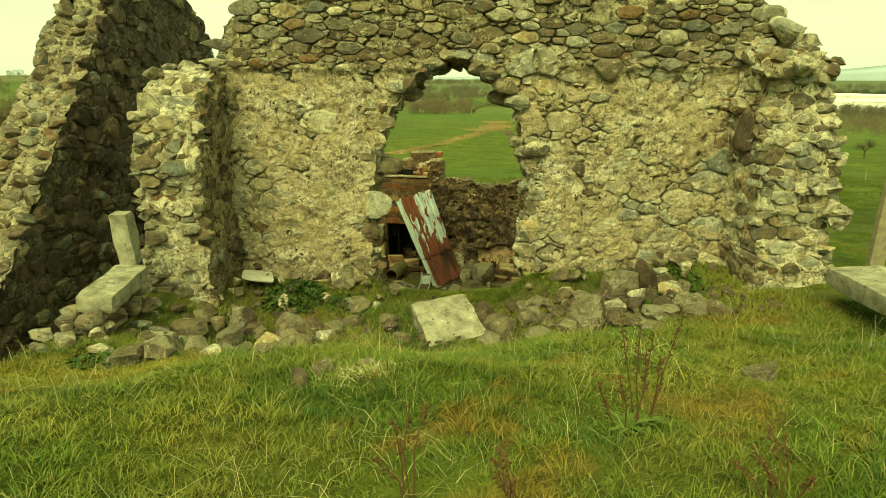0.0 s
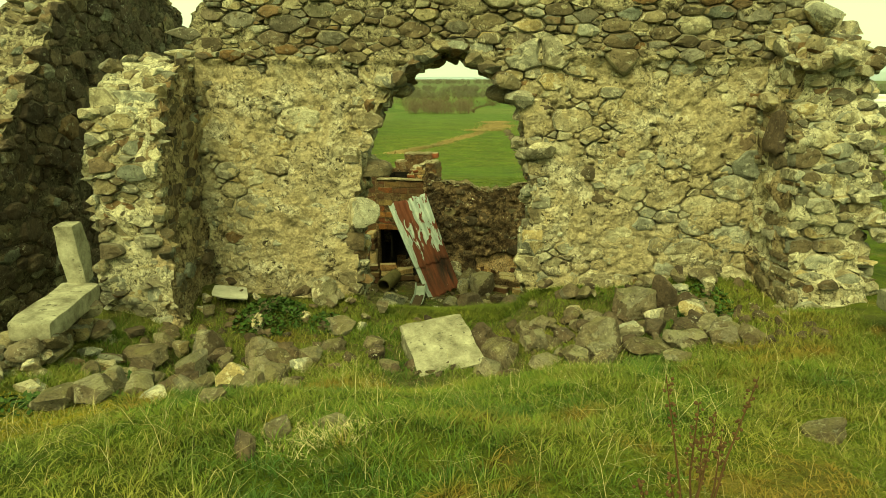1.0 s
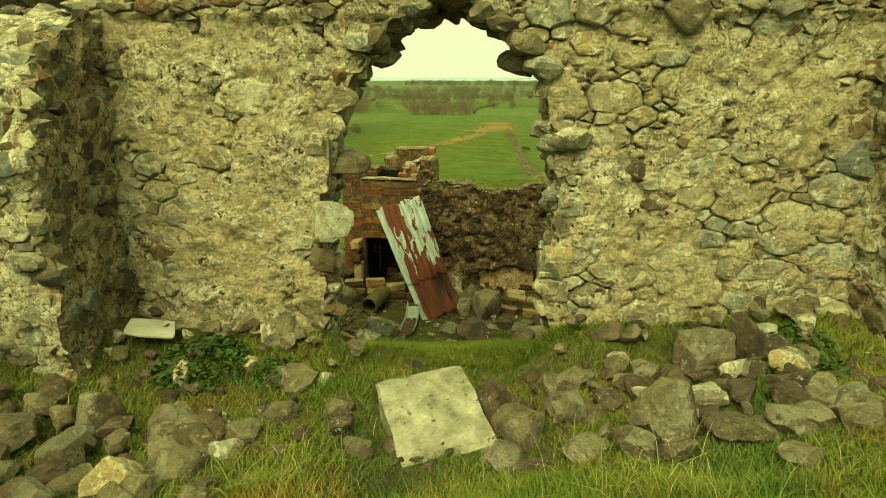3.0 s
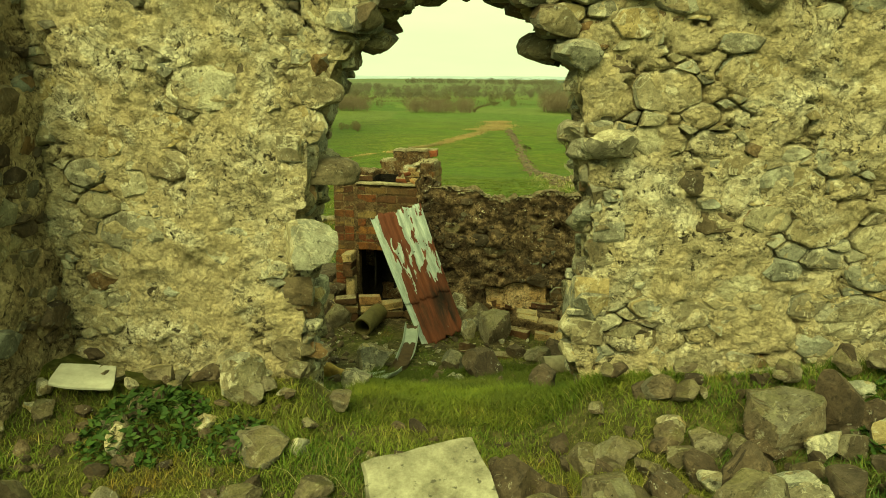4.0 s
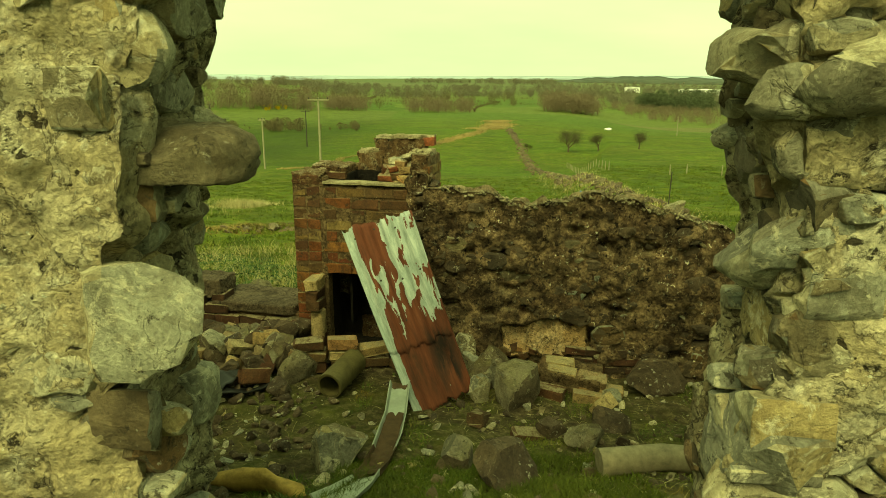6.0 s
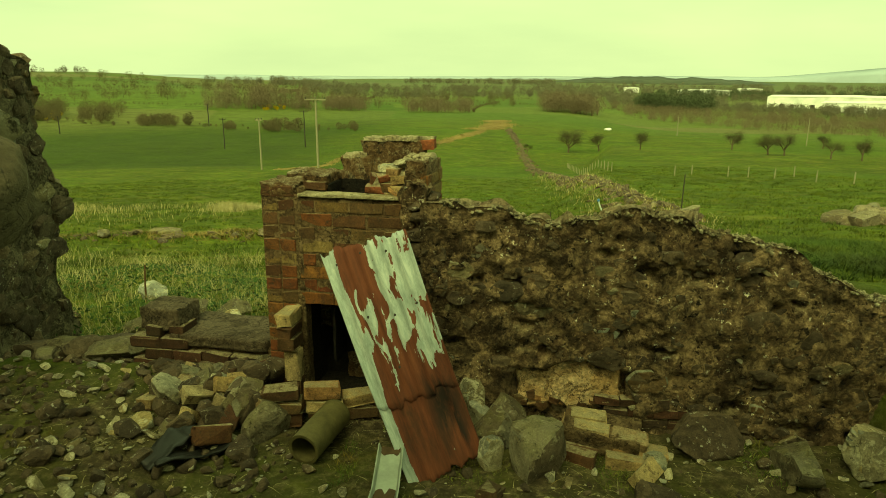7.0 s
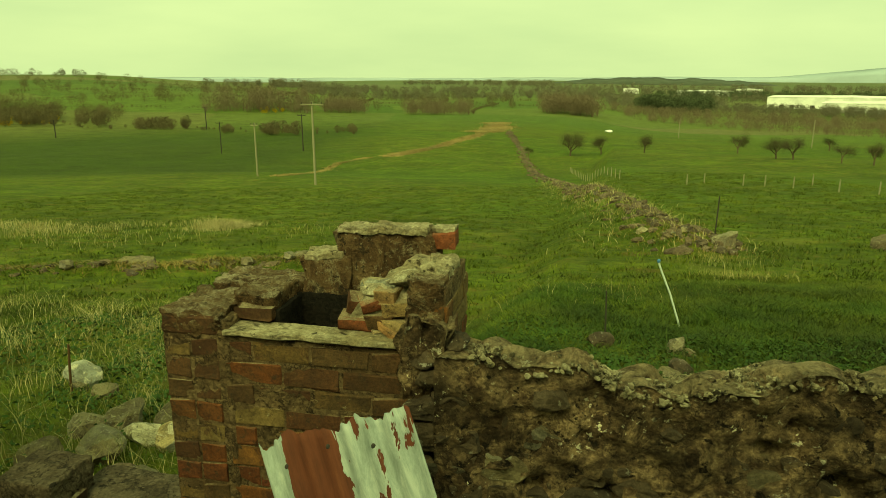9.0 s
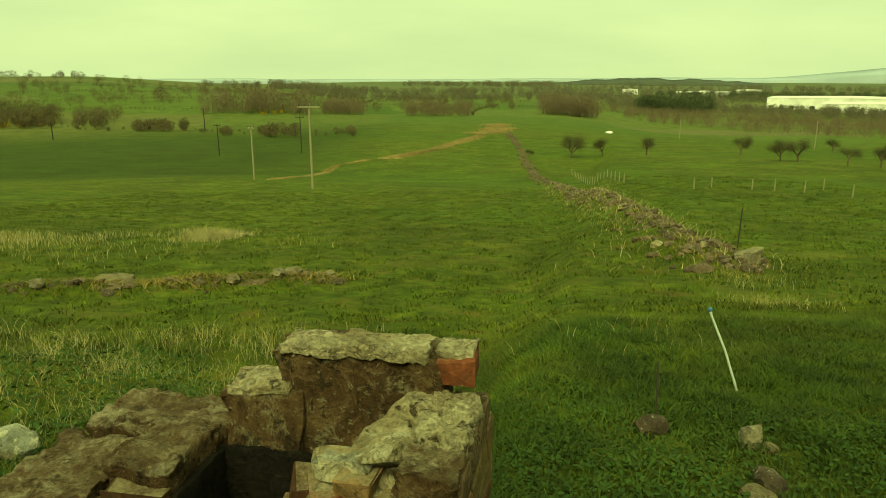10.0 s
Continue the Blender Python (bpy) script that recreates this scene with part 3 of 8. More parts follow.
def rock_data(seed, sub=2, boxy=0.75, cuts=9, rough=0.12):
    """Corner points and faces of one broken stone, about 2 across."""
    rng = random.Random(seed)
    bm = bmesh.new()
    bmesh.ops.create_icosphere(bm, subdivisions=sub, radius=1.0)
    off = Vector((rng.uniform(-50, 50), rng.uniform(-50, 50), 0))
    planes = []
    for _ in range(cuts):
        d = Vector((rng.gauss(0, 1), rng.gauss(0, 1), rng.gauss(0, 1))).normalized()
        planes.append((d, rng.uniform(0.48, 0.84)))
    for v in bm.verts:
        c = v.co
        c = Vector([math.copysign(abs(a) ** boxy, a) for a in c]) * 0.9
        for d, o in planes:
            over = c.dot(d) - o
            if over > 0:
                c = c - d * over * 0.98
        c += c.normalized() * (rough * noise.noise(c * 1.9 + off) + 0.4 * rough * noise.noise(c * 5.7 + off))
        v.co = c
    vs = [v.co.copy() for v in bm.verts]
    bm.verts.index_update()
    fs = [[v.index for v in f.verts] for f in bm.faces]
    bm.free()
    return vs, fs


def rock_mesh(name, seed, mat, sub=2, boxy=0.75, cuts=9, rough=0.12, sharp=32):
    vs, fs = rock_data(seed, sub, boxy, cuts, rough)
    me = mesh_of(name, vs, fs, mat, True)
    me.set_sharp_from_angle(angle=radians(sharp))
    return me


STONE_DATA = [rock_data(100 + i, 2, 0.5, 12, 0.12) for i in range(16)]


def stone_set(mat, n=14, sub=2, base=100, boxy=0.55):
    return [rock_mesh("stone", base + i, mat, sub, boxy, 13, 0.13, 24) for i in range(n)]


SET_STONE, SET_PALE, SET_DARK = stone_set(M_STONE, sub=3), stone_set(M_PALE, sub=3), stone_set(M_DARK, sub=3)
SET_ROCK = [rock_mesh("rock", 300 + i, M_ROCK, 4, 0.6, 14, 0.09, 18) for i in range(14)]
SET_PALEROCK = [rock_mesh("rock", 330 + i, M_PALE, 4, 0.6, 14, 0.09, 18) for i in range(6)]
SET_DARKROCK = [rock_mesh("rock", 350 + i, M_DARK, 4, 0.6, 14, 0.09, 18) for i in range(8)]


def joined_rocks(name, places, mat, parent=None):
    """Many stones, each given by a matrix, in one mesh."""
    verts, faces, base = [], [], 0
    for i, m in enumerate(places):
        vs, fs = STONE_DATA[i % len(STONE_DATA)]
        a = np.array([v[:] for v in vs]) @ np.array(m.to_3x3()).T + np.array(m.translation)
        verts.append(a)
        faces.append(np.array(fs) + base)
        base += len(vs)
    me = mesh_np(name, np.concatenate(verts), np.concatenate(faces), mat, True)
    me.set_sharp_from_angle(angle=radians(34))
    ob = new(name, me)
    ob.parent = parent
    return tagged(ob, kind="stuff")


def skin_of(rough, seed, face=None, layer=0.0, back=0.0):
    """The near face of a lump of walling: how far back it lies at s, z."""
    def skin(s, z):
        p = Vector((s + seed, z, layer))
        return back + noise.fractal(p * 4.5, 0.65, 2.1, 4) * rough + noise.noise(p * 1.3) * rough * 0.8 + (face(s, z) if face else 0.0)
    return skin


def wall_core(name, inside, s0, s1, z0, z1, thick, mat, step=0.045, rough=0.035, seed=0.0, face=None):
    """A solid lump of walling: s runs along it, y into it, z up; inside(s, z) tells where it stands."""
    ns, nz = int((s1 - s0) / step) + 1, int((z1 - z0) / step) + 1
    on = np.zeros((ns, nz), bool)
    for i in range(ns):
        for j in range(nz):
            s, z = s0 + (i + 0.5) * step, z0 + (j + 0.5) * step
            wob = 0.035 * noise.noise((s * 7 + seed, z * 7, 3.1))
            on[i, j] = inside(s + wob, z + wob)
    ids, verts, faces = {}, [], []

    def vert(i, j, k):
        key = (i, j, k)
        if key not in ids:
            s, z = s0 + i * step, z0 + j * step
            p = Vector((s * 1.0 + seed, z, k * 5.0))
            b = noise.fractal(p * 4.5, 0.65, 2.1, 4) * rough + noise.noise(p * 1.3) * rough * 0.8
            extra = face(s, z) if (face and k == 0) else 0.0
            y = (b + extra) if k == 0 else thick + b
            js = noise.noise((s * 11, z * 11, 7 + k)) * step * 0.45
            jz = noise.noise((s * 11, z * 11, 19 + k)) * step * 0.45
            ids[key] = len(verts)
            verts.append((s + js, y, z + jz))
        return ids[key]

    def edge_mid(i, j, k):
        """Rings through the thickness along a broken edge."""
        key = (i, j, 10 + k)
        if key not in ids:
            a, b = verts[vert(i, j, 0)], verts[vert(i, j, 1)]
            f = k / 8
            w = 0.075
            p = Vector((a[0] * 6 + seed, a[2] * 6, f * 5))
            ids[key] = len(verts)
            verts.append((a[0] + (b[0] - a[0]) * f + w * noise.fractal(p, 0.7, 2, 3), a[1] + (b[1] - a[1]) * f, a[2] + (b[2] - a[2]) * f + w * noise.fractal(p + Vector((9, 9, 9)), 0.7, 2, 3)))
        return ids[key]

    chain = {}

    def rim(a, b):
        ra = [vert(*a, 0)] + [edge_mid(*a, k) for k in range(1, 8)] + [vert(*a, 1)]
        rb = [vert(*b, 0)] + [edge_mid(*b, k) for k in range(1, 8)] + [vert(*b, 1)]
        for p, q in zip(ra, rb):
            chain.setdefault(p, set()).add(q)
            chain.setdefault(q, set()).add(p)
        for k in range(8):
            faces.append((ra[k], ra[k + 1], rb[k + 1], rb[k]))

    for i in range(ns):
        for j in range(nz):
            if not on[i, j]:
                continue
            faces.append((vert(i, j, 0), vert(i + 1, j, 0), vert(i + 1, j + 1, 0), vert(i, j + 1, 0)))
            faces.append((vert(i, j, 1), vert(i, j + 1, 1), vert(i + 1, j + 1, 1), vert(i + 1, j, 1)))
            if i == 0 or not on[i - 1, j]:
                rim((i, j), (i, j + 1))
            if i == ns - 1 or not on[i + 1, j]:
                rim((i + 1, j + 1), (i + 1, j))
            if j == 0 or not on[i, j - 1]:
                rim((i + 1, j), (i, j))
            if j == nz - 1 or not on[i, j + 1]:
                rim((i, j + 1), (i + 1, j + 1))
    # ease the broken outline
    for _ in range(4):
        moved = {}
        for v, near_v in chain.items():
            m = sum((Vector(verts[q]) for q in near_v), Vector()) / len(near_v)
            moved[v] = Vector(verts[v]).lerp(m, 0.5)
        for v, c in moved.items():
            verts[v] = (c.x, verts[v][1], c.z)
    return mesh_of(name, verts, faces, mat, True)


def cut(poly, nx, nz, lim):
    """The part of a polygon where nx * s + nz * z < lim."""
    out = []
    for k, (a, b) in enumerate(poly):
        c, d = poly[k - 1]
        fa, fc = nx * a + nz * b - lim, nx * c + nz * d - lim
        if (fa < 0) != (fc < 0):
            t = fc / (fc - fa)
            out.append((c + (a - c) * t, d + (b - d) * t))
        if fa < 0:
            out.append((a, b))
    return out


def cells(rng, s0, s1, z0, z1, sizes, ok, flat=0.62, seeds=None):
    """Close-fitting stone outlines over a face: large and small seeds, each with the ground nearest to it."""
    seeds = [] if seeds is None else seeds
    z0, z1 = z0 / flat, z1 / flat
    area = (s1 - s0) * (z1 - z0)
    tries = int(area / (sizes[0] ** 2) * 14)
    for n in range(tries):
        r = sizes[0] + (sizes[1] - sizes[0]) * max(0.0, 1 - n / (tries * 0.55)) * rng.uniform(0.35, 1.0)
        r *= 0.5
        s, z = rng.uniform(s0 - 0.1, s1 + 0.1), rng.uniform(z0 - 0.1, z1 + 0.1)
        if all((s - a) ** 2 + (z - b) ** 2 > ((r + c) * 0.86) ** 2 for a, b, c in seeds):
            seeds.append((s, z, r))
    out = []
    for i, (s, z, r) in enumerate(seeds):
        if not ok(s, z * flat):
            continue
        poly = [(s - 2.2 * r, z - 2.2 * r), (s + 2.2 * r, z - 2.2 * r), (s + 2.2 * r, z + 2.2 * r), (s - 2.2 * r, z + 2.2 * r)]
        for j, (a, b, c) in enumerate(seeds):
            dx, dz = a - s, b - z
            dd = dx * dx + dz * dz
            if j == i or dd > (2.4 * (r + sizes[1])) ** 2:
                continue
            poly = cut(poly, dx, dz, dx * s + dz * z + 0.5 * (dd + r * r - c * c))
            if len(poly) < 3:
                break
        if len(poly) >= 3:
            out.append((s, z * flat, r, [(a, b * flat) for a, b in poly]))
    return out


def joint_map(seeds, s0, s1, z0, z1, flat, step=0.017):
    """How far each spot of a face lies from the nearest joint between stones, as a function of s, z."""
    a = np.array(seeds)
    ss, zs = np.arange(s0, s1 + step, step), np.arange(z0, z1 + step, step)
    d = np.zeros((len(ss), len(zs)))
    for i, x in enumerate(ss):
        near_ = a[np.abs(a[:, 0] - x) < 0.6]
        for j0 in range(0, len(zs), 64):
            zz = zs[j0:j0 + 64] / flat
            p = (x - near_[:, 0][:, None]) ** 2 + (zz[None, :] - near_[:, 1][:, None]) ** 2 - near_[:, 2][:, None] ** 2
            o = np.argsort(p, axis=0)[:2]
            k = np.arange(len(zz))
            gap = np.hypot(near_[o[0], 0] - near_[o[1], 0], near_[o[0], 1] - near_[o[1], 1])
            d[i, j0:j0 + 64] = (p[o[1], k] - p[o[0], k]) / (2 * gap)

    def far_from_joint(s, z):
        i, j = int(round((s - s0) / step)), int(round((z - z0) / step))
        return d[i, j] if 0 <= i < len(ss) and 0 <= j < len(zs) else 0.1
    return far_from_joint


def cell_stone(rng, c, poly, gap, deep, proud, round_, bedded=0.0):
    """One stone from its outline: points round its middle, and faces. Its front looks along -y."""
    s, z = c
    pts = [(a - s, b - z) for a, b in poly]
    # break up the sides, then round the corners
    fine = []
    for k, (a, b) in enumerate(pts):
        c0, d0 = pts[k - 1]
        le = math.hypot(a - c0, b - d0)
        m = 2 if le > 0.09 else 1
        for q in range(m):
            t = (q + 1) / m
            x, y = c0 + (a - c0) * t, d0 + (b - d0) * t
            fine.append((x + rng.uniform(-0.07, 0.07) * le, y + rng.uniform(-0.07, 0.07) * le))
    ring = []
    for k, (a, b) in enumerate(fine):
        c0, d0 = fine[k - 1]
        ring += [(c0 * 0.86 + a * 0.14, d0 * 0.86 + b * 0.14), (c0 * 0.14 + a * 0.86, d0 * 0.14 + b * 0.86)]
    size = sum(math.hypot(a, b) for a, b in ring) / len(ring)
    g = max(0.55, 1 - gap / max(size, 0.01))
    tx, tz = rng.uniform(-0.12, 0.12), rng.uniform(-0.16, 0.08)
    verts, faces, n = [], [], len(ring)
    o = Vector((rng.uniform(0, 99), rng.uniform(0, 99), 0))
    rings_ = ((0.95, deep), (1.02, 0.6 * bedded + 0.012), (0.93, 0.25 * bedded - 0.2 * proud), (0.80, -0.75 * proud), (0.42, -1.0 * proud - 0.10 * round_ * size)) if bedded else None
    for f, y in rings_ or ((0.95, deep), (1.0, max(0.0, -1.4 * proud)), (0.975, -0.7 * proud), (0.88, -0.98 * proud), (0.48, -1.0 * proud - 0.12 * round_ * size)):
        for a, b in ring:
            p = Vector((a * g * f, 0, b * g * f))
            w = 0.0
            if y < 0 or proud < 0 or (bedded and f < 1):
                w = 0.12 * size * noise.noise(p * (3.2 / max(size, 0.03)) * 0.5 + o) + 0.09 * size * noise.noise(p * (9.0 / max(size, 0.03)) * 0.5 + o)
            verts.append((p.x, y + (tx * p.x + tz * p.z if y < 0 else 0) + w - round_ * size * 0.3 * (1 - f) * (y < 0), p.z))
    verts.append((0, -1.02 * proud - 0.30 * round_ * size, 0))
    for k in range(4):
        for i in range(n):
            j = (i + 1) % n
            faces.append((k * n + i, k * n + j, (k + 1) * n + j, (k + 1) * n + i))
    for i in range(n):
        faces.append((4 * n + i, 4 * n + (i + 1) % n, len(verts) - 1))
    # the outline runs anticlockwise as the eye sees it
    if sum(ring[i - 1][0] * b - a * ring[i - 1][1] for i, (a, b) in enumerate(ring)) < 0:
        faces = [f[::-1] for f in faces]
    return verts, faces


def rubble(wall, rng, area, sizes, ok, mats, base=0.0, frame=None, proud=(0.01, 0.03), gap=0.008, deep=0.06, round_=0.3, limit=300, flat=0.62, keep=None, weights=None, bedded=0.0, made_cells=None):
    """Face a wall with close-fitting stones; the first ones are objects, the rest join into one mesh for each material."""
    s0, s1, z0, z1 = area
    rest = {}
    frame = frame or Matrix.Identity(4)
    made = 0
    for s, z, r, poly in made_cells or cells(rng, s0, s1, z0, z1, sizes, ok, flat):
        if keep and not keep(s, z):
            continue
        b = base(s, z) if callable(base) else base
        pr = rng.uniform(*(proud(s, z) if callable(proud) else proud))
        vs, fs = cell_stone(rng, (s, z), poly, gap * rng.uniform(0.5, 1.6), deep, pr, rng.random() ** 1.5 * round_ if pr > 0.004 else 0.02, bedded)
        mat = rng.choices(mats, weights)[0]
        m = frame @ Matrix.Translation((s, b, z))
        if made < limit:
            me = mesh_of("stone", vs, fs, mat, True)
            me.set_sharp_from_angle(angle=radians(28))
            ob = new("stone", me)
            ob.parent = wall
            ob.matrix_basis = m
            made += 1
        else:
            rest.setdefault(mat.name, (mat, [], []))
            _, av, af = rest[mat.name]
            o = len(av)
            av += [m @ Vector(v) for v in vs]
            af += [tuple(q + o for q in f) for f in fs]
    for mat, av, af in rest.values():
        me = mesh_of("small_stones", av, af, mat, True)
        me.set_sharp_from_angle(angle=radians(28))
        ob = new("small_stones", me)
        ob.parent = wall
        tagged(ob, kind="stuff")


# ---- ground, one sheet out to the horizon ----
def spread(near0, near1, step, far0, far1, ratio=1.09):
    a = list(np.arange(near0, near1 + 1e-6, step))
    d, x = step, a[-1]
    while x < far1:
        d *= ratio
        x += d
        a.append(x)
    d, x = step, a[0]
    while x > far0:
        d *= ratio
        x -= d
        a.insert(0, x)
    return np.array(a)


gx, gy = spread(-4.5, 4.5, 0.075, -4200, 4200), spread(0.5, 16.0, 0.075, -1500, 4600)
GX, GY = np.meshgrid(gx, gy, indexing="ij")
GZ = land(GX, GY)
near = np.exp(-((GX / 9) ** 2 + ((GY - 7) / 12) ** 2))
lump = np.array([[noise.fractal((x * 2.2, y * 2.2, 0.0), 0.9, 2.0, 4) if w > 0.02 else 0.0 for x, y, w in zip(r, s, u)] for r, s, u in zip(GX, GY, near)])
GZ = GZ + 0.035 * lump * near


def surface(x, y):
    """The height of the ground sheet itself at x, y (numbers or arrays)."""
    x, y = np.asarray(x, float), np.asarray(y, float)
    i = np.clip(np.searchsorted(gx, x) - 1, 0, len(gx) - 2)
    j = np.clip(np.searchsorted(gy, y) - 1, 0, len(gy) - 2)
    a = np.clip((x - gx[i]) / (gx[i + 1] - gx[i]), 0, 1)
    b = np.clip((y - gy[j]) / (gy[j + 1] - gy[j]), 0, 1)
    return (GZ[i, j] * (1 - a) + GZ[i + 1, j] * a) * (1 - b) + (GZ[i, j + 1] * (1 - a) + GZ[i + 1, j + 1] * a) * b


idx = np.arange(GX.size).reshape(GX.shape)
quads = np.stack([idx[:-1, :-1], idx[1:, :-1], idx[1:, 1:], idx[:-1, 1:]], -1).reshape(-1, 4)
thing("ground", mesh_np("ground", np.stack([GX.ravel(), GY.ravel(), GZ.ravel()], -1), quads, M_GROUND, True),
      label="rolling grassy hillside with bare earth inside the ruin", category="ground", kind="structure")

# ---- the front wall with the broken opening ----
FRONT = pose(0, 7.11, 0, 0, 0, -5.7)
HOLE_Z = [-0.6, 0.05, 0.5, 0.8, 1.0, 1.2, 1.45, 1.7, 1.9, 2.05, 2.13, 2.23, 2.30, 2.36]
HOLE_L = [-0.68, -0.66, -0.66, -0.67, -0.66, -0.66, -0.67, -0.60, -0.50, -0.38, -0.30, -0.16, -0.02, 0.10]
HOLE_R = [0.84, 0.80, 0.72, 0.74, 0.80, 0.78, 0.74, 0.70, 0.66, 0.58, 0.46, 0.36, 0.26, 0.14]


def in_hole(s, z):
    return z < 2.36 and np.interp(z, HOLE_Z, HOLE_L) < s < np.interp(z, HOLE_Z, HOLE_R)


def front_inside(s, z, wide=0.0):
    top = np.interp(s, [-2.6, -2.3, -2.2, -2.1, -1.8, -1.2, 0.4, 2.0, 2.8, 2.95, 3.1, 3.3], [2.1, 2.2, 2.5, 2.72, 2.98, 3.3, 3.9, 3.3, 2.95, 2.7, 2.5, 2.4])
    return -0.5 < z < top and not (in_hole(s, z) or (wide and (in_hole(s + wide, z) or in_hole(s - wide, z) or in_hole(s, z - wide))))


def front_face(s, z):
    # the plastered lower part lies back a little from the courses above
    return 0.05 * (1 - ease(2.2, 2.32, z)) + 0.03 * math.sin(1.3 * s + z) + 0.045 * ease(2.3, 2.4, z)


def plaster_lost(s, z):
    """How far the plaster has come off, from 0 to 1: stones show and joints gape."""
    n = noise.fractal((s * 1.15, z * 1.15, 4.0), 0.8, 2.0, 3)
    return float(ease(-0.06, 0.12, n + 0.30 * float(ease(0.45, 0.8, s)) + 0.34 * (1 - float(ease(0.75, 1.05, abs(s - 0.05)))) - 0.12))


rng = random.Random(5)


def clear(s, z, m=0.03):
    return front_inside(s, z) and not any(in_hole(s + a, z + b) for a, b in ((m, 0), (-m, 0), (0, -m)))


LOW_SEEDS, TOP_SEEDS = [], []
low_cells = cells(rng, -2.15, 2.75, 0.0, 2.3, (0.08, 0.42), lambda s, z: z <= 2.3 and clear(s, z), 0.62, LOW_SEEDS)
top_cells = cells(rng, -2.2, 3.1, 2.3, 3.2, (0.075, 0.36), lambda s, z: z > 2.3 and clear(s, z), 0.48, TOP_SEEDS)
low_joint, top_joint = joint_map(LOW_SEEDS, -2.2, 2.8, 0.0, 2.3, 0.62), joint_map(TOP_SEEDS, -2.25, 3.15, 2.3, 3.2, 0.48)


def front_crust(s, z):
    # flakes of plaster that still stand a finger's width over the rest, knobs of mortar, washed-out joints
    n = noise.fractal((s * 2.6, z * 2.6, 9.0), 0.6, 2.2, 4)
    lost = max(plaster_lost(s, z), float(ease(2.26, 2.34, z)))
    knob = noise.fractal((s * 13, z * 13, 5.0), 0.8, 2.1, 3)
    ws, wz = s + 0.02 * noise.noise((s * 9, z * 9, 1.0)), z + 0.02 * noise.noise((s * 9, z * 9, 8.0))
    wash = float(ease(-0.10, 0.14, noise.fractal((s * 3.4, z * 3.4, 17.0), 0.7, 2.1, 3)))
    if z > 2.3:
        joint = math.exp(-(top_joint(ws, wz) / 0.016) ** 2) * (0.15 + 0.85 * wash) * 0.065 + 0.006
    else:
        joint = math.exp(-(low_joint(ws, wz) / 0.011) ** 2) * (0.04 + 0.96 * wash) * 0.075
    return front_face(s, z) + 0.020 * float(ease(0.22, 0.28, -n)) * (1 - lost) - 0.016 * float(ease(0.02, 0.08, n)) * (1 - 0.7 * lost) + lost * (0.006 + joint) - 0.012 * knob


front_mesh = wall_core("wall_front", lambda s, z: front_inside(s, z, 0.11 if s < 0 and z < 1.15 else 0.03), -2.6, 3.3, -0.5, 3.95, 0.5, M_PLASTER, 0.017, 0.030, 0.0, front_crust)
front_mesh.materials.append(M_TOPMORTAR)
for f in front_mesh.polygons:
    c = f.center
    if c.z > 2.31 + 0.05 * noise.noise((c.x * 5, c.z * 5, 0)) or c.y > 0.2:
        f.material_index = 1
front_wall = thing("wall_front", front_mesh, FRONT, label="roofless rubble wall with crumbling lime plaster and a gaping hole", category="wall", kind="structure")


def bared(s, z):
    """Where the plaster has come off and the stones show."""
    return rng.random() < 0.06 + 0.70 * plaster_lost(s, z)


front_skin = skin_of(0.030, 0.0, front_face)
rubble(front_wall, rng, (-2.15, 2.75, 0.0, 2.3), (0.075, 0.36), None, (M_PALE, M_STONE), front_skin, proud=lambda s, z: (-0.012, 0.011) if s > 0.5 else (-0.012, 0.009), gap=0.004, deep=0.09, round_=0.10, keep=bared, limit=300, weights=(0.82, 0.18), bedded=0.03, made_cells=low_cells)
rubble(front_wall, rng, (-2.2, 3.1, 2.3, 3.2), (0.07, 0.30), None, (M_STONE, M_PALE), front_skin, proud=(-0.012, 0.03), gap=0.004, deep=0.12, round_=0.06, limit=0, keep=lambda s, z: rng.random() < 0.9, weights=(0.74, 0.26), bedded=0.022, made_cells=top_cells)
# ragged stones that line the opening, front to back, half buried in mortar
jamb = random.Random(11)
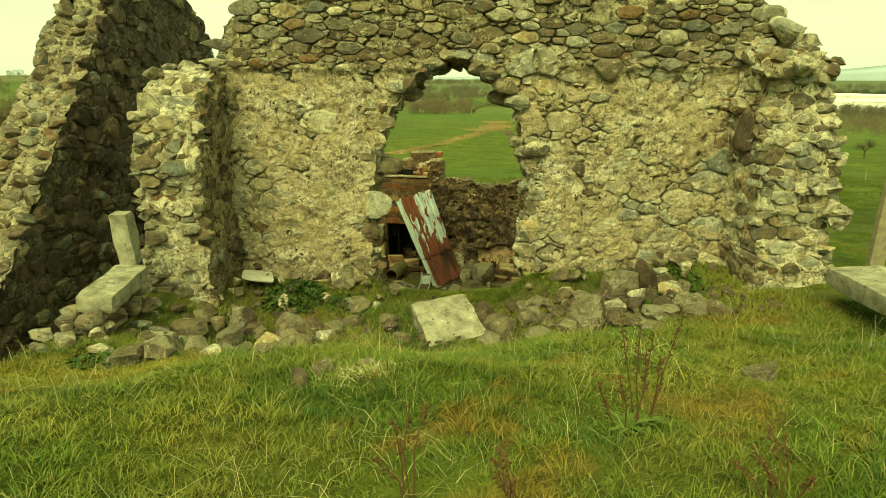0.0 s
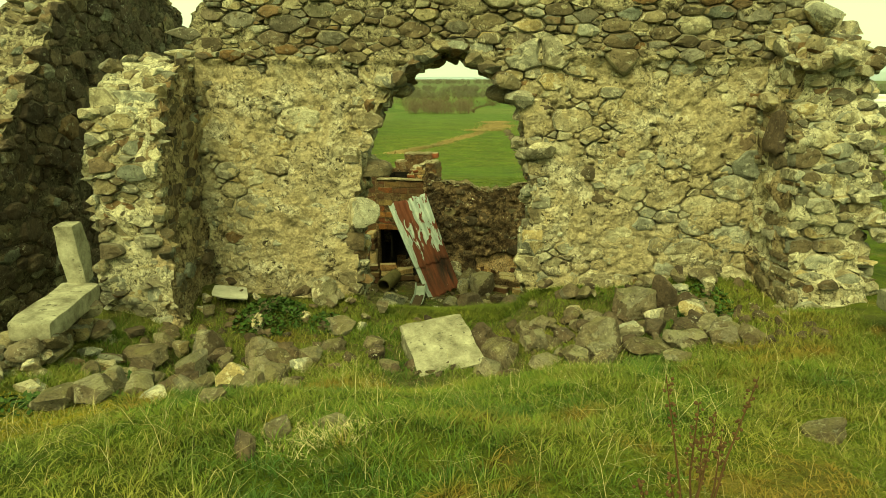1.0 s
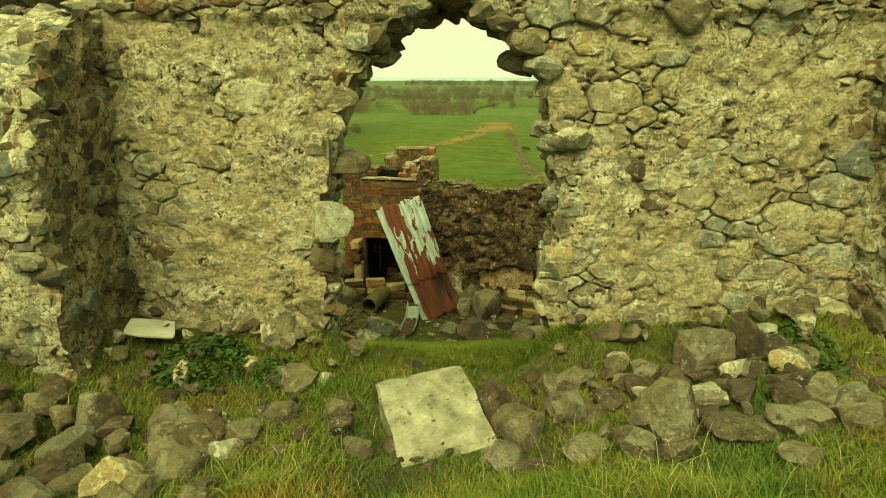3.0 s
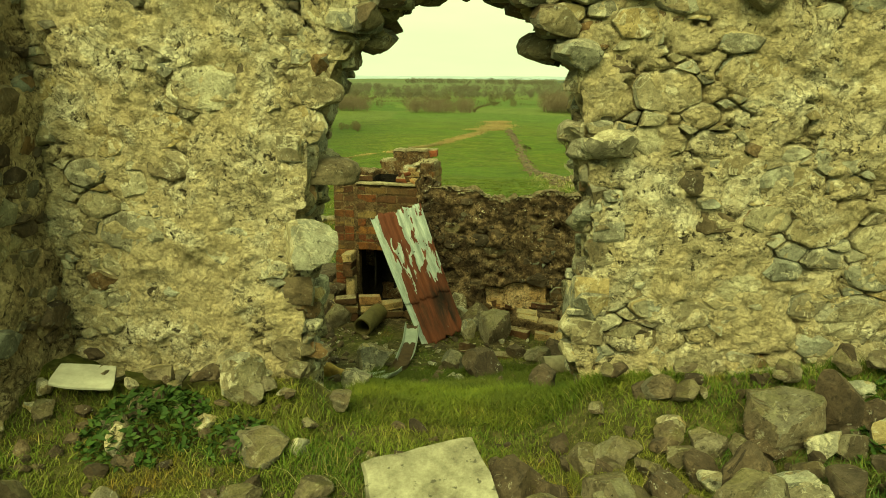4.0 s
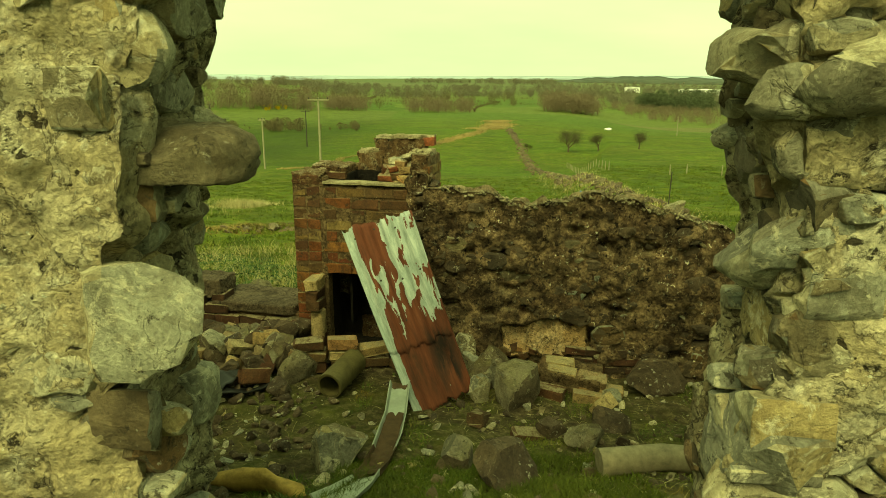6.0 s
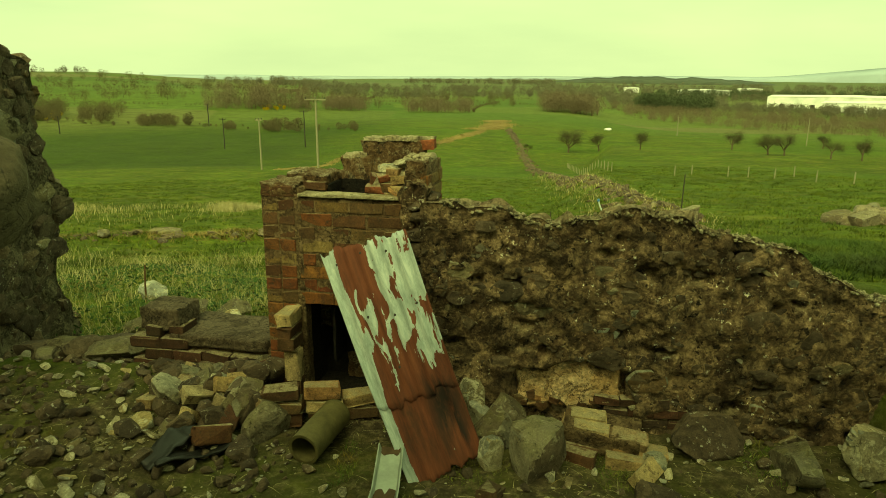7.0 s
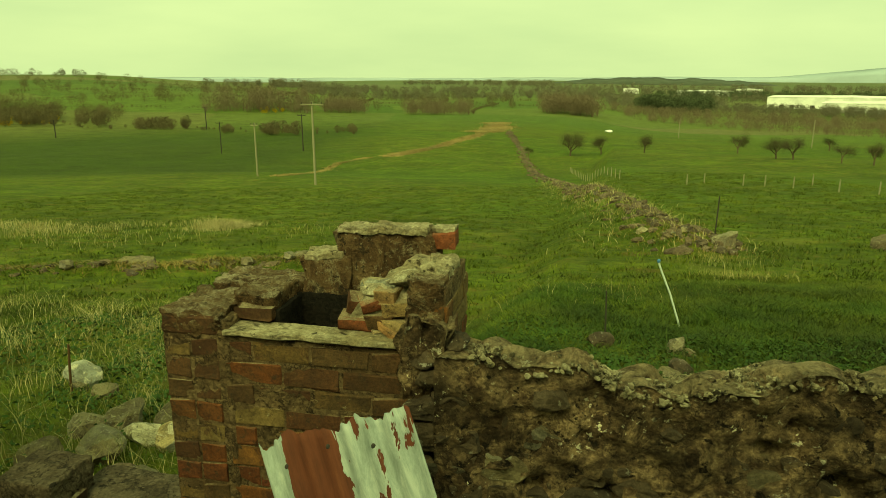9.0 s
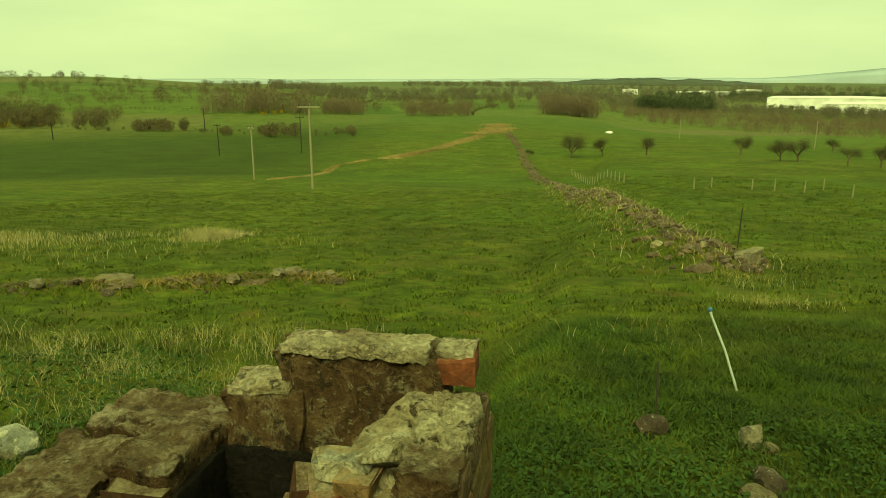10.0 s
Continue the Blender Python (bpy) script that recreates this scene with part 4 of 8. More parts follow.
for side, edge in ((-1, HOLE_L), (1, HOLE_R)):
    turn = pose(0, 0, 0, 0, 0, -90 * side)
    for y, z, r, poly in cells(jamb, 0.03, 0.5, 0.02, 2.25, (0.07, 0.34), lambda y, z: True, 0.68):
        e = float(np.interp(z, HOLE_Z, edge))
        poly = cut(cut(poly, -1, 0, -jamb.uniform(0.05, 0.14)), 1, 0, 0.52)
        if len(poly) < 3 or jamb.random() < 0.12 or min(max(q[0] for q in poly) - min(q[0] for q in poly), max(q[1] for q in poly) - min(q[1] for q in poly)) < 0.06:
            continue
        if side > 0:
            poly = [(-a, b) for a, b in poly]
        vs, fs = cell_stone(jamb, (y * (-side), z), poly, 0.012, 0.16, jamb.uniform(-0.035, 0.05), jamb.uniform(0.1, 0.5))
        me = mesh_of("stone", vs, fs, jamb.choice((M_STONE, M_PALE, M_PALE)), True)
        me.set_sharp_from_angle(angle=radians(28))
        ob = new("stone", me)
        ob.parent = front_wall
        ob.matrix_basis = Matrix.Translation((e + side * (0.03 + 0.09 * (side < 0 and z < 1.15 and y > 0.15)), y, z)) @ turn
    for k in range(21):
        z = 0.04 + 2.2 * (k + jamb.uniform(-0.4, 0.4)) / 21
        e = float(np.interp(z, HOLE_Z, edge))
        a, c = jamb.uniform(0.06, 0.14), jamb.uniform(0.045, 0.095)
        ob = new("stone", jamb.choice(SET_PALE if jamb.random() < 0.6 else SET_STONE))
        ob.parent = front_wall
        ob.matrix_basis = pose(e + side * (jamb.uniform(0.03, 0.11) + 0.08 * (side < 0 and z < 1.15 and k % 3 == 1)), (0.12, 0.44, 0.14)[k % 3] + jamb.uniform(-0.03, 0.03), z, jamb.uniform(-25, 25), jamb.uniform(-30, 30), jamb.uniform(-60, 60)) @ Matrix.Diagonal((a, jamb.uniform(0.06, 0.09), c, 1))
for s in np.arange(-0.35, 0.62, 0.13):
    zt = 2.38 - 0.58 * abs(s - 0.1)
    for y in (0.02, 0.22, 0.42):
        ob = new("stone", jamb.choice(SET_STONE))
        ob.parent = front_wall
        ob.matrix_basis = pose(s, y, zt + jamb.uniform(-0.02, 0.05), jamb.uniform(-10, 10), jamb.uniform(-25, 25), jamb.uniform(-20, 20)) @ Matrix.Diagonal((jamb.uniform(0.1, 0.15), 0.13, jamb.uniform(0.06, 0.09), 1))
# single large stones of the opening: s, y, z, half sizes, material set
for s, y, z, a, b, c, grp, k in ((-0.71, 0.09, 0.95, 0.18, 0.19, 0.15, SET_PALE, 3), (-0.85, 0.25, 1.12, 0.18, 0.2, 0.1, SET_PALE, 5), (0.81, 0.25, 1.09, 0.13, 0.16, 0.09, SET_PALE, 2), (0.74, 0.22, 1.55, 0.17, 0.16, 0.075, SET_PALE, 9), (0.86, 0.02, 1.52, 0.16, 0.12, 0.09, SET_PALE, 2),
                                 (0.83, 0.18, 0.60, 0.17, 0.2, 0.17, SET_PALE, 9), (-0.36, 0.3, 2.02, 0.15, 0.15, 0.10, SET_STONE, 1), (0.55, 0.3, 1.98, 0.16, 0.15, 0.09, SET_STONE, 4),
                                 (0.94, 0.4, 0.25, 0.2, 0.18, 0.16, SET_STONE, 10), (-0.44, 0.05, 2.12, 0.18, 0.12, 0.08, SET_PALE, 8), (0.70, 0.05, 1.95, 0.15, 0.12, 0.09, SET_PALE, 5)):
    ob = new("stone", grp[k])
    ob.parent = front_wall
    ob.matrix_basis = pose(s, y, z, 4, 6, 12) @ Matrix.Diagonal((a, b, c, 1))

# the round boulder that juts into the opening
ob = new("stone", rock_mesh("stone", 913, M_STONE, 4, 0.72, 4, 0.10, 40))
ob.parent = front_wall
ob.matrix_basis = pose(-0.625, 0.24, 1.315, 3, -3, 8) @ Matrix.Diagonal((0.19, 0.15, 0.09, 1))

# ---- broken stubs of the side walls, and the taller wall beyond ----


def edge_stones(w, r, inside, s0, s1, z0, z1, thick, sets, step=0.12):
    """Loose stones bedded along a broken top."""
    for i in range(int((s1 - s0) / step)):
        s = s0 + (i + 0.5) * step
        zs = [z for z in np.arange(z0, z1, 0.03) if inside(s, z)]
        if not zs:
            continue
        y = 0.06
        while y < thick:
            a = r.uniform(0.06, 0.13)
            ob = new("stone", r.choice(sets[0] if r.random() < 0.5 else sets[-1]))
            ob.parent = w
            ob.matrix_basis = pose(s + r.uniform(-0.05, 0.05), y, zs[-1] - r.uniform(0.0, 0.07), r.uniform(-18, 18), r.uniform(-18, 18), r.uniform(-40, 40)) @ Matrix.Diagonal(
                (r.uniform(0.06, 0.13), a, r.uniform(0.04, 0.09), 1))
            y += a * 1.7


def end_stones(wall, r, inside, s0, s1, z0, z1, thick, mats):
    """Stones on the upright broken end of a wall, which faces back along s."""
    for y, z, q, poly in cells(r, 0.0, thick, z0, z1, (0.09, 0.34), lambda y, z: True, 0.5):
        ss = [s for s in np.arange(s0, s1, 0.02) if inside(s, z)]
        poly = cut(cut(poly, -1, 0, -0.01), 1, 0, thick)
        if not ss or len(poly) < 3:
            continue
        vs, fs = cell_stone(r, (-y, z), [(-a, b) for a, b in poly], 0.008, 0.14, r.uniform(0.03, 0.11), r.uniform(0.0, 0.1))
        me = mesh_of("stone", vs, fs, r.choice(mats), True)
        me.set_sharp_from_angle(angle=radians(28))
        ob = new("stone", me)
        ob.parent = wall
        ob.matrix_basis = Matrix.Translation((ss[0] + 0.04, y, z)) @ pose(0, 0, 0, 0, 0, -90)


# left stub: s runs from its near end (0) towards the front wall, thickness to the outside
LEFT = pose(-2.16, 6.40, 0, 0, 0, 90)


def left_inside(s, z):
    top = np.interp(s, [-0.05, 0.1, 0.3, 0.6, 0.8, 1.2], [1.75, 1.8, 2.0, 2.2, 2.28, 2.3])
    return -0.3 < z < top and s > 0.06 + 0.10 * noise.noise((z * 3.1, 4.0, 0)) + 0.07 * noise.noise((z * 9.0, 1.0, 0))


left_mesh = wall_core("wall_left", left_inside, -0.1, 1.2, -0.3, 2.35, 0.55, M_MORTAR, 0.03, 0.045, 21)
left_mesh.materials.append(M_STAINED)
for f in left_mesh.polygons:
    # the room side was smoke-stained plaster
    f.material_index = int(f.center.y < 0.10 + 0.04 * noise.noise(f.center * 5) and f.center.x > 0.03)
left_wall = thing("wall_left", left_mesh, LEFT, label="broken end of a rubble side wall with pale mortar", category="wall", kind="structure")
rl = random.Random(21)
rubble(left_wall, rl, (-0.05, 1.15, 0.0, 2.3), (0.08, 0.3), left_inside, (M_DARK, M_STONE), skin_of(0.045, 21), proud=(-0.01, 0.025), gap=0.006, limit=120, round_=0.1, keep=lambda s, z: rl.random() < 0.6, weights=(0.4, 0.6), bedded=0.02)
end_stones(left_wall, rl, left_inside, -0.12, 1.2, 0.1, 1.9, 0.55, (M_PALE, M_PALE, M_STONE))
# the low remains of that wall under the sill
for i in range(85):
    y = rl.uniform(4.75, 6.1)
    x = -2.62 + rl.uniform(-0.26, 0.30)
    zt = float(surface(-2.4, y))
    top = 0.50 - 1.0 * max(0.0, x + 2.55) - 0.25 * max(0.0, 5.1 - y)
    ob = new("stone", rl.choice(SET_PALE if i % 3 else SET_STONE))
    ob.parent = left_wall
    ob.matrix_basis = LEFT.inverted() @ pose(x, y, rl.uniform(zt - 0.1, max(zt, top)), rl.uniform(-15, 15), rl.uniform(-15, 15), rl.uniform(0, 360)) @ Matrix.Diagonal((rl.uniform(0.06, 0.14), rl.uniform(0.06, 0.12), rl.uniform(0.04, 0.08), 1))
for i in range(20):
    ob = new("stone", rl.choice(SET_PALE if i % 2 else SET_STONE))
    ob.parent = left_wall
    ob.matrix_basis = LEFT.inverted() @ pose(-2.62 + rl.uniform(-0.1, 0.12), 5.15 + 0.045 * i, 0.50 - 0.13 * (i % 4), rl.uniform(-10, 10), rl.uniform(-10, 10), rl.uniform(0, 360)) @ Matrix.Diagonal((rl.uniform(0.1, 0.15), rl.uniform(0.09, 0.13), 0.075, 1))
edge_stones(left_wall, rl, left_inside, -0.1, 1.2, -0.3, 2.35, 0.55, (SET_PALE, SET_STONE))

# right stub


def right_inside(s, z):
    top = np.interp(s, [0.0, 0.12, 0.3, 0.62], [2.05, 2.28, 2.38, 2.5])
    return -0.2 < z < top and s > 0.06 + 0.09 * noise.noise((z * 2.7, 9.0, 0)) + 0.06 * noise.noise((z * 8.0, 6.0, 0)) + 0.16 * ease(1.3, 2.0, z) - 0.14 * ease(0.9, 0.3, z)


RIGHT = pose(2.76, 6.33, 0, 0, 0, 98)
right_mesh = wall_core("wall_right", right_inside, -0.2, 0.62, -0.2, 2.55, 0.66, M_MORTAR, 0.03, 0.045, 31)
right_mesh.materials.append(M_STAINED)
for f in right_mesh.polygons:
    f.material_index = int(f.center.y > 0.57 and f.center.x > 0.05 and noise.noise(f.center * 2.5) > -0.15)
right_wall = thing("wall_right", right_mesh, RIGHT @ Matrix.Translation((0, -0.66, 0)),
                   label="stepped broken end of a rubble side wall", category="wall", kind="structure")
rr = random.Random(31)
rubble(right_wall, rr, (-0.6, 0.12, 0.0, 2.5), (0.08, 0.3), lambda s, z: right_inside(-s, z), (M_STONE, M_PALE), lambda s, z: -skin_of(0.05, 31, None, 5.0, 0.0)(-s, z), Matrix.Translation((0, 0.66, 0)) @ pose(0, 0, 0, 0, 0, 180), proud=(0.0, 0.03), gap=0.012, limit=120, round_=0.1, keep=lambda s, z: rr.random() < 0.6, weights=(0.6, 0.4), bedded=0.02)
end_stones(right_wall, rr, right_inside, -0.2, 0.62, 0.15, 2.45, 0.66, (M_PALE, M_PALE, M_STONE))
# the outer side spreads towards its foot, with ragged tails of stones
for i in range(120):
    z = 2.35 * rr.random() ** 1.2
    y = -0.02 - (0.26 * (1 - z / 2.35) + 0.08 * math.sin(9 * z)) * rr.random()
    ob = new("stone", rr.choice(SET_PALE if rr.random() < 0.62 else SET_STONE))
    ob.parent = right_wall
    ob.matrix_basis = pose(0.06 + 0.16 * float(ease(1.3, 2.0, z)) + rr.uniform(-0.03, 0.12) + 0.3 * rr.random() ** 2, y, z, rr.uniform(-15, 15), rr.uniform(-15, 15), rr.uniform(-30, 30)) @ Matrix.Diagonal((rr.uniform(0.07, 0.13), rr.uniform(0.07, 0.15), rr.uniform(0.05, 0.09), 1))
for i in range(46):
    s = rr.uniform(0.12, 0.62)
    ob = new("stone", rr.choice(SET_PALE if rr.random() < 0.5 else SET_STONE))
    ob.parent = right_wall
    ob.matrix_basis = pose(s, rr.uniform(0, 0.64), float(np.interp(s, [0.0, 0.12, 0.3, 0.62], [2.05, 2.28, 2.38, 2.5])) - rr.uniform(0, 0.09), rr.uniform(-15, 15), rr.uniform(-25, 5), rr.uniform(-30, 30)) @ Matrix.Diagonal((rr.uniform(0.07, 0.14), rr.uniform(0.07, 0.15), rr.uniform(0.05, 0.09), 1))
# the dark upright stone beside the corner
ob = new("stone", SET_DARK[3])
ob.parent = right_wall
ob.matrix_basis = RIGHT.inverted() @ Matrix.Translation((0, 0, 0)) @ pose(2.70, 6.62, 1.72, 0, 3, 8) @ Matrix.Diagonal((0.10, 0.12, 0.19, 1))
ob.matrix_basis = Matrix.Translation((0, 0.66, 0)) @ ob.matrix_basis
# a cocked slab on its top
thing("stone_block", SET_PALE[4], pose(3.02, 6.75, 2.58, 5, 40, 10) @ Matrix.Diagonal((0.17, 0.2, 0.1, 1)), label="pale squared stone tipped on top of the wall", category="stone")

# the taller dark wall of the next room: s runs away from the eye, its dark side faces the room
OUTER = pose(-3.55, 4.6, 0, 0, 0, 89)


def outer_inside(s, z):
    end = np.interp(z, [-1.5, 0.3, 0.6, 1.0, 1.7, 2.24, 3.0, 3.6], [0.6, 0.75, 0.95, 1.5, 2.1, 2.7, 3.4, 4.0])
    top = np.interp(s, [0, 4.0, 4.6, 5.4, 6.0, 6.2, 6.6, 7.0, 7.9, 8.1], [4.2, 3.9, 3.6, 3.2, 2.95, 2.7, 2.2, 1.9, 1.5, 1.2])
    return -1.5 < z < top and s > end and s < 8.05 + 0.12 * math.sin(5 * z)


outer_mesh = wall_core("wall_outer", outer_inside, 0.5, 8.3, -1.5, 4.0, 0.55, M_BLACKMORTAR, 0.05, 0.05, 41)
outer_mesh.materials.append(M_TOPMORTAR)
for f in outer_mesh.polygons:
    # the sunlit broken end and top are painted paler than the shaded sides
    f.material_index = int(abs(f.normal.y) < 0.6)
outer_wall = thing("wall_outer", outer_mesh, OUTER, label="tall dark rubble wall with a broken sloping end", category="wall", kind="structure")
ro = random.Random(41)
# mostly dark stones, so this side's shade is in their colour too
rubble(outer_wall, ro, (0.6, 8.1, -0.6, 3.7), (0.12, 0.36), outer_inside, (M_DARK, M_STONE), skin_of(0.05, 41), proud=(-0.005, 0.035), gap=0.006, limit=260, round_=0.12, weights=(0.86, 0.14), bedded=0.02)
edge_stones(outer_wall, ro, outer_inside, 0.5, 8.3, -1.5, 4.0, 0.55, (SET_STONE, SET_PALE, SET_STONE), 0.085)

# ---- the low back wall, which holds the bank behind it ----
BACK = pose(0, 10.93, 0, 0, 0, -7.4)


def back_top(s):
    return float(np.interp(s, [-0.1, 0.0, 0.3, 0.44, 0.55, 0.8, 1.0, 1.12, 1.29, 1.46, 1.6, 1.86, 2.1, 2.2, 2.27, 2.48, 2.68, 3.2], [0.635, 0.635, 0.62, 0.61, 0.55, 0.53, 0.55, 0.60, 0.61, 0.59, 0.53, 0.465, 0.41, 0.36, 0.28, 0.20, 0.14, 0.06])) + 0.03 * noise.noise((s * 6, 0.5, 0.0))


def back_inside(s, z):
    # its foot is hollowed, see back_face
    return -1.1 < z < back_top(s)


rp = random.Random(53)
SOCKETS = [(rp.uniform(-0.05, 3.1), z + rp.uniform(-0.09, 0.09), rp.uniform(0.03, 0.10), rp.uniform(0.02, 0.05)) for z in (-0.72, -0.5, -0.3, -0.12, 0.06, 0.22, 0.4) for _ in range(5)]


def back_face(s, z):
    deep = max((0.055 * math.exp(-((s - a) / c) ** 4 - ((z - b) / d) ** 4) for a, b, c, d in SOCKETS if abs(s - a) < 0.25 and abs(z - b) < 0.12), default=0.0)
    return deep - 0.016 * noise.fractal((s * 12, z * 13, 3.0), 0.8, 2.1, 4) + 0.085 * ease(0.42, 0.56, s) * (1 - ease(1.15, 1.35, s)) * (1 - ease(-0.46 + 0.04 * math.sin(8 * s), -0.40 + 0.04 * math.sin(8 * s), z))


def back_drop(s, y, z):
    """The broken top falls away towards the bank behind it."""
    return 0.42 * max(0.0, y - 0.10) * float(ease(back_top(s) - 0.45, back_top(s) - 0.1, z))


back_mesh = wall_core("wall_back", back_inside, -0.12, 3.2, -1.1, 0.75, 0.5, M_DARKMORTAR, 0.02, 0.034, 51, back_face)
for v in back_mesh.vertices:
    v.co.z -= back_drop(v.co.x, v.co.y, v.co.z)
back_wall = thing("wall_back", back_mesh, BACK,
                  label="low damp dark rubble wall with a bank behind it", category="wall", kind="structure")
rb = random.Random(51)
rubble(back_wall, rb, (-0.05, 3.1, -0.9, 0.65), (0.07, 0.28), lambda s, z: back_inside(s, z + 0.12), (M_DARK, M_STONE), skin_of(0.034, 51, back_face), proud=(-0.016, 0.010), gap=0.008, limit=300, round_=0.1, keep=lambda s, z: rb.random() < 0.55, weights=(0.8, 0.2), bedded=0.02)
for a, b, c, d in SOCKETS:
    if rp.random() < 0.5 and b < back_top(a) - 0.06:
        ob = new("stone", rp.choice(SET_DARK))
        ob.parent = back_wall
        ob.matrix_basis = pose(a, 0.075 + back_face(a, b) * 0.5, b, rp.uniform(-10, 10), rp.uniform(-12, 12), rp.uniform(-20, 20)) @ Matrix.Diagonal((c, 0.06, d, 1))
crumbs = []
for i in range(6000):
    s = rb.uniform(0, 3.1)
    a = 0.004 + 0.014 * rb.random() ** 2
    y = rb.uniform(-0.02, 0.5)
    crumbs.append(pose(s, y, back_top(s) - back_drop(s, y, back_top(s)) + rb.uniform(-0.03, 0.012), rb.uniform(-40, 40), rb.uniform(-40, 40), rb.uniform(0, 360)) @ Matrix.Diagonal((a * 1.3, a, a * 0.8, 1)))
joined_rocks("mortar_crumbs", crumbs[::3], M_CRUST, back_wall)
joined_rocks("mortar_crumbs", crumbs[1::3] + crumbs[2::3], M_TOPMORTAR, back_wall)
for i in range(14):
    s = rb.uniform(0, 3.1)
    ob = new("stone", rb.choice(SET_STONE if rb.random() < 0.6 else SET_PALE))
    ob.parent = back_wall
    y = rb.uniform(0.0, 0.5)
    ob.matrix_basis = pose(s, y, back_top(s) - back_drop(s, y, back_top(s)) - rb.uniform(0.02, 0.06), rb.uniform(-15, 15), rb.uniform(-15, 15), rb.uniform(-40, 40)) @ Matrix.Diagonal((rb.uniform(0.025, 0.09), rb.uniform(0.025, 0.07), rb.uniform(0.02, 0.045), 1))


# ---- bricks ----
def brick_mesh(seed, chip=0.006, mat=M_BRICK):
    """A worn brick one unit in each direction, with chamfered edges."""
    r = random.Random(seed)
    bm = bmesh.new()
    bmesh.ops.create_cube(bm, size=1.0)
    bm.transform(Matrix.Diagonal((0.23, 0.108, 0.082, 1)))
    bmesh.ops.bevel(bm, geom=bm.edges[:] + bm.verts[:], offset=0.007, segments=1, affect="EDGES")
    for v in bm.verts:
        v.co += Vector((r.uniform(-1, 1), r.uniform(-1, 1), r.uniform(-1, 1))) * chip
    me = bpy.data.meshes.new("brick")
    bm.to_mesh(me)
    bm.free()
    me.materials.append(mat)
    return me


BRICKS = [brick_mesh(i) for i in range(8)]
OCHRE = [brick_mesh(30 + i, 0.006, M_OCHRE) for i in range(5)]
RUST = [brick_mesh(40 + i, 0.006, M_RUST) for i in range(5)]
WORN = [brick_mesh(50 + i, 0.013) for i in range(8)]
BUFF = [brick_mesh(70 + i, 0.011, M_BUFF) for i in range(6)]
SOOTY = [brick_mesh(80 + i, 0.009, M_DARKBRICK) for i in range(6)]

# ---- the ruined brick hearth ----
HEARTH = pose(-1.20, 11.22, 0, 0, 0, -11.5)
hearth = empty("brick_hearth", HEARTH, label="ruined hearth of sooty red and yellow bricks with an open flue", category="hearth")
rc = random.Random(61)
COURSE, LONG = 0.092, 0.24


def lay(u0, u1, v, z0, n, shift, head=False, keep=None, turn=0):
    """Courses of bricks in the hearth's own frame: u along its front, v into it."""
    for c in range(n):
        z = z0 + (c + 0.5) * COURSE
        pitch = 0.12 if head else LONG
        u = u0 - (shift if c % 2 else 0) * pitch / 2
        while u < u1 - 0.02:
            a, b = max(u, u0), min(u + pitch, u1)
            if b - a > 0.04 and (keep is None or keep((a + b) / 2, z)):
                # redder burnt courses low down, brown and yellow ones above
                pick, low = rc.random(), float(ease(0.30, 0.0, z))
                ob = new("brick", rc.choice(RUST if pick < 0.20 + 0.58 * low else OCHRE if pick < 0.50 + 0.40 * low else BRICKS))
                ob.parent = hearth
                mid = (a + b) / 2
                place = pose(mid, v, z, 0, 0, rc.uniform(-0.6, 0.6)) if not turn else pose(v, mid, z, 0, 0, 90 + rc.uniform(-1.2, 1.2))
                ob.matrix_basis = place @ Matrix.Translation((0, rc.uniform(-0.003, 0.003), 0)) @ Matrix.Diagonal(((b - a - 0.008) / 0.23, 1, 1, 1))
            u += pitch


def opening(u, z):
    return not (0.27 < u < 0.95 and z < -0.10)


# front: left pier two headers wide, then the stretchers under the shelf
lay(0.0, 0.27, 0.054, -0.86, 16, 0, True)
lay(0.258, 1.02, 0.060, -0.86, 16, 1, False, opening)
lay(0.0, 0.25, 0.05, 0.612, 1, 0, False)
# the flanks, and the right-hand pier on edge
lay(0.11, 0.50, 0.055, -0.86, 16, 1, False, None, 1)
lay(0.03, 0.50, 1.09, -0.86, 18, 1, False, None, 1)


def lump(name, box, mat, seed, amp=0.02, label="", cuts=24, parent=None):
    """A rough mass of masonry within a box u0, u1, v0, v1, z0, z1."""
    u0, u1, v0, v1, z0, z1 = box
    bm = bmesh.new()
    bmesh.ops.create_cube(bm, size=1.0)
    bmesh.ops.subdivide_edges(bm, edges=bm.edges[:], cuts=cuts, use_grid_fill=True)
    for v in bm.verts:
        edge = sum(abs(a) > 0.49 for a in v.co)
        v.co *= 1.0 - 0.006 * (edge - 1)
    bm.transform(Matrix.Translation(((u0 + u1) / 2, (v0 + v1) / 2, (z0 + z1) / 2)) @ Matrix.Diagonal((u1 - u0, v1 - v0, z1 - z0, 1)))
    o = Vector((seed, seed * 2.0, 0))
    for v in bm.verts:
        p = v.co * 11 + o
        v.co += Vector((noise.fractal(p, 0.5, 2, 4), noise.fractal(p + Vector((7, 0, 0)), 0.5, 2, 4), noise.fractal(p + Vector((0, 7, 0)), 0.5, 2, 4))) * amp
    return part(name, bm, mat, parent or hearth, label, True)


# mortar between the bricks, all but flush
for i, box in enumerate(((0.003, 0.285, 0.003, 0.1, -0.86, 0.69), (0.25, 1.045, 0.0095, 0.11, -0.08, 0.632), (0.012, 0.1, 0.1, 0.5, -0.86, 0.6), (1.045, 1.138, 0.036, 0.48, -0.86, 0.86))):
    lump("mortar", box, M_HEARTH, 3 + i, 0.003)
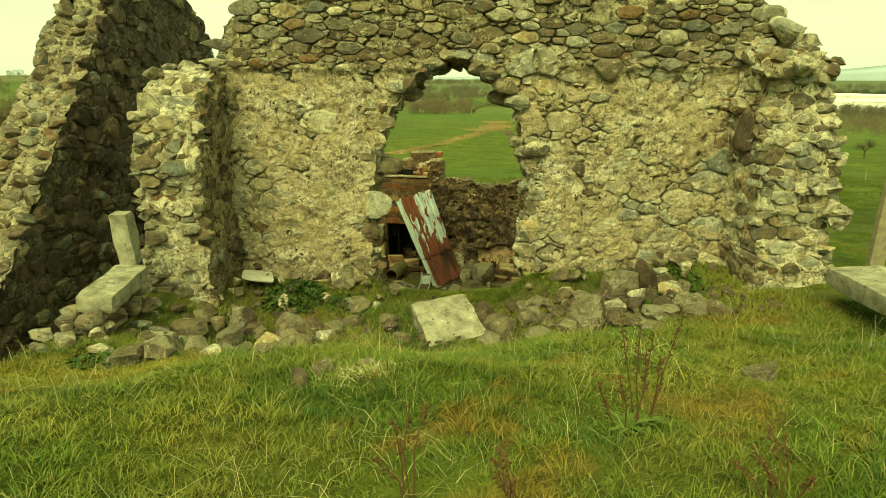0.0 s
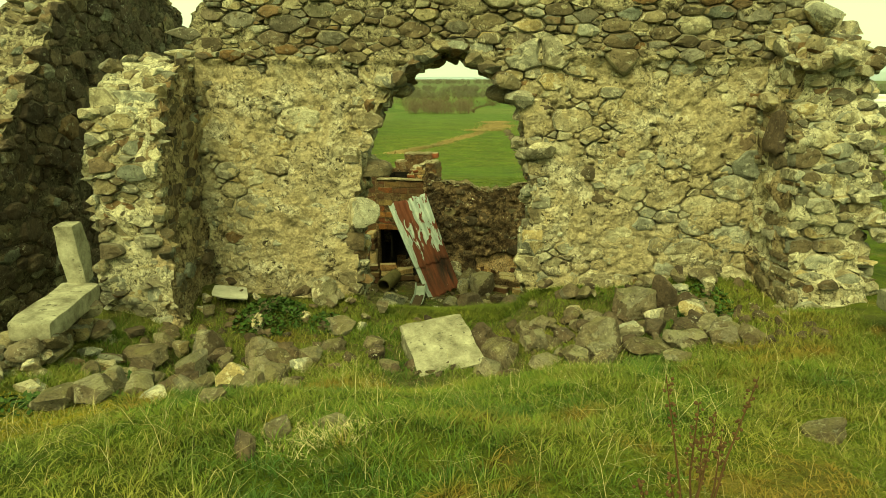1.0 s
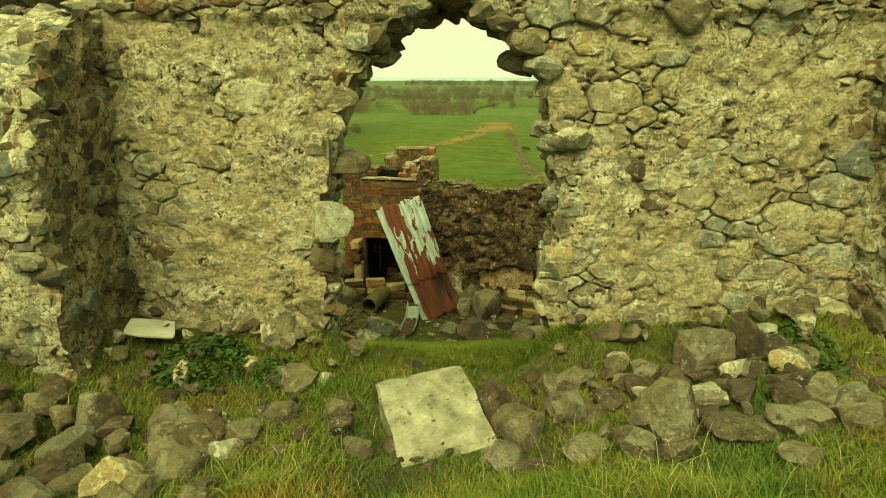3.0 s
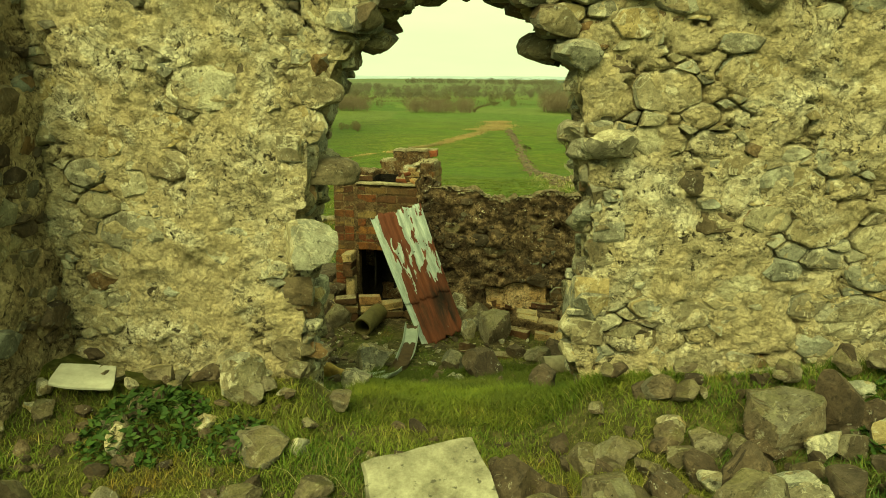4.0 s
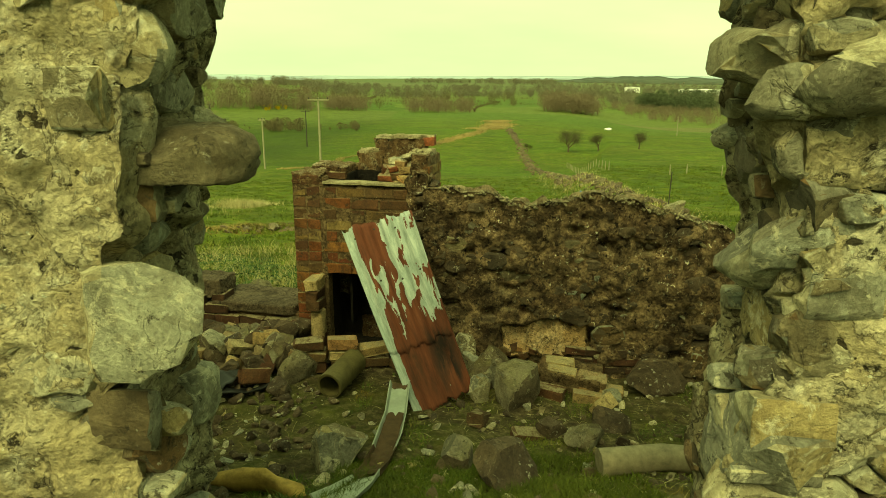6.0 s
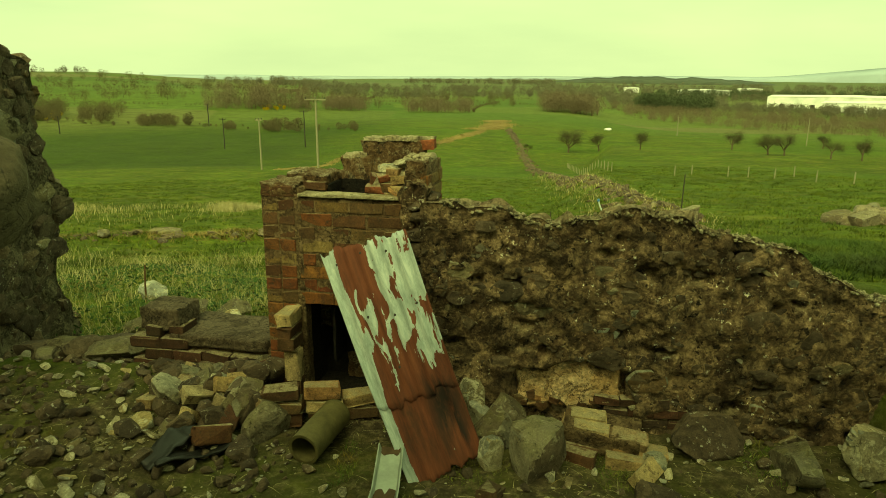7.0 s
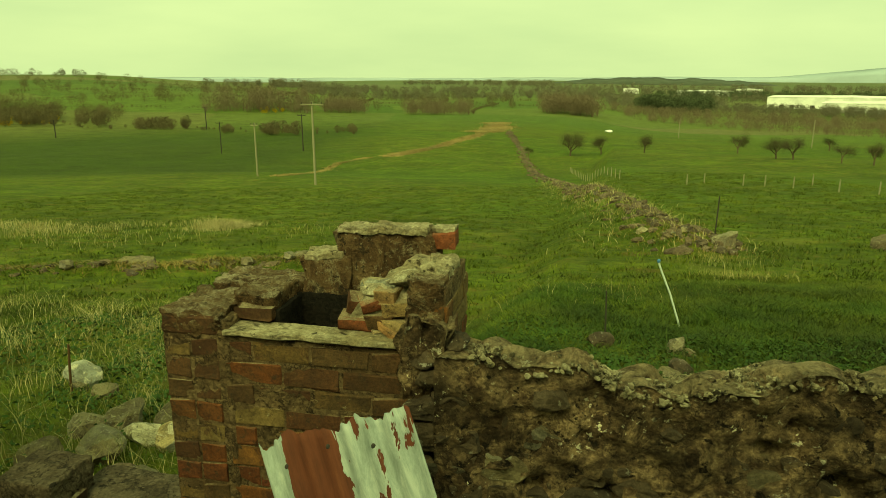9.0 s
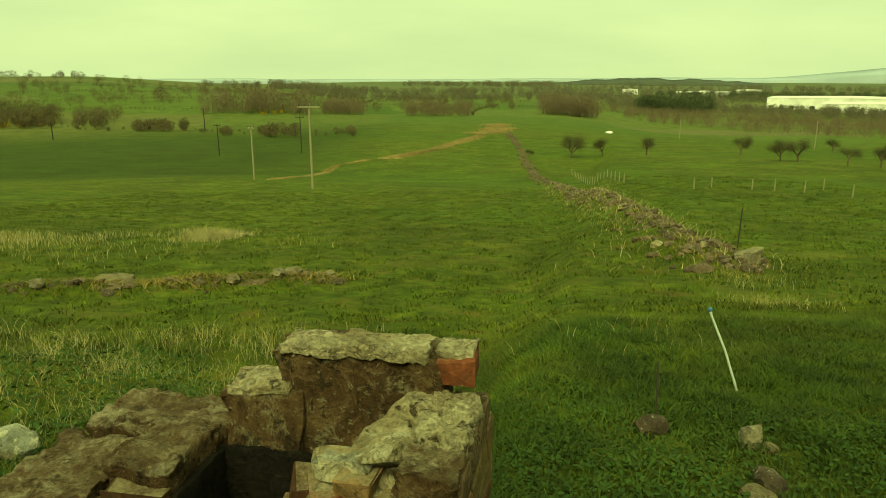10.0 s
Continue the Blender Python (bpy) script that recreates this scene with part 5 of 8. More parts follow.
# the burnt fire chamber behind the opening, its shade painted in with the soot
lump("flue_lining", (0.20, 1.08, 0.41, 0.46, -0.9, 0.0), M_SOOTSHADE, 41, 0.008, "soot-black lining")
lump("flue_lining", (0.235, 0.268, 0.09, 0.44, -0.9, 0.0), M_SOOTSHADE, 42, 0.004, "soot-black lining")
lump("flue_lining", (0.985, 1.03, 0.09, 0.44, -0.9, 0.0), M_SOOTSHADE, 43, 0.004, "soot-black lining")
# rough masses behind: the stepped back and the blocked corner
# thin black sheets added to stand in for the flue's deep shade
lump("flue_lining", (0.43, 0.72, 0.335, 0.352, -0.6, 0.70), M_SOOTSHADE, 31, 0.012, "soot-black lining")
lump("flue_lining", (0.43, 0.452, 0.12, 0.34, -0.6, 0.70), M_SOOTSHADE, 33, 0.005, "soot-black lining")
lump("flue_lining", (0.655, 0.68, 0.12, 0.34, -0.6, 0.60), M_SOOTSHADE, 34, 0.005, "soot-black lining")
lump("flue_lining", (0.30, 1.04, 0.112, 0.13, -0.1, 0.62), M_SOOTSHADE, 35, 0.004, "soot-black lining")
lump("back_masonry", (0.455, 0.66, 0.355, 0.50, -0.9, 0.86), M_RUIN, 11, 0.020, "grimy mortared masonry")
lump("back_masonry", (0.60, 1.03, 0.37, 0.50, -0.9, 0.978), M_RUIN, 14, 0.022, "grimy mortared masonry")
lump("corner_masonry", (0.05, 0.44, 0.32, 0.52, -0.4, 0.745), M_RUIN, 17, 0.018, "flat-topped crumbling masonry")
lump("corner_masonry", (0.265, 0.43, 0.12, 0.36, 0.2, 0.765), M_RUIN, 21, 0.016, "grimy mortared masonry")
lump("pier_cap", (0.0, 0.25, 0.0, 0.32, 0.62, 0.712), M_RUIN, 23, 0.016, "earth and mortar on the pier")
# thin pale mortar and lichen along the top of the back
for i, (u0, u1, v0, v1, z0, z1) in enumerate(((0.465, 0.63, 0.35, 0.47, 0.852, 0.878), (0.615, 0.765, 0.365, 0.47, 0.971, 0.995), (0.755, 0.995, 0.36, 0.48, 0.973, 1.003))):
    lump("top_crust", (u0, u1, v0, v1, z0, z1), M_CRUST, 71 + i, 0.011, "thin pale lichened mortar crust", 18)
# the right-hand pier: hollowed pale blocks over dark courses
for i, (v0, v1, z0, z1) in enumerate(((0.03, 0.17, 0.74, 0.875), (0.155, 0.28, 0.74, 0.89), (0.265, 0.385, 0.74, 0.90))):
    lump("pier_block", (1.005 + 0.004 * i, 1.125, v0, v1, z0, z1), (M_RUIN, M_CRUST, M_CRUST)[i], 25 + 2 * i, 0.016, "pale-topped mortared block")
ob = new("brick", brick_mesh(95, 0.009, M_RED))
ob.parent = hearth
ob.matrix_basis = pose(1.062, 0.425, 0.955, 2, -2, 4) @ Matrix.Diagonal((0.42, 1.0, 0.86, 1))
lump("top_crust", (1.012, 1.108, 0.375, 0.475, 0.985, 1.004), M_CRUST, 77, 0.007, "thin pale lichened mortar crust", 14)
# pale brick ends bedded on the shelf beside the flue
for c in range(1):
    for i in range(1 + c):
        ob = new("brick", (WORN, BUFF)[(c + i) % 2][c * 2 + i])
        ob.parent = hearth
        ob.matrix_basis = pose(0.355 + (0.085 * i - 0.042) * c, 0.125, 0.69 + 0.055 * c, rc.uniform(-3, 3), rc.uniform(-3, 3), rc.uniform(-6, 6)) @ Matrix.Diagonal((0.66 - 0.3 * c, 0.75, 0.6, 1))
# front right pier of dark rubble
for i in range(26):
    ob = new("stone", rc.choice(SET_DARK))
    ob.parent = hearth
    ob.matrix_basis = pose(1.11 + rc.uniform(-0.06, 0.06), 0.03 + rc.uniform(-0.03, 0.05), -0.8 + i * 0.058, rc.uniform(-10, 10), rc.uniform(-10, 10), rc.uniform(-20, 20)) @ Matrix.Diagonal((rc.uniform(0.07, 0.1), 0.1, 0.05, 1))
lump("pier_rubble", (0.985, 1.15, -0.01, 0.10, -0.86, 0.74), M_DARKMORTAR, 57, 0.03, "dark damp rubble at the corner")
# thin shelf slab along the front top
bm = bmesh.new()
bmesh.ops.create_cube(bm, size=1.0, matrix=Matrix.Translation((0.655, 0.05, 0.642)) @ Matrix.Diagonal((0.775, 0.125, 0.022, 1)))
bmesh.ops.subdivide_edges(bm, edges=[e for e in bm.edges if abs(e.verts[0].co.x - e.verts[1].co.x) > 0.3], cuts=9)
bmesh.ops.bevel(bm, geom=bm.edges[:], offset=0.004, segments=1, affect="EDGES")
for v in bm.verts:
    v.co += Vector((0, noise.noise(v.co * 17) * 0.008, noise.noise(v.co * 13 + Vector((5, 0, 0))) * 0.004))
part("shelf_slab", bm, M_CRUST, hearth, "thin pale concrete shelf")
# sloping fill of mortar and brick ends inside the flue
bm = bmesh.new()
bmesh.ops.create_grid(bm, x_segments=30, y_segments=26, size=0.5)
for v in bm.verts:
    a, b = v.co.x + 0.5, v.co.y + 0.5
    u = 0.68 + 0.36 * a
    vv = 0.10 + 0.29 * b
    lip = 0.10 + 0.42 * b
    z = 0.60 + (0.19 + 0.11 * b) * float(ease(lip - 0.12, lip + 0.26, a)) + 0.022 * noise.noise((u * 14, vv * 14, 0)) + 0.012 * noise.noise((u * 40, vv * 40, 0))
    v.co = Vector((u, vv, z))
ext = bmesh.ops.extrude_face_region(bm, geom=bm.faces[:])
for v in [g for g in ext["geom"] if isinstance(g, bmesh.types.BMVert)]:
    v.co.z = min(v.co.z - 0.3, 0.35)
part("mortar_fill", bm, M_CRUST, hearth, "pale crumbling mortar fill", True)
# brick ends stacked under the fill, and two broad broken flakes on it
for u, v, z, le, th, a, b, c, kind in ((0.77, 0.13, 0.68, 0.6, 0.62, 2, 4, 8, 3), (0.78, 0.17, 0.735, 0.5, 0.7, 4, 10, 20, 0), (0.87, 0.12, 0.695, 0.45, 0.75, 0, -4, 4, 0), (0.95, 0.11, 0.69, 0.55, 0.6, 3, 3, -6, 1), (0.84, 0.13, 0.765, 0.5, 0.6, 6, -14, 24, 3),
                                      (0.95, 0.12, 0.755, 0.6, 0.6, 0, -5, 5, 1), (0.90, 0.12, 0.80, 0.35, 0.7, 5, 5, -8, 1), (0.86, 0.13, 0.66, 0.4, 0.4, 20, 0, 40, 1), (1.0, 0.06, 0.675, 0.16, 0.3, 10, 10, 30, 1), (0.92, 0.055, 0.668, 0.14, 0.26, 30, 0, 70, 1)):
    ob = new("brick", (WORN, BUFF, SOOTY, [brick_mesh(96, 0.010, M_RED)])[kind][int(u * 100) % (1 if kind == 3 else 6)])
    ob.parent = hearth
    ob.matrix_basis = pose(u, v, z, a, b, c) @ Matrix.Diagonal((le, 0.95, th, 1))
for u, v, z, le, wi, a, b, c in ((0.86, 0.15, 0.825, 0.09, 0.07, 18, -16, 12), (0.95, 0.17, 0.85, 0.09, 0.07, 16, -8, -14)):
    ob = new("flake", SET_PALE[int(u * 50) % 14])
    ob.parent = hearth
    ob.matrix_basis = pose(u, v, z, a, b, c) @ Matrix.Diagonal((le, wi, 0.03, 1))
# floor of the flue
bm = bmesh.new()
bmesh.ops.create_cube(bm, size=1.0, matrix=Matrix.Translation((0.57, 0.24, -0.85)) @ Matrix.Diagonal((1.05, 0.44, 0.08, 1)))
part("flue_floor", bm, M_SOOTSHADE, hearth)

# ---- the corrugated sheet that leans on the hearth ----
sheet = empty("corrugated_sheet", None, label="rusted corrugated iron sheet with peeling pale paint, leaning on the hearth", category="metal sheet")


def sheet_panel(name, t0, t1, drop, label):
    tl, tr, bl, br = Vector((-0.76, 10.93, 0.30)), Vector((-0.205, 10.87, 0.475)), Vector((-0.16, 10.14, -0.88)), Vector((0.27, 10.28, -0.74))
    n, m = 64, 30
    verts, uvs, faces = [], [], []
    for j in range(m + 1):
        t = t0 + (t1 - t0) * j / m
        for i in range(n + 1):
            s = i / n
            p = (tl.lerp(tr, s)).lerp(bl.lerp(br, s), t)
            nrm = (tr - tl).cross(bl - tl).normalized()
            if nrm.y > 0:
                nrm = -nrm
            wave = (0.0068 - 0.0042 * float(ease(0.58, 0.72, t))) * math.cos(s * 2 * math.pi * 7.0 + 0.5 * noise.noise((s * 3, t * 4, 8)))
            sag = 0.03 * math.sin(t * math.pi) + 0.05 * max(0, t - 0.6) * (s - 0.4)
            curl = -0.11 * max(0.0, s - 0.72) * max(0.0, t - 0.72) * 12 * 0.3 + 0.03 * math.exp(-((t - 1) / 0.05) ** 2) * noise.noise((s * 4, 2, 2))
            dent = curl - 0.045 * math.exp(-((s - 0.72) / 0.12) ** 2 - ((t - 0.78) / 0.09) ** 2)
            ragged = 0.03 * noise.fractal((s * 7, t * 3, drop * 50), 0.6, 2, 3)
            p = p + nrm * (wave + sag + dent - drop + 0.006 * noise.noise((s * 5, t * 5, 1)))
            if j in (0, m):
                p = p + (bl - tl).normalized() * ragged * 1.6
            verts.append(p)
            uvs.append((s, t))
    for j in range(m):
        for i in range(n):
            a = j * (n + 1) + i
            faces.append((a, a + n + 1, a + n + 2, a + 1))
    me = mesh_of(name, verts, faces, M_SHEET, True)
    uvl = me.uv_layers.new(name="UVMap")
    for l in me.loops:
        uvl.data[l.index].uv = uvs[l.vertex_index]
    ob = part(name, me, None, sheet, label)
    sol = ob.modifiers.new("thickness", "SOLIDIFY")
    sol.thickness = 0.0022
    return ob


upper = sheet_panel("upper_panel", 0.0, 0.70, 0.0, "rust-red panel with pale paint patches")
# nail washers left along its old fixings
for i, j in ((9, 3), (28, 2), (46, 3), (18, 14), (37, 15), (55, 14), (27, 24)):
    bm = bmesh.new()
    bmesh.ops.create_cone(bm, cap_ends=True, segments=10, radius1=0.010, radius2=0.006, depth=0.005)
    bm.transform(Matrix.Translation(upper.data.vertices[j * 65 + i].co) @ Vector((0.55, -0.8, 0.35)).to_track_quat("Z", "Y").to_matrix().to_4x4())
    part("nail_washer", bm, M_DARKPOLE, upper)
sheet_panel("lower_panel", 0.66, 1.0, 0.009, "rust-red lower panel with dark dent")

# ---- a bent steel channel that lies from the sheet's foot towards the opening ----
channel = empty("steel_channel", None, label="dull grey bent steel channel, rusty inside, lying on the earth floor", category="metal channel")


def channel_length(name, line, mat, label, soil=0.0):
    bm = bmesh.new()
    prof = [(-0.075, 0.04), (-0.062, 0.0), (0.062, 0.0), (0.075, 0.04), (0.068, 0.04), (0.057, 0.006), (-0.057, 0.006), (-0.068, 0.04)]
    rings = []
    for x, y, up, roll, wide in line:
        m = pose(x, y, float(surface(x, y)) + up, 0, roll, 0)
        rings.append([bm.verts.new(m @ Vector((a * wide, 0, b))) for a, b in prof])
    for a, b in zip(rings, rings[1:]):
        for i in range(8):
            bm.faces.new((a[i], a[(i + 1) % 8], b[(i + 1) % 8], b[i]))
    bm.faces.new(rings[0][::-1])
    bm.faces.new(rings[-1])
    ob = part(name, bm, mat, channel, label)
    if soil:
        bm = bmesh.new()
        n, cols = 24, 6
        rows_ = []
        for k in range(n + 1):
            f = k / n * (len(line) - 1)
            i0 = min(int(f), len(line) - 2)
            x, y, up, roll, wide = (a + (b - a) * (f - i0) for a, b in zip(line[i0], line[i0 + 1]))
            m = pose(x, y, float(surface(x, y)) + up, 0, roll, 0)
            rows_.append([bm.verts.new(m @ Vector(((c / cols - 0.5) * 0.112 * wide, 0, 0.008 + 0.016 * soil * (0.5 + noise.noise((x * 20 + c, y * 20, 0)))))) for c in range(cols + 1)])
        for a, b in zip(rows_, rows_[1:]):
            for c in range(cols):
                bm.faces.new((a[c], b[c], b[c + 1], a[c + 1]))
        part("soil", bm, M_RUSTY, ob, "brown soil lying in the channel", True)
    return ob


channel_length("upper_length", [(-0.27, 10.28, 0.13, 0, 1), (-0.28, 9.9, 0.07, 4, 1), (-0.30, 9.6, 0.04, 8, 1.05), (-0.32, 9.42, 0.03, 6, 1.0)], M_GALV, "dull grey length", 0.8)
channel_length("rusted_length", [(-0.315, 9.43, 0.034, 6, 0.98), (-0.34, 9.2, 0.025, -8, 1.05), (-0.36, 8.98, 0.03, -16, 1.1)], M_RUSTY, "brown rusted length full of soil", 1.4)
channel_length("flattened_end", [(-0.365, 8.97, 0.036, -14, 1.1), (-0.42, 8.75, 0.03, -6, 1.45), (-0.48, 8.52, 0.02, 3, 1.5)], M_GALV, "flattened pale grey end")


# ---- single loose things ----
def on_ground(x, y, up=0.0):
    return float(surface(x, y)) + up


def rock(x, y, size, grp=None, k=0, turn=0, tilt=0, label="weathered grey-brown stone fallen from the ruin", name="fallen_stone", z=None, sink=0.40):
    a, b, c = (1.22 * q for q in size)
    zz = on_ground(x, y) if z is None else z
    return thing(name, (grp or SET_ROCK)[k % len(grp or SET_ROCK)], pose(x, y, zz + c * (1 - sink), tilt, tilt * 0.5, turn) @ Matrix.Diagonal((a, b, c, 1)), label=label, category="stone", group="fallen stones")


# the squared pale block before the opening
bm = bmesh.new()
bmesh.ops.create_cube(bm, size=1.0)
bmesh.ops.subdivide_edges(bm, edges=bm.edges[:], cuts=7, use_grid_fill=True)
for v in bm.verts:
    c = v.co * 2
    c = Vector([math.copysign(abs(a) ** 0.9, a) for a in c]) / 2
    v.co = c + c.normalized() * 0.05 * noise.noise(c * 4) - c.normalized() * 0.04 * max(0, c.length - 0.75) * 4
me = bpy.data.meshes.new("squared_block")
bm.to_mesh(me)
bm.free()
me.materials.append(M_CONCRETE)
me.polygons.foreach_set("use_smooth", [True] * len(me.polygons))
me.set_sharp_from_angle(angle=radians(40))
thing("squared_block", me, pose(0.03, 6.02, 0.085, 15, -6, 15) @ Matrix.Diagonal((0.50, 0.64, 0.22, 1)), label="large squared pale stone block tipped in the grass", category="stone")

ROCKS = [
    # x, y, (half sizes), set, turn
    (-1.74, 5.99, (0.128, 0.108, 0.163), 0, 15), (-1.97, 6.03, (0.074, 0.063, 0.068), 1, 135), (-1.73, 5.61, (0.133, 0.113, 0.131), 0, 60), (-1.33, 5.27, (0.129, 0.11, 0.12), 1, 80), (-1.31, 5.8, (0.131, 0.111, 0.11), 0, 175),
    (-1.18, 5.58, (0.148, 0.126, 0.069), 0, 100), (-1.17, 6.05, (0.083, 0.071, 0.039), 1, 55), (-2.1, 5.78, (0.172, 0.146, 0.09), 0, 150), (-1.94, 4.87, (0.108, 0.091, 0.099), 0, 30), (-2.04, 5.28, (0.061, 0.052, 0.056), 0, 90),
    (-1.45, 4.37, (0.079, 0.067, 0.03), 1, 160), (-1.06, 4.11, (0.081, 0.069, 0.032), 0, 65), (-2.33, 6.05, (0.092, 0.078, 0.048), 2, 155), (-2.16, 6.26, (0.115, 0.098, 0.036), 2, 140), (-2.17, 6.61, (0.052, 0.044, 0.043), 1, 60),
    (-1.51, 6.56, (0.062, 0.052, 0.086), 1, 65), (-1.04, 6.96, (0.145, 0.123, 0.143), 1, 96), (-0.83, 6.56, (0.143, 0.122, 0.064), 0, 140), (-0.82, 6.16, (0.113, 0.096, 0.049), 0, 35), (-0.53, 6.23, (0.086, 0.073, 0.06), 0, 55),
    (-0.47, 5.99, (0.082, 0.07, 0.057), 2, 104), (-0.35, 5.79, (0.087, 0.074, 0.037), 0, 120), (0.35, 6.19, (0.114, 0.097, 0.12), 2, 45), (0.48, 5.94, (0.135, 0.115, 0.113), 0, 145), (0.75, 6.07, (0.129, 0.11, 0.116), 0, 95),
    (0.89, 6.44, (0.09, 0.076, 0.042), 0, 55), (0.94, 5.49, (0.096, 0.082, 0.067), 0, 150), (0.75, 5.62, (0.116, 0.099, 0.052), 0, 55), (1.16, 5.75, (0.157, 0.133, 0.157), 0, 140), (1.57, 6.44, (0.178, 0.151, 0.145), 0, 20),
    (1.83, 6.42, (0.099, 0.084, 0.17), 2, 136), (2.02, 6.27, (0.137, 0.117, 0.084), 1, 30), (1.8, 5.86, (0.105, 0.089, 0.059), 2, 105), (1.62, 5.95, (0.107, 0.091, 0.06), 2, 45), (1.44, 5.58, (0.147, 0.125, 0.077), 0, 120),
    (1.78, 5.55, (0.113, 0.096, 0.051), 0, 170), (1.95, 5.55, (0.097, 0.082, 0.071), 0, 174), (1.54, 5.18, (0.088, 0.075, 0.038), 0, 140), (1.26, 6.4, (0.079, 0.067, 0.083), 0, 0), (1.11, 6.48, (0.08, 0.068, 0.063), 0, 80),
    (0.96, 6.11, (0.093, 0.079, 0.078), 2, 120), (1.38, 5.74, (0.085, 0.072, 0.072), 2, 55), (1.37, 6.16, (0.075, 0.064, 0.059), 2, 135), (0.7, 6.41, (0.099, 0.085, 0.063), 0, 100), (1.63, 3.71, (0.105, 0.089, 0.043), 0, 30),
    (-0.69, 3.40, (0.035, 0.085, 0.05), 2, 12), (-0.62, 3.58, (0.09, 0.07, 0.045), 0, 80), (-0.42, 3.66, (0.07, 0.06, 0.03), 0, 20), (-1.98, 4.46, (0.13, 0.11, 0.085), 0, 10), (-1.78, 4.40, (0.12, 0.10, 0.07), 0, 70), (-1.62, 4.55, (0.085, 0.08, 0.07), 0, 130), (-2.14, 4.6, (0.10, 0.08, 0.05), 2, 40), (-1.97, 5.24, (0.11, 0.093, 0.077), 0, 25),
    # inside the ruin
    (-0.58, 9.3, (0.17, 0.14, 0.14), 1, 25), (0.12, 9.25, (0.09, 0.13, 0.1), 0, 160), (0.4, 9.0, (0.22, 0.16, 0.13), 2, 40), (0.95, 9.55, (0.13, 0.1, 0.1), 0, 18), (0.56, 10.32, (0.17, 0.15, 0.2), 0, 30),
    (0.3, 10.3, (0.08, 0.08, 0.12), 1, 75), (0.36, 10.62, (0.13, 0.12, 0.14), 0, 55), (0.28, 10.78, (0.1, 0.1, 0.12), 1, 35), (0.46, 10.82, (0.12, 0.1, 0.16), 0, 20), (0.2, 10.85, (0.1, 0.08, 0.22), 1, 5),
    (1.70, 10.55, (0.27, 0.14, 0.13), 2, 4), (2.43, 10.75, (0.17, 0.13, 0.11), 1, 22), (2.62, 10.36, (0.21, 0.16, 0.15), 1, 8), (2.1, 10.2, (0.17, 0.14, 0.13), 0, 80), (1.3, 10.35, (0.07, 0.06, 0.05), 1, 12),
    (0.75, 9.75, (0.1, 0.09, 0.08), 2, 45), (1.2, 9.9, (0.12, 0.1, 0.08), 2, 0), (0.75, 8.0, (0.13, 0.12, 0.1), 2, 45), (-0.55, 7.9, (0.1, 0.1, 0.08), 1, 10),
    (-1.85, 10.95, (0.14, 0.12, 0.11), 1, 40), (-1.55, 11.05, (0.16, 0.12, 0.13), 0, 15), (-1.3, 10.85, (0.13, 0.1, 0.13), 0, 70), (-1.1, 10.75, (0.2, 0.1, 0.14), 0, 55), (-1.45, 10.75, (0.12, 0.1, 0.1), 2, 22), (-1.7, 11.25, (0.13, 0.1, 0.1), 0, 33),
    (-1.3, 11.15, (0.14, 0.1, 0.12), 0, 145), (-1.95, 10.55, (0.09, 0.08, 0.05), 0, 60), (-1.2, 10.45, (0.1, 0.09, 0.07), 0, 9), (-1.75, 10.3, (0.07, 0.06, 0.05), 2, 44), (-2.5, 10.7, (0.1, 0.09, 0.06), 0, 50), (-2.3, 10.2, (0.08, 0.07, 0.05), 0, 20),
    # the fallen low wall left of the hearth
    (-3.1, 12.0, (0.2, 0.16, 0.14), 0, 10), (-2.75, 12.1, (0.22, 0.16, 0.14), 0, 40), (-2.5, 12.15, (0.18, 0.14, 0.12), 2, 15), (-1.95, 12.35, (0.16, 0.13, 0.14), 0, 60), (-1.7, 12.2, (0.14, 0.12, 0.12), 2, 25), (-1.45, 12.1, (0.15, 0.13, 0.12), 0, 5),
    (-2.62, 11.9, (0.24, 0.16, 0.12), 0, 12), (-2.95, 11.95, (0.17, 0.14, 0.12), 2, 55), (-3.3, 11.9, (0.2, 0.15, 0.12), 0, 5), (-3.0, 11.5, (0.09, 0.08, 0.06), 0, 35), (-3.55, 12.1, (0.16, 0.15, 0.14), 0, 5), (-1.6, 12.55, (0.15, 0.12, 0.11), 0, 80), (-1.3, 12.4, (0.16, 0.12, 0.12), 2, 30), (-2.2, 12.6, (0.15, 0.13, 0.12), 0, 50),
]
for i, (x, y, size, grp, turn) in enumerate(ROCKS):
    label = ("weathered grey-brown stone fallen from the ruin", "pale lichened stone fallen from the ruin", "dark damp stone fallen from the ruin")[grp]
    if grp == 0 and y > 8.0 and x < 0 and i % 3:
        grp, label = 2, "dark damp stone fallen from the ruin"
    rock(x, y, size, (SET_ROCK, SET_PALEROCK, SET_DARKROCK)[grp], i, turn, (i * 7) % 22 - 11, label)

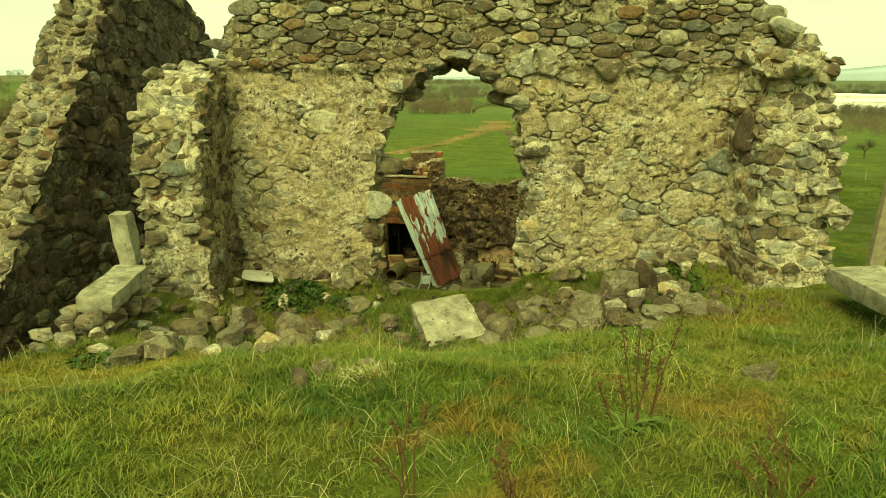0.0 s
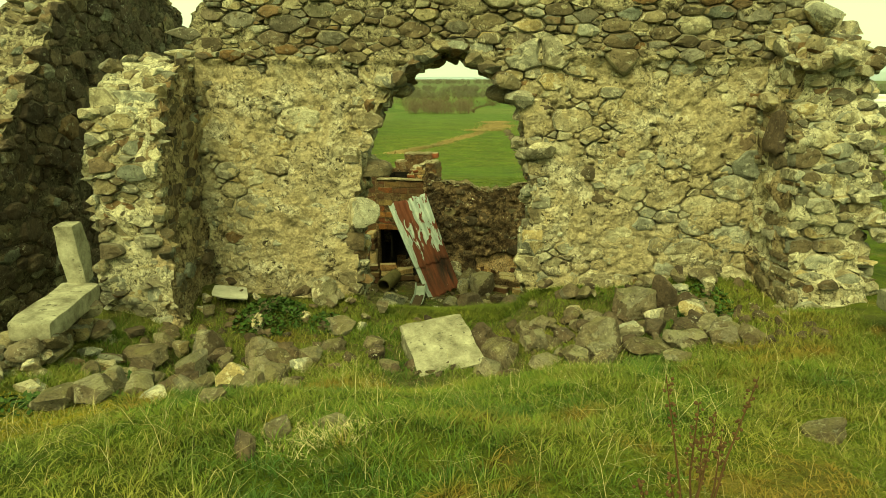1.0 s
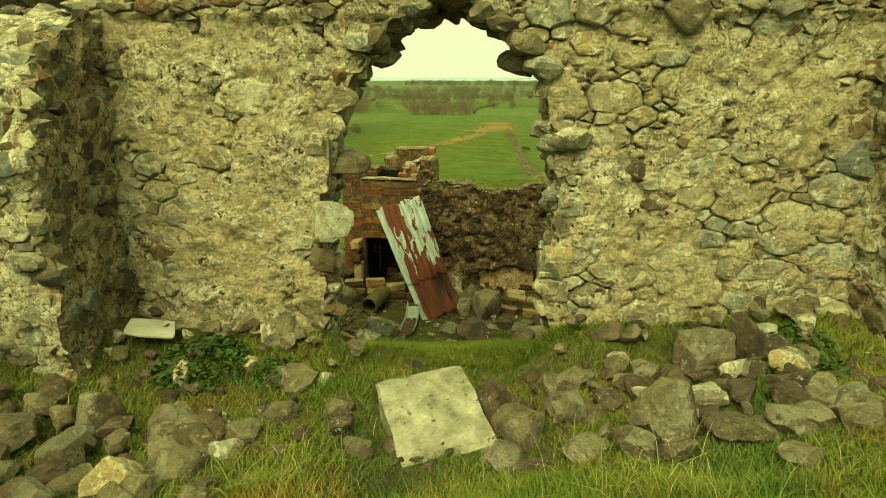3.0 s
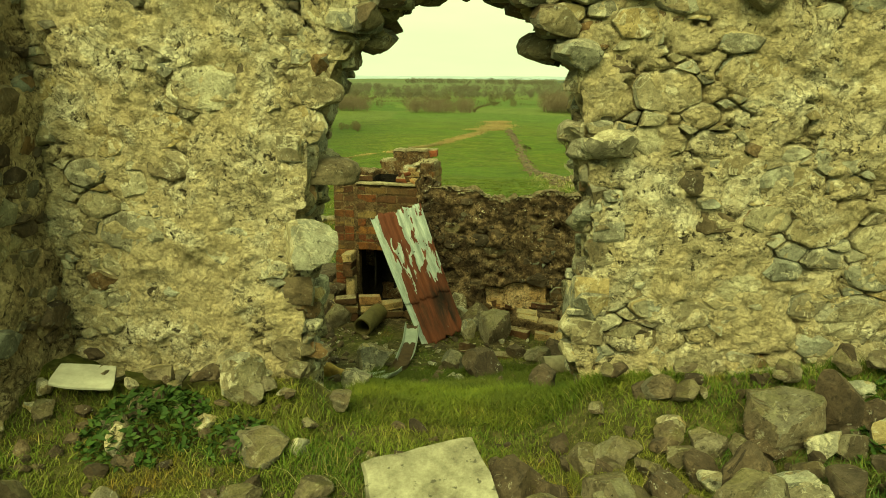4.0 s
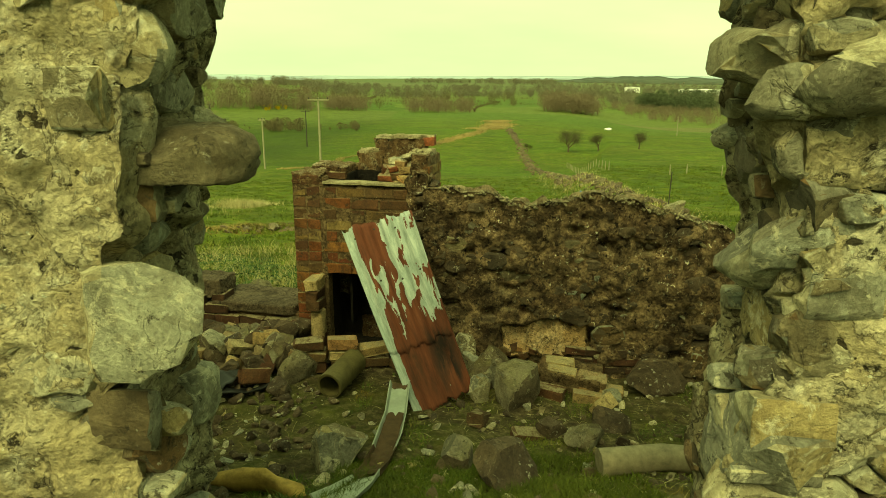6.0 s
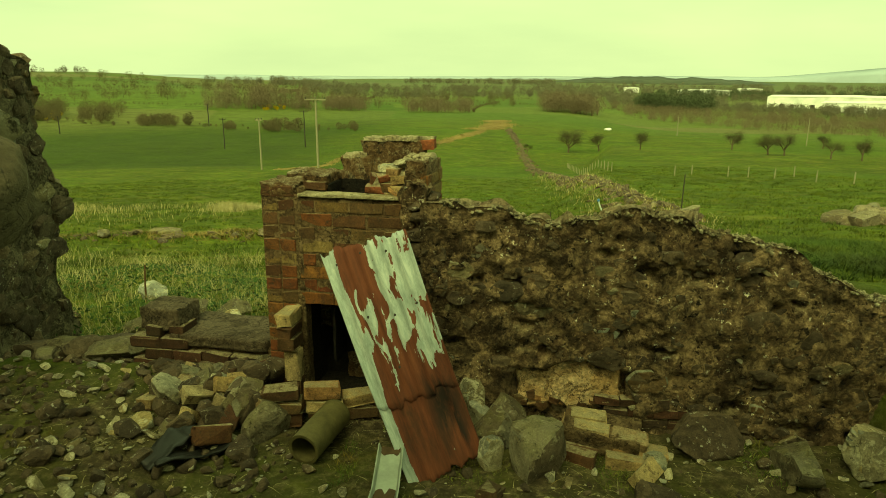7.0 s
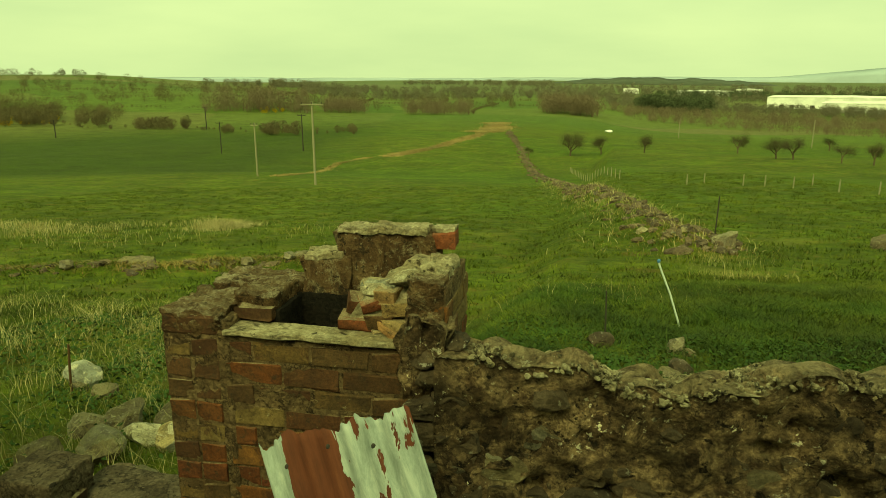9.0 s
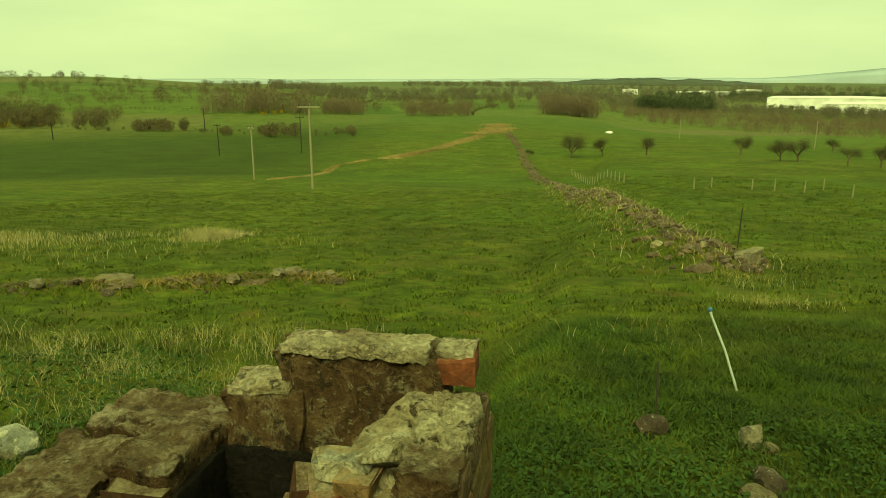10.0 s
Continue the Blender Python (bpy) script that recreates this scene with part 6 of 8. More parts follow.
# sills and jamb of the vanished side windows


def block(name, m, size, mat, seed, label, category="stone"):
    bm = bmesh.new()
    bmesh.ops.create_cube(bm, size=1.0)
    bmesh.ops.subdivide_edges(bm, edges=bm.edges[:], cuts=5, use_grid_fill=True)
    for v in bm.verts:
        edge = sum(abs(a) > 0.49 for a in v.co)
        v.co *= 1.0 - 0.025 * (edge - 1)
    bm.transform(Matrix.Diagonal((*size, 1)))
    for v in bm.verts:
        v.co += Vector((noise.noise(v.co * 6 + Vector((seed, 0, 0))), noise.noise(v.co * 6 + Vector((0, seed, 0))), noise.noise(v.co * 6 + Vector((0, 0, seed))))) * 0.014
    me = bpy.data.meshes.new(name)
    bm.to_mesh(me)
    bm.free()
    me.materials.append(mat)
    me.polygons.foreach_set("use_smooth", [True] * len(me.polygons))
    me.set_sharp_from_angle(angle=radians(40))
    return thing(name, me, m, label=label, category=category)


block("window_sill", pose(-2.62, 5.6, 0.6, 2, 3, 4), (0.27, 0.78, 0.13), M_CONCRETE, 3, "worn pale stone sill of a vanished window", "sill")
block("jamb_stone", pose(-2.68, 6.02, 0.9, 6, -3, 2), (0.14, 0.16, 0.46), M_CONCRETE, 5, "upright pale dressed jamb stone", "stone")
block("window_sill", pose(3.05, 4.95, 0.78, -3, -4, -4), (0.4, 0.9, 0.14), M_CONCRETE, 7, "worn pale stone sill of a vanished window", "sill")
# the low brick bench beside the hearth, under a dark slab
bench = empty("brick_bench", HEARTH, label="low sooty brick bench topped with a dark stone slab", category="brickwork")
for c in range(4):
    for i in range(5):
        if c == 3 and i > 1:
            continue
        ob = new("brick", SOOTY[(c * 5 + i) % 6])
        ob.parent = bench
        ob.matrix_basis = pose(-1.0 + i * 0.238 - 0.11 * (c % 2), 0.20 + rc.uniform(-0.01, 0.01), -0.86 + c * COURSE, rc.uniform(-2, 2), rc.uniform(-2, 2), rc.uniform(-3, 3))
for c in range(1):
    for i in range(2):
        ob = new("brick", SOOTY[(c + i * 3 + 1) % 6])
        ob.parent = bench
        ob.matrix_basis = pose(-1.04 + 0.17 * i * (c < 2), 0.27 + 0.03 * i, -0.50 + c * COURSE, rc.uniform(-2, 2), rc.uniform(-2, 2), 90 * (c % 2 == 0) + rc.uniform(-3, 3)) @ Matrix.Diagonal((0.95, 1.1, 1, 1))
lump("block", (-1.16, -0.84, 0.20, 0.50, -0.50, -0.33), M_SLAB, 417, 0.010, "dark squared stone", 16, bench)
bm = bmesh.new()
bmesh.ops.create_cube(bm, size=1.0)
bmesh.ops.subdivide_edges(bm, edges=bm.edges[:], cuts=7, use_grid_fill=True)
for v in bm.verts:
    edge = sum(abs(a) > 0.49 for a in v.co)
    v.co *= 1.0 - 0.012 * (edge - 1)
    v.co = Vector((-0.52 + v.co.x * 0.80, 0.43 + v.co.y * 0.52, -0.555 + v.co.z * 0.085))
    v.co += Vector((noise.noise(v.co * 7), noise.noise(v.co * 7 + Vector((5, 0, 0))), 0.5 * noise.noise(v.co * 7 + Vector((0, 5, 0))))) * 0.02
part("slab", bm, M_SLAB, bench, "dark grimy stone slab", True)
bm = bmesh.new()
bmesh.ops.create_cube(bm, size=1.0)
bmesh.ops.subdivide_edges(bm, edges=bm.edges[:], cuts=9, use_grid_fill=True)
for v in bm.verts:
    v.co = Vector((-0.55 + v.co.x * 1.10, 0.43 + v.co.y * 0.44, -0.75 + v.co.z * 0.34))
    v.co += Vector((noise.noise(v.co * 9), noise.noise(v.co * 9 + Vector((5, 0, 0))), noise.noise(v.co * 9 + Vector((0, 5, 0))))) * 0.015
part("mortar", bm, M_HEARTH, bench, "", True)
# a fallen lump of buff bricks still held by their mortar
lumped = empty("brick_lump", pose(1.03, 10.60, on_ground(1.03, 10.60) + 0.02, 12, 5, -16), label="fallen lump of buff bricks still mortared together", category="brickwork")
for c in range(2):
    for j in range(2):
        for i in range(2 - (c * j)):
            ob = new("brick", BUFF[(c * 3 + j * 2 + i) % 6])
            ob.parent = lumped
            ob.matrix_basis = pose(-0.11 + 0.225 * i + 0.05 * c - 0.03 * j, -0.055 + 0.112 * j, 0.05 + 0.088 * c, rc.uniform(-2, 2), rc.uniform(-2, 2), rc.uniform(-3, 3)) @ Matrix.Diagonal((0.95, 1, 1, 1))
bm = bmesh.new()
bmesh.ops.create_cube(bm, size=1.0, matrix=Matrix.Translation((0.0, 0.0, 0.085)) @ Matrix.Diagonal((0.47, 0.235, 0.165, 1)))
bmesh.ops.subdivide_edges(bm, edges=bm.edges[:], cuts=6, use_grid_fill=True)
for v in bm.verts:
    v.co += Vector((noise.noise(v.co * 12), noise.noise(v.co * 12 + Vector((5, 0, 0))), noise.noise(v.co * 12 + Vector((0, 5, 0))))) * 0.012
part("mortar", bm, M_HEARTH, lumped, "crumbling mortar", True)
block("pale_board", pose(-1.86, 6.95, 0.285, 12, 10, 14), (0.30, 0.20, 0.018), M_BOARD, 15, "scrap of pale board lying by the wall", "board")

# loose bricks: x, y, height over the ground, three turns, buff or red
LOOSE = ((-1.02, 10.80, 0.05, 0, 0, 6, 0), (-1.01, 10.80, 0.145, 2, 0, 3, 0), (-1.03, 10.79, 0.24, 0, -3, 8, 0), (-0.74, 10.84, 0.06, 0, 0, 4, 0), (-0.76, 10.83, 0.155, 0, 2, 9, 1), (-0.77, 10.84, 0.25, 0, 4, 7, 1), (-0.53, 10.92, 0.16, 6, -4, 14, 1), (-0.52, 10.93, 0.06, 0, 0, 10, 0),
         (-1.02, 11.08, 0.66, 0, 0, 84, 1), (-1.02, 11.08, 0.57, 0, 0, 82, 0), (-1.01, 11.08, 0.48, 3, 5, 86, 0), (-1.0, 11.06, 0.32, 0, 88, 80, 1), (-1.0, 11.07, 0.1, 0, 88, 84, 0),
         (-1.4, 10.5, 0.1, 70, 10, 30, 0), (1.30, 10.45, 0.04, 8, 0, -15, 1), (1.14, 10.38, 0.03, 0, 5, -12, 1), (0.85, 10.42, 0.03, 0, 0, -30, 0),
         (1.22, 10.22, 0.03, 40, 0, 50, 1), (-0.3, 10.95, 0.05, 15, 5, 60, 0), (0.3, 10.0, 0.03, 0, 20, 70, 0), (0.62, 9.75, 0.01, 0, 10, 10, 0), (-1.62, 10.9, 0.14, 30, 20, 50, 1), (-1.42, 10.98, 0.2, 50, 15, 30, 1))
for i, (x, y, z, a, b, c, buff) in enumerate(LOOSE):
    thing("loose_brick", (WORN, BUFF)[buff][i % 6], pose(x, y, on_ground(x, y) + z, a, b, c), label=("loose worn red-brown brick among the rubble", "loose worn buff brick among the rubble")[buff], category="brick", group="loose bricks")
patch = thing("plaster_patch", wall_core("plaster_patch", lambda s, z: 0.52 < s + 0.1 * noise.noise((z * 9, 1, 0)) < 1.2 and -0.72 < z + 0.07 * noise.noise((s * 7, 2, 0)) < -0.43, 0.44, 1.3, -0.74, -0.32, 0.08, M_ORANGE, 0.02, 0.02, 7.0), BACK @ Matrix.Translation((0, 0.052, 0)),
              label="orange-stained plaster left in the hollow of the wall's foot", category="plaster", kind="structure")
# bricks bared at the foot of the back wall
for c in range(3):
    for i in range(4 - (c == 2)):
        ob = new("brick", SOOTY[(i + c * 3) % 6])
        ob.parent = back_wall
        ob.matrix_basis = pose(1.12 + i * 0.16 + 0.06 * (c % 2), 0.05, -0.80 + c * 0.07, rc.uniform(-3, 3), rc.uniform(-3, 3), rc.uniform(-4, 4)) @ Matrix.Diagonal((0.7, 1, 0.7, 1))
for i in range(15):
    # broken brick ends below the plaster
    ob = new("brick", (BUFF if i % 4 == 0 else WORN)[i % 6])
    ob.parent = back_wall
    ob.matrix_basis = pose(0.5 + i * 0.042, 0.085 + rc.uniform(-0.02, 0.02), -0.66 - 0.03 * (i % 3) + rc.uniform(-0.02, 0.02), rc.uniform(-20, 20), rc.uniform(-20, 20), rc.uniform(0, 90)) @ Matrix.Diagonal((rc.uniform(0.25, 0.5), 0.55, rc.uniform(0.4, 0.7), 1))


def tube(name, pts, radii, mat, sides=10, cap=True, inner=None):
    """A tapered tube through points."""
    bm = bmesh.new()
    rings = []
    for k, (p, r) in enumerate(zip(pts, radii)):
        p = Vector(p)
        d = (Vector(pts[min(k + 1, len(pts) - 1)]) - Vector(pts[max(k - 1, 0)])).normalized()
        q = d.to_track_quat("Z", "Y")
        rings.append([bm.verts.new(p + q @ Vector((math.cos(i * 2 * math.pi / sides) * r, math.sin(i * 2 * math.pi / sides) * r, 0))) for i in range(sides)])
    for a, b in zip(rings, rings[1:]):
        for i in range(sides):
            bm.faces.new((a[i], a[(i + 1) % sides], b[(i + 1) % sides], b[i]))
    if cap:
        bm.faces.new(rings[0][::-1])
        bm.faces.new(rings[-1])
    me = bpy.data.meshes.new(name)
    bm.to_mesh(me)
    bm.free()
    me.materials.append(mat)
    me.polygons.foreach_set("use_smooth", [True] * len(me.polygons))
    me.set_sharp_from_angle(angle=radians(50))
    return me


g = on_ground(-0.75, 10.3)
p0, p1 = Vector((-0.80, 10.33, g + 0.095)), Vector((-0.66, 10.72, g + 0.13))
thing("clay_pipe", tube("clay_pipe", [p0, p0.lerp(p1, 0.33), p0.lerp(p1, 0.66), p1, p1 + (p0 - p1) * 0.001, p0.lerp(p1, 0.5), p0 + (p1 - p0) * 0.001, p0],
                        [0.1, 0.1, 0.1, 0.1, 0.082, 0.082, 0.082, 0.1], M_PIPE, 24, False), label="mossy brown clay drain pipe lying among bricks", category="pipe")
g = on_ground(1.3, 9.1)
thing("timber_beam", tube("timber_beam", [(0.93, 9.12, g + 0.05), (1.3, 9.15, g + 0.07), (1.75, 9.1, g + 0.06)], [0.085, 0.08, 0.075], M_WOOD, 9), label="grey weathered timber half sunk in weeds", category="timber")


def gnarled(me, amp, freq):
    """Splits and swells a smooth log."""
    for v in me.vertices:
        c = v.co
        v.co = c + Vector((noise.fractal(c * freq, 0.7, 2, 3), noise.fractal(c * freq + Vector((9, 0, 0)), 0.7, 2, 3), noise.fractal(c * freq + Vector((0, 9, 0)), 0.7, 2, 3))) * amp
    return me


g = on_ground(-0.9, 8.8)
thing("rotten_log", gnarled(tube("rotten_log", [(-1.15, 8.85, g + 0.05), (-1.02, 8.84, g + 0.07), (-0.9, 8.82, g + 0.085), (-0.8, 8.78, g + 0.07), (-0.7, 8.72, g + 0.055), (-0.62, 8.68, g + 0.04)], [0.02, 0.05, 0.06, 0.045, 0.05, 0.012], M_ROTWOOD, 14), 0.03, 9.0), label="short splintered rotten orange log", category="timber")
# torn black rubber: two flat flaps that overlap
for i, (x, y, turn, le, wi, tilt) in enumerate(((-1.62, 10.42, 52, 0.42, 0.15, 14), (-1.45, 10.34, 38, 0.46, 0.11, -8))):
    bm = bmesh.new()
    bmesh.ops.create_grid(bm, x_segments=18, y_segments=6, size=0.5)
    for v in bm.verts:
        a, b = v.co.x, v.co.y
        w = wi * (0.55 + 0.45 * math.cos(a * 2.6)) * (1 + 0.25 * noise.noise((a * 7, i, 0)))
        v.co = Vector((a * le, b * w + 0.04 * math.sin(a * 3 + i), 0.035 + 0.03 * math.cos(a * 5 + 2 * i) + 0.25 * b * b * wi + 0.02 * noise.noise((a * 5, b * 3, i))))
    ext = bmesh.ops.extrude_face_region(bm, geom=bm.faces[:])
    for v in [q for q in ext["geom"] if isinstance(q, bmesh.types.BMVert)]:
        v.co.z -= 0.012
    me = bpy.data.meshes.new("rubber_strip")
    bm.to_mesh(me)
    bm.free()
    me.materials.append(M_BLACK)
    me.polygons.foreach_set("use_smooth", [True] * len(me.polygons))
    thing("rubber_strip", me, pose(x, y, on_ground(x, y) + 0.03, tilt, 0, turn), label="torn flap of black rubber on the earth", category="rubber")
# the heap of stones and bricks that slid from the hearth
rh = random.Random(77)
for i in range(56):
    f = rh.random()
    x, y = -1.12 - 0.85 * rh.random(), 10.62 + 0.8 * rh.random()
    up = 0.24 * math.exp(-((x + 1.25) / 0.5) ** 2 - ((y - 11.1) / 0.4) ** 2)
    m = pose(x, y, on_ground(x, y) + up, rh.uniform(-40, 40), rh.uniform(-40, 40), rh.uniform(0, 360))
    if i % 4 == 0:
        thing("loose_brick", (SOOTY, BUFF)[i % 8 == 0][i % 6], m @ Matrix.Diagonal((rh.uniform(0.6, 1), 1, 1, 1)), label="loose worn brick among the rubble", category="brick", group="loose bricks")
    else:
        a = rh.uniform(0.06, 0.13)
        thing("fallen_stone", rh.choice((SET_ROCK, SET_DARKROCK, SET_DARKROCK)[i % 3]) if i % 14 else SET_PALEROCK[i % 6], m @ Matrix.Diagonal((a * 1.3, a, a * 0.8, 1)), label="angular stone in the heap beside the hearth", category="stone", group="fallen stones")
# the two heaps before the wall, stone upon stone
for x0, x1, y0, y1, n in ((-2.15, -0.85, 5.0, 6.2, 34), (0.25, 2.15, 5.45, 6.45, 52)):
    for i in range(n):
        x, y = rh.uniform(x0, x1), rh.uniform(y0, y1)
        f = 1 - abs(2 * (x - x0) / (x1 - x0) - 1)
        a = rh.uniform(0.05, 0.115)
        thing("fallen_stone", rh.choice((SET_ROCK, SET_ROCK, SET_DARKROCK)[i % 3] if i % 9 else SET_PALEROCK), pose(x, y, on_ground(x, y) + a * 0.25 + 0.07 * f * rh.random(), rh.uniform(-40, 40), rh.uniform(-40, 40), rh.uniform(0, 360)) @ Matrix.Diagonal((a * 1.35, a, a * 0.8, 1)),
              label="angular stone in the heap before the wall", category="stone", group="fallen stones")
# stones shed along the foot of the front wall
for i in range(95):
    x = rh.uniform(-2.1, 2.4)
    if -0.5 < x < 0.62:
        continue
    wy = 7.05 - 0.1 * x
    y = wy - abs(rh.gauss(0, 0.28)) - 0.02
    a = rh.uniform(0.03, 0.085)
    thing("fallen_stone", rh.choice((SET_ROCK, SET_DARKROCK)[i % 7 == 1] if i % 5 else SET_PALEROCK), pose(x, y, on_ground(x, y) + a * 0.1 + 0.12 * max(0, 1 - (wy - y) / 0.5), rh.uniform(-35, 35), rh.uniform(-35, 35), rh.uniform(0, 360)) @ Matrix.Diagonal((a * 1.4, a, a * 0.85, 1)),
          label="stone shed at the foot of the wall", category="stone", group="fallen stones")
# small rubble, past counting
rs = random.Random(71)
bits = []
for i in range(2300):
    x, y = rs.uniform(-3.5, 2.6), rs.uniform(8.3, 11.9)
    if rs.random() > (0.25 + 0.75 * (x < -0.9)) or (y > 11.1 and x > -1.3):
        continue
    a = 0.012 + 0.045 * rs.random() ** 2
    bits.append(pose(x, y, on_ground(x, y) + a * 0.3, rs.uniform(-40, 40), rs.uniform(-40, 40), rs.uniform(0, 360)) @ Matrix.Diagonal((a * 1.3, a, a * 0.8, 1)))
for i in range(420):
    x, y = rs.uniform(-2.3, 2.6), rs.uniform(5.0, 6.9)
    if y < 5.6 + 0.3 * math.sin(2 * x):
        continue
    a = 0.015 + 0.05 * rs.random() ** 2
    bits.append(pose(x, y, on_ground(x, y) + a * 0.3, rs.uniform(-40, 40), rs.uniform(-40, 40), rs.uniform(0, 360)) @ Matrix.Diagonal((a * 1.3, a, a * 0.8, 1)))
tagged(joined_rocks("small_rubble", bits, M_DARK), label="scattered small stones, mortar lumps and brick ends", category="rubble")
# pale chips of plaster and mortar on the earth floor
chips = []
for i in range(2600):
    x, y = rs.uniform(-3.5, 2.7), rs.uniform(8.6, 12.0)
    if (y > 11.0 and x > -1.4) or rs.random() > 0.35 + 0.65 * (x < -1.0):
        continue
    a = 0.005 + 0.042 * rs.random() ** 3
    chips.append(pose(x, y, on_ground(x, y) + a * 0.4, rs.uniform(-30, 30), rs.uniform(-30, 30), rs.uniform(0, 360)) @ Matrix.Diagonal((a * 1.5, a, a * 0.5, 1)))
tagged(joined_rocks("plaster_chips", chips, M_PALE), label="pale chips of plaster and mortar on the earth", category="rubble")

# ---- grass and weeds ----


def blades(name, xy, heights, widths, mat, lean=0.5, seed=1, lift=None, out=None):
    """Grass blades of three faces each, in one mesh."""
    g = np.random.RandomState(seed)
    n = len(xy)
    x, y = xy[:, 0], xy[:, 1]
    z = surface(x, y) - 0.008 if lift is None else lift
    a = g.uniform(0, 2 * np.pi, n)
    ca, sa = np.cos(a), np.sin(a)
    la = g.uniform(0, 2 * np.pi, n)
    if out is not None:
        la = np.arctan2(out[:, 1], out[:, 0]) + g.normal(0, 0.5, n)
    lx, ly = np.cos(la), np.sin(la)
    bend = heights * lean * g.uniform(0.2, 1.3, n)
    w = widths
    V = np.zeros((n, 6, 3))
    for k, (f, ww) in enumerate(((0.0, 1.0), (0.55, 0.8), (1.0, 0.12))):
        cx, cy = x + lx * bend * f * f, y + ly * bend * f * f
        cz = z + heights * f * (1 - 0.25 * lean * f)
        V[:, 2 * k] = np.stack([cx - ca * w * ww, cy - sa * w * ww, cz], -1)
        V[:, 2 * k + 1] = np.stack([cx + ca * w * ww, cy + sa * w * ww, cz], -1)
    base = (np.arange(n) * 6)[:, None]
    F = np.concatenate([base + np.array([0, 1, 3, 2]), base + np.array([2, 3, 5, 4])])
    return thing(name, mesh_np(name, V.reshape(-1, 3), F, mat, True), None, kind="stuff")


gr = np.random.RandomState(3)


def field(n, x0, x1, y0, y1, clump=0.0, scale=2.0, keep=None):
    p = np.stack([gr.uniform(x0, x1, n), gr.uniform(y0, y1, n)], -1)
    v = np.sin(p[:, 0] * scale * 1.7 + 1.3 * np.sin(p[:, 1] * scale)) * np.sin(p[:, 1] * scale * 1.3 + np.sin(p[:, 0] * scale * 0.8))
    m = gr.uniform(-1, 1, n) < v + 1 - clump
    if keep is not None:
        m &= keep(p[:, 0], p[:, 1])
    return p[m]


def mossy(x, y):
    """A hummock of yellow moss beside the window sill."""
    return ((x + 2.25) / 0.62) ** 2 + ((y - 4.25) / 0.5) ** 2 + 0.25 * np.sin(9 * x) * np.sin(8 * y) < 1


def turf(x, y):
    edge = 5.05 + 0.25 * np.sin(1.9 * x + 0.7) + 0.35 * (x < -1.0) * np.sin(x) + 0.3 * ease(1.4, 2.4, x)
    return (y < edge) & ~(mossy(x, y) & (np.sin(37 * x) * np.sin(41 * y) < 0.6))


def sized(p, lo, hi):
    return gr.uniform(lo, hi, len(p)) * (0.75 + 0.5 * np.abs(np.sin(p[:, 0] * 2.1) * np.sin(p[:, 1] * 2.7 + p[:, 0])))


c = field(9000, -3.6, 4.2, 1.4, 5.9, -0.2, 1.3, turf)
o = gr.normal(0, 1, (len(c), 20, 2))
p = (c[:, None, :] + 0.022 * o).reshape(-1, 2)
tall = np.repeat(gr.uniform(0.6, 1.3, len(c)) * (0.8 + 0.4 * np.sin(c[:, 0] * 1.9 + 2) * np.sin(c[:, 1] * 2.3)), 20)
tagged(blades("grass", p, 0.075 * tall * gr.uniform(0.55, 1.1, len(p)), gr.uniform(0.0014, 0.003, len(p)), M_GRASS, 1.0, 51, None, o.reshape(-1, 2)), label="tufts of longer meadow grass", category="grass")
p = field(170000, -3.6, 4.2, 1.4, 5.9, -0.6, 2.0, turf)
tagged(blades("grass", p, sized(p, 0.014, 0.05), gr.uniform(0.0012, 0.0028, len(p)), M_GRASS, 1.2, 1), label="rough green and yellow turf", category="grass")
p = field(60000, -3.0, -1.5, 3.6, 4.9, -1.0, 2.0, mossy)
tagged(blades("moss", p, gr.uniform(0.008, 0.022, len(p)), gr.uniform(0.002, 0.005, len(p)), M_MOSS, 0.8, 71), label="cushion of yellow-green moss", category="moss")
p = field(120000, -2.6, 3.0, 4.9, 7.05, 0.35, 3.0)
tagged(blades("grass", p, sized(p, 0.02, 0.08), gr.uniform(0.0016, 0.0032, len(p)), M_GRASS, 0.9, 2), label="grass growing between fallen stones", category="grass")
p = field(8500, -3.6, 4.2, 1.4, 6.4, 0.8, 1.6)
tagged(blades("dead_grass", p, sized(p, 0.08, 0.22), gr.uniform(0.0006, 0.0014, len(p)), M_STRAW, 1.5, 3), label="pale dead grass stalks in the turf", category="dead grass")
p = field(70000, -1.0, 2.6, 6.9, 10.8, 0.55, 2.2, lambda x, y: ((x > -0.6) | (y < 9.0)) & ((y < 9.4) | (np.sin(7 * x) * np.sin(5 * y) > 0.2)))
tagged(blades("grass", p, sized(p, 0.02, 0.06), gr.uniform(0.0014, 0.003, len(p)), M_GRASS, 1.0, 4), label="thin grass on the ruin's earth floor", category="grass")

p = field(60000, -0.55, 1.15, 6.9, 9.35, -0.2, 2.2)
tagged(blades("grass", p, sized(p, 0.025, 0.085), gr.uniform(0.0014, 0.003, len(p)), M_FIELD, 1.0, 73), label="green grass in the gap of the wall", category="grass")
p = field(5200, -3.4, 2.6, 8.3, 11.3, 0.6, 2.6, lambda x, y: y < 11.0 - 0.13 * x)
tagged(blades("straw_litter", p, gr.uniform(0.012, 0.035, len(p)), gr.uniform(0.001, 0.0028, len(p)), M_STRAW, 3.9, 31, surface(p[:, 0], p[:, 1]) + 0.006), label="fallen straw and dead stalks on the earth floor", category="straw")


def behind(x, y):
    return (y > 11.55 - 0.13 * x) & ~((x < 0.15) & (y < 11.95) & (x > -1.5)) & ((x > -1.0) | (y > 12.6))


p = field(190000, -7, 7.5, 11.4, 19.0, 0.15, 1.2, behind)
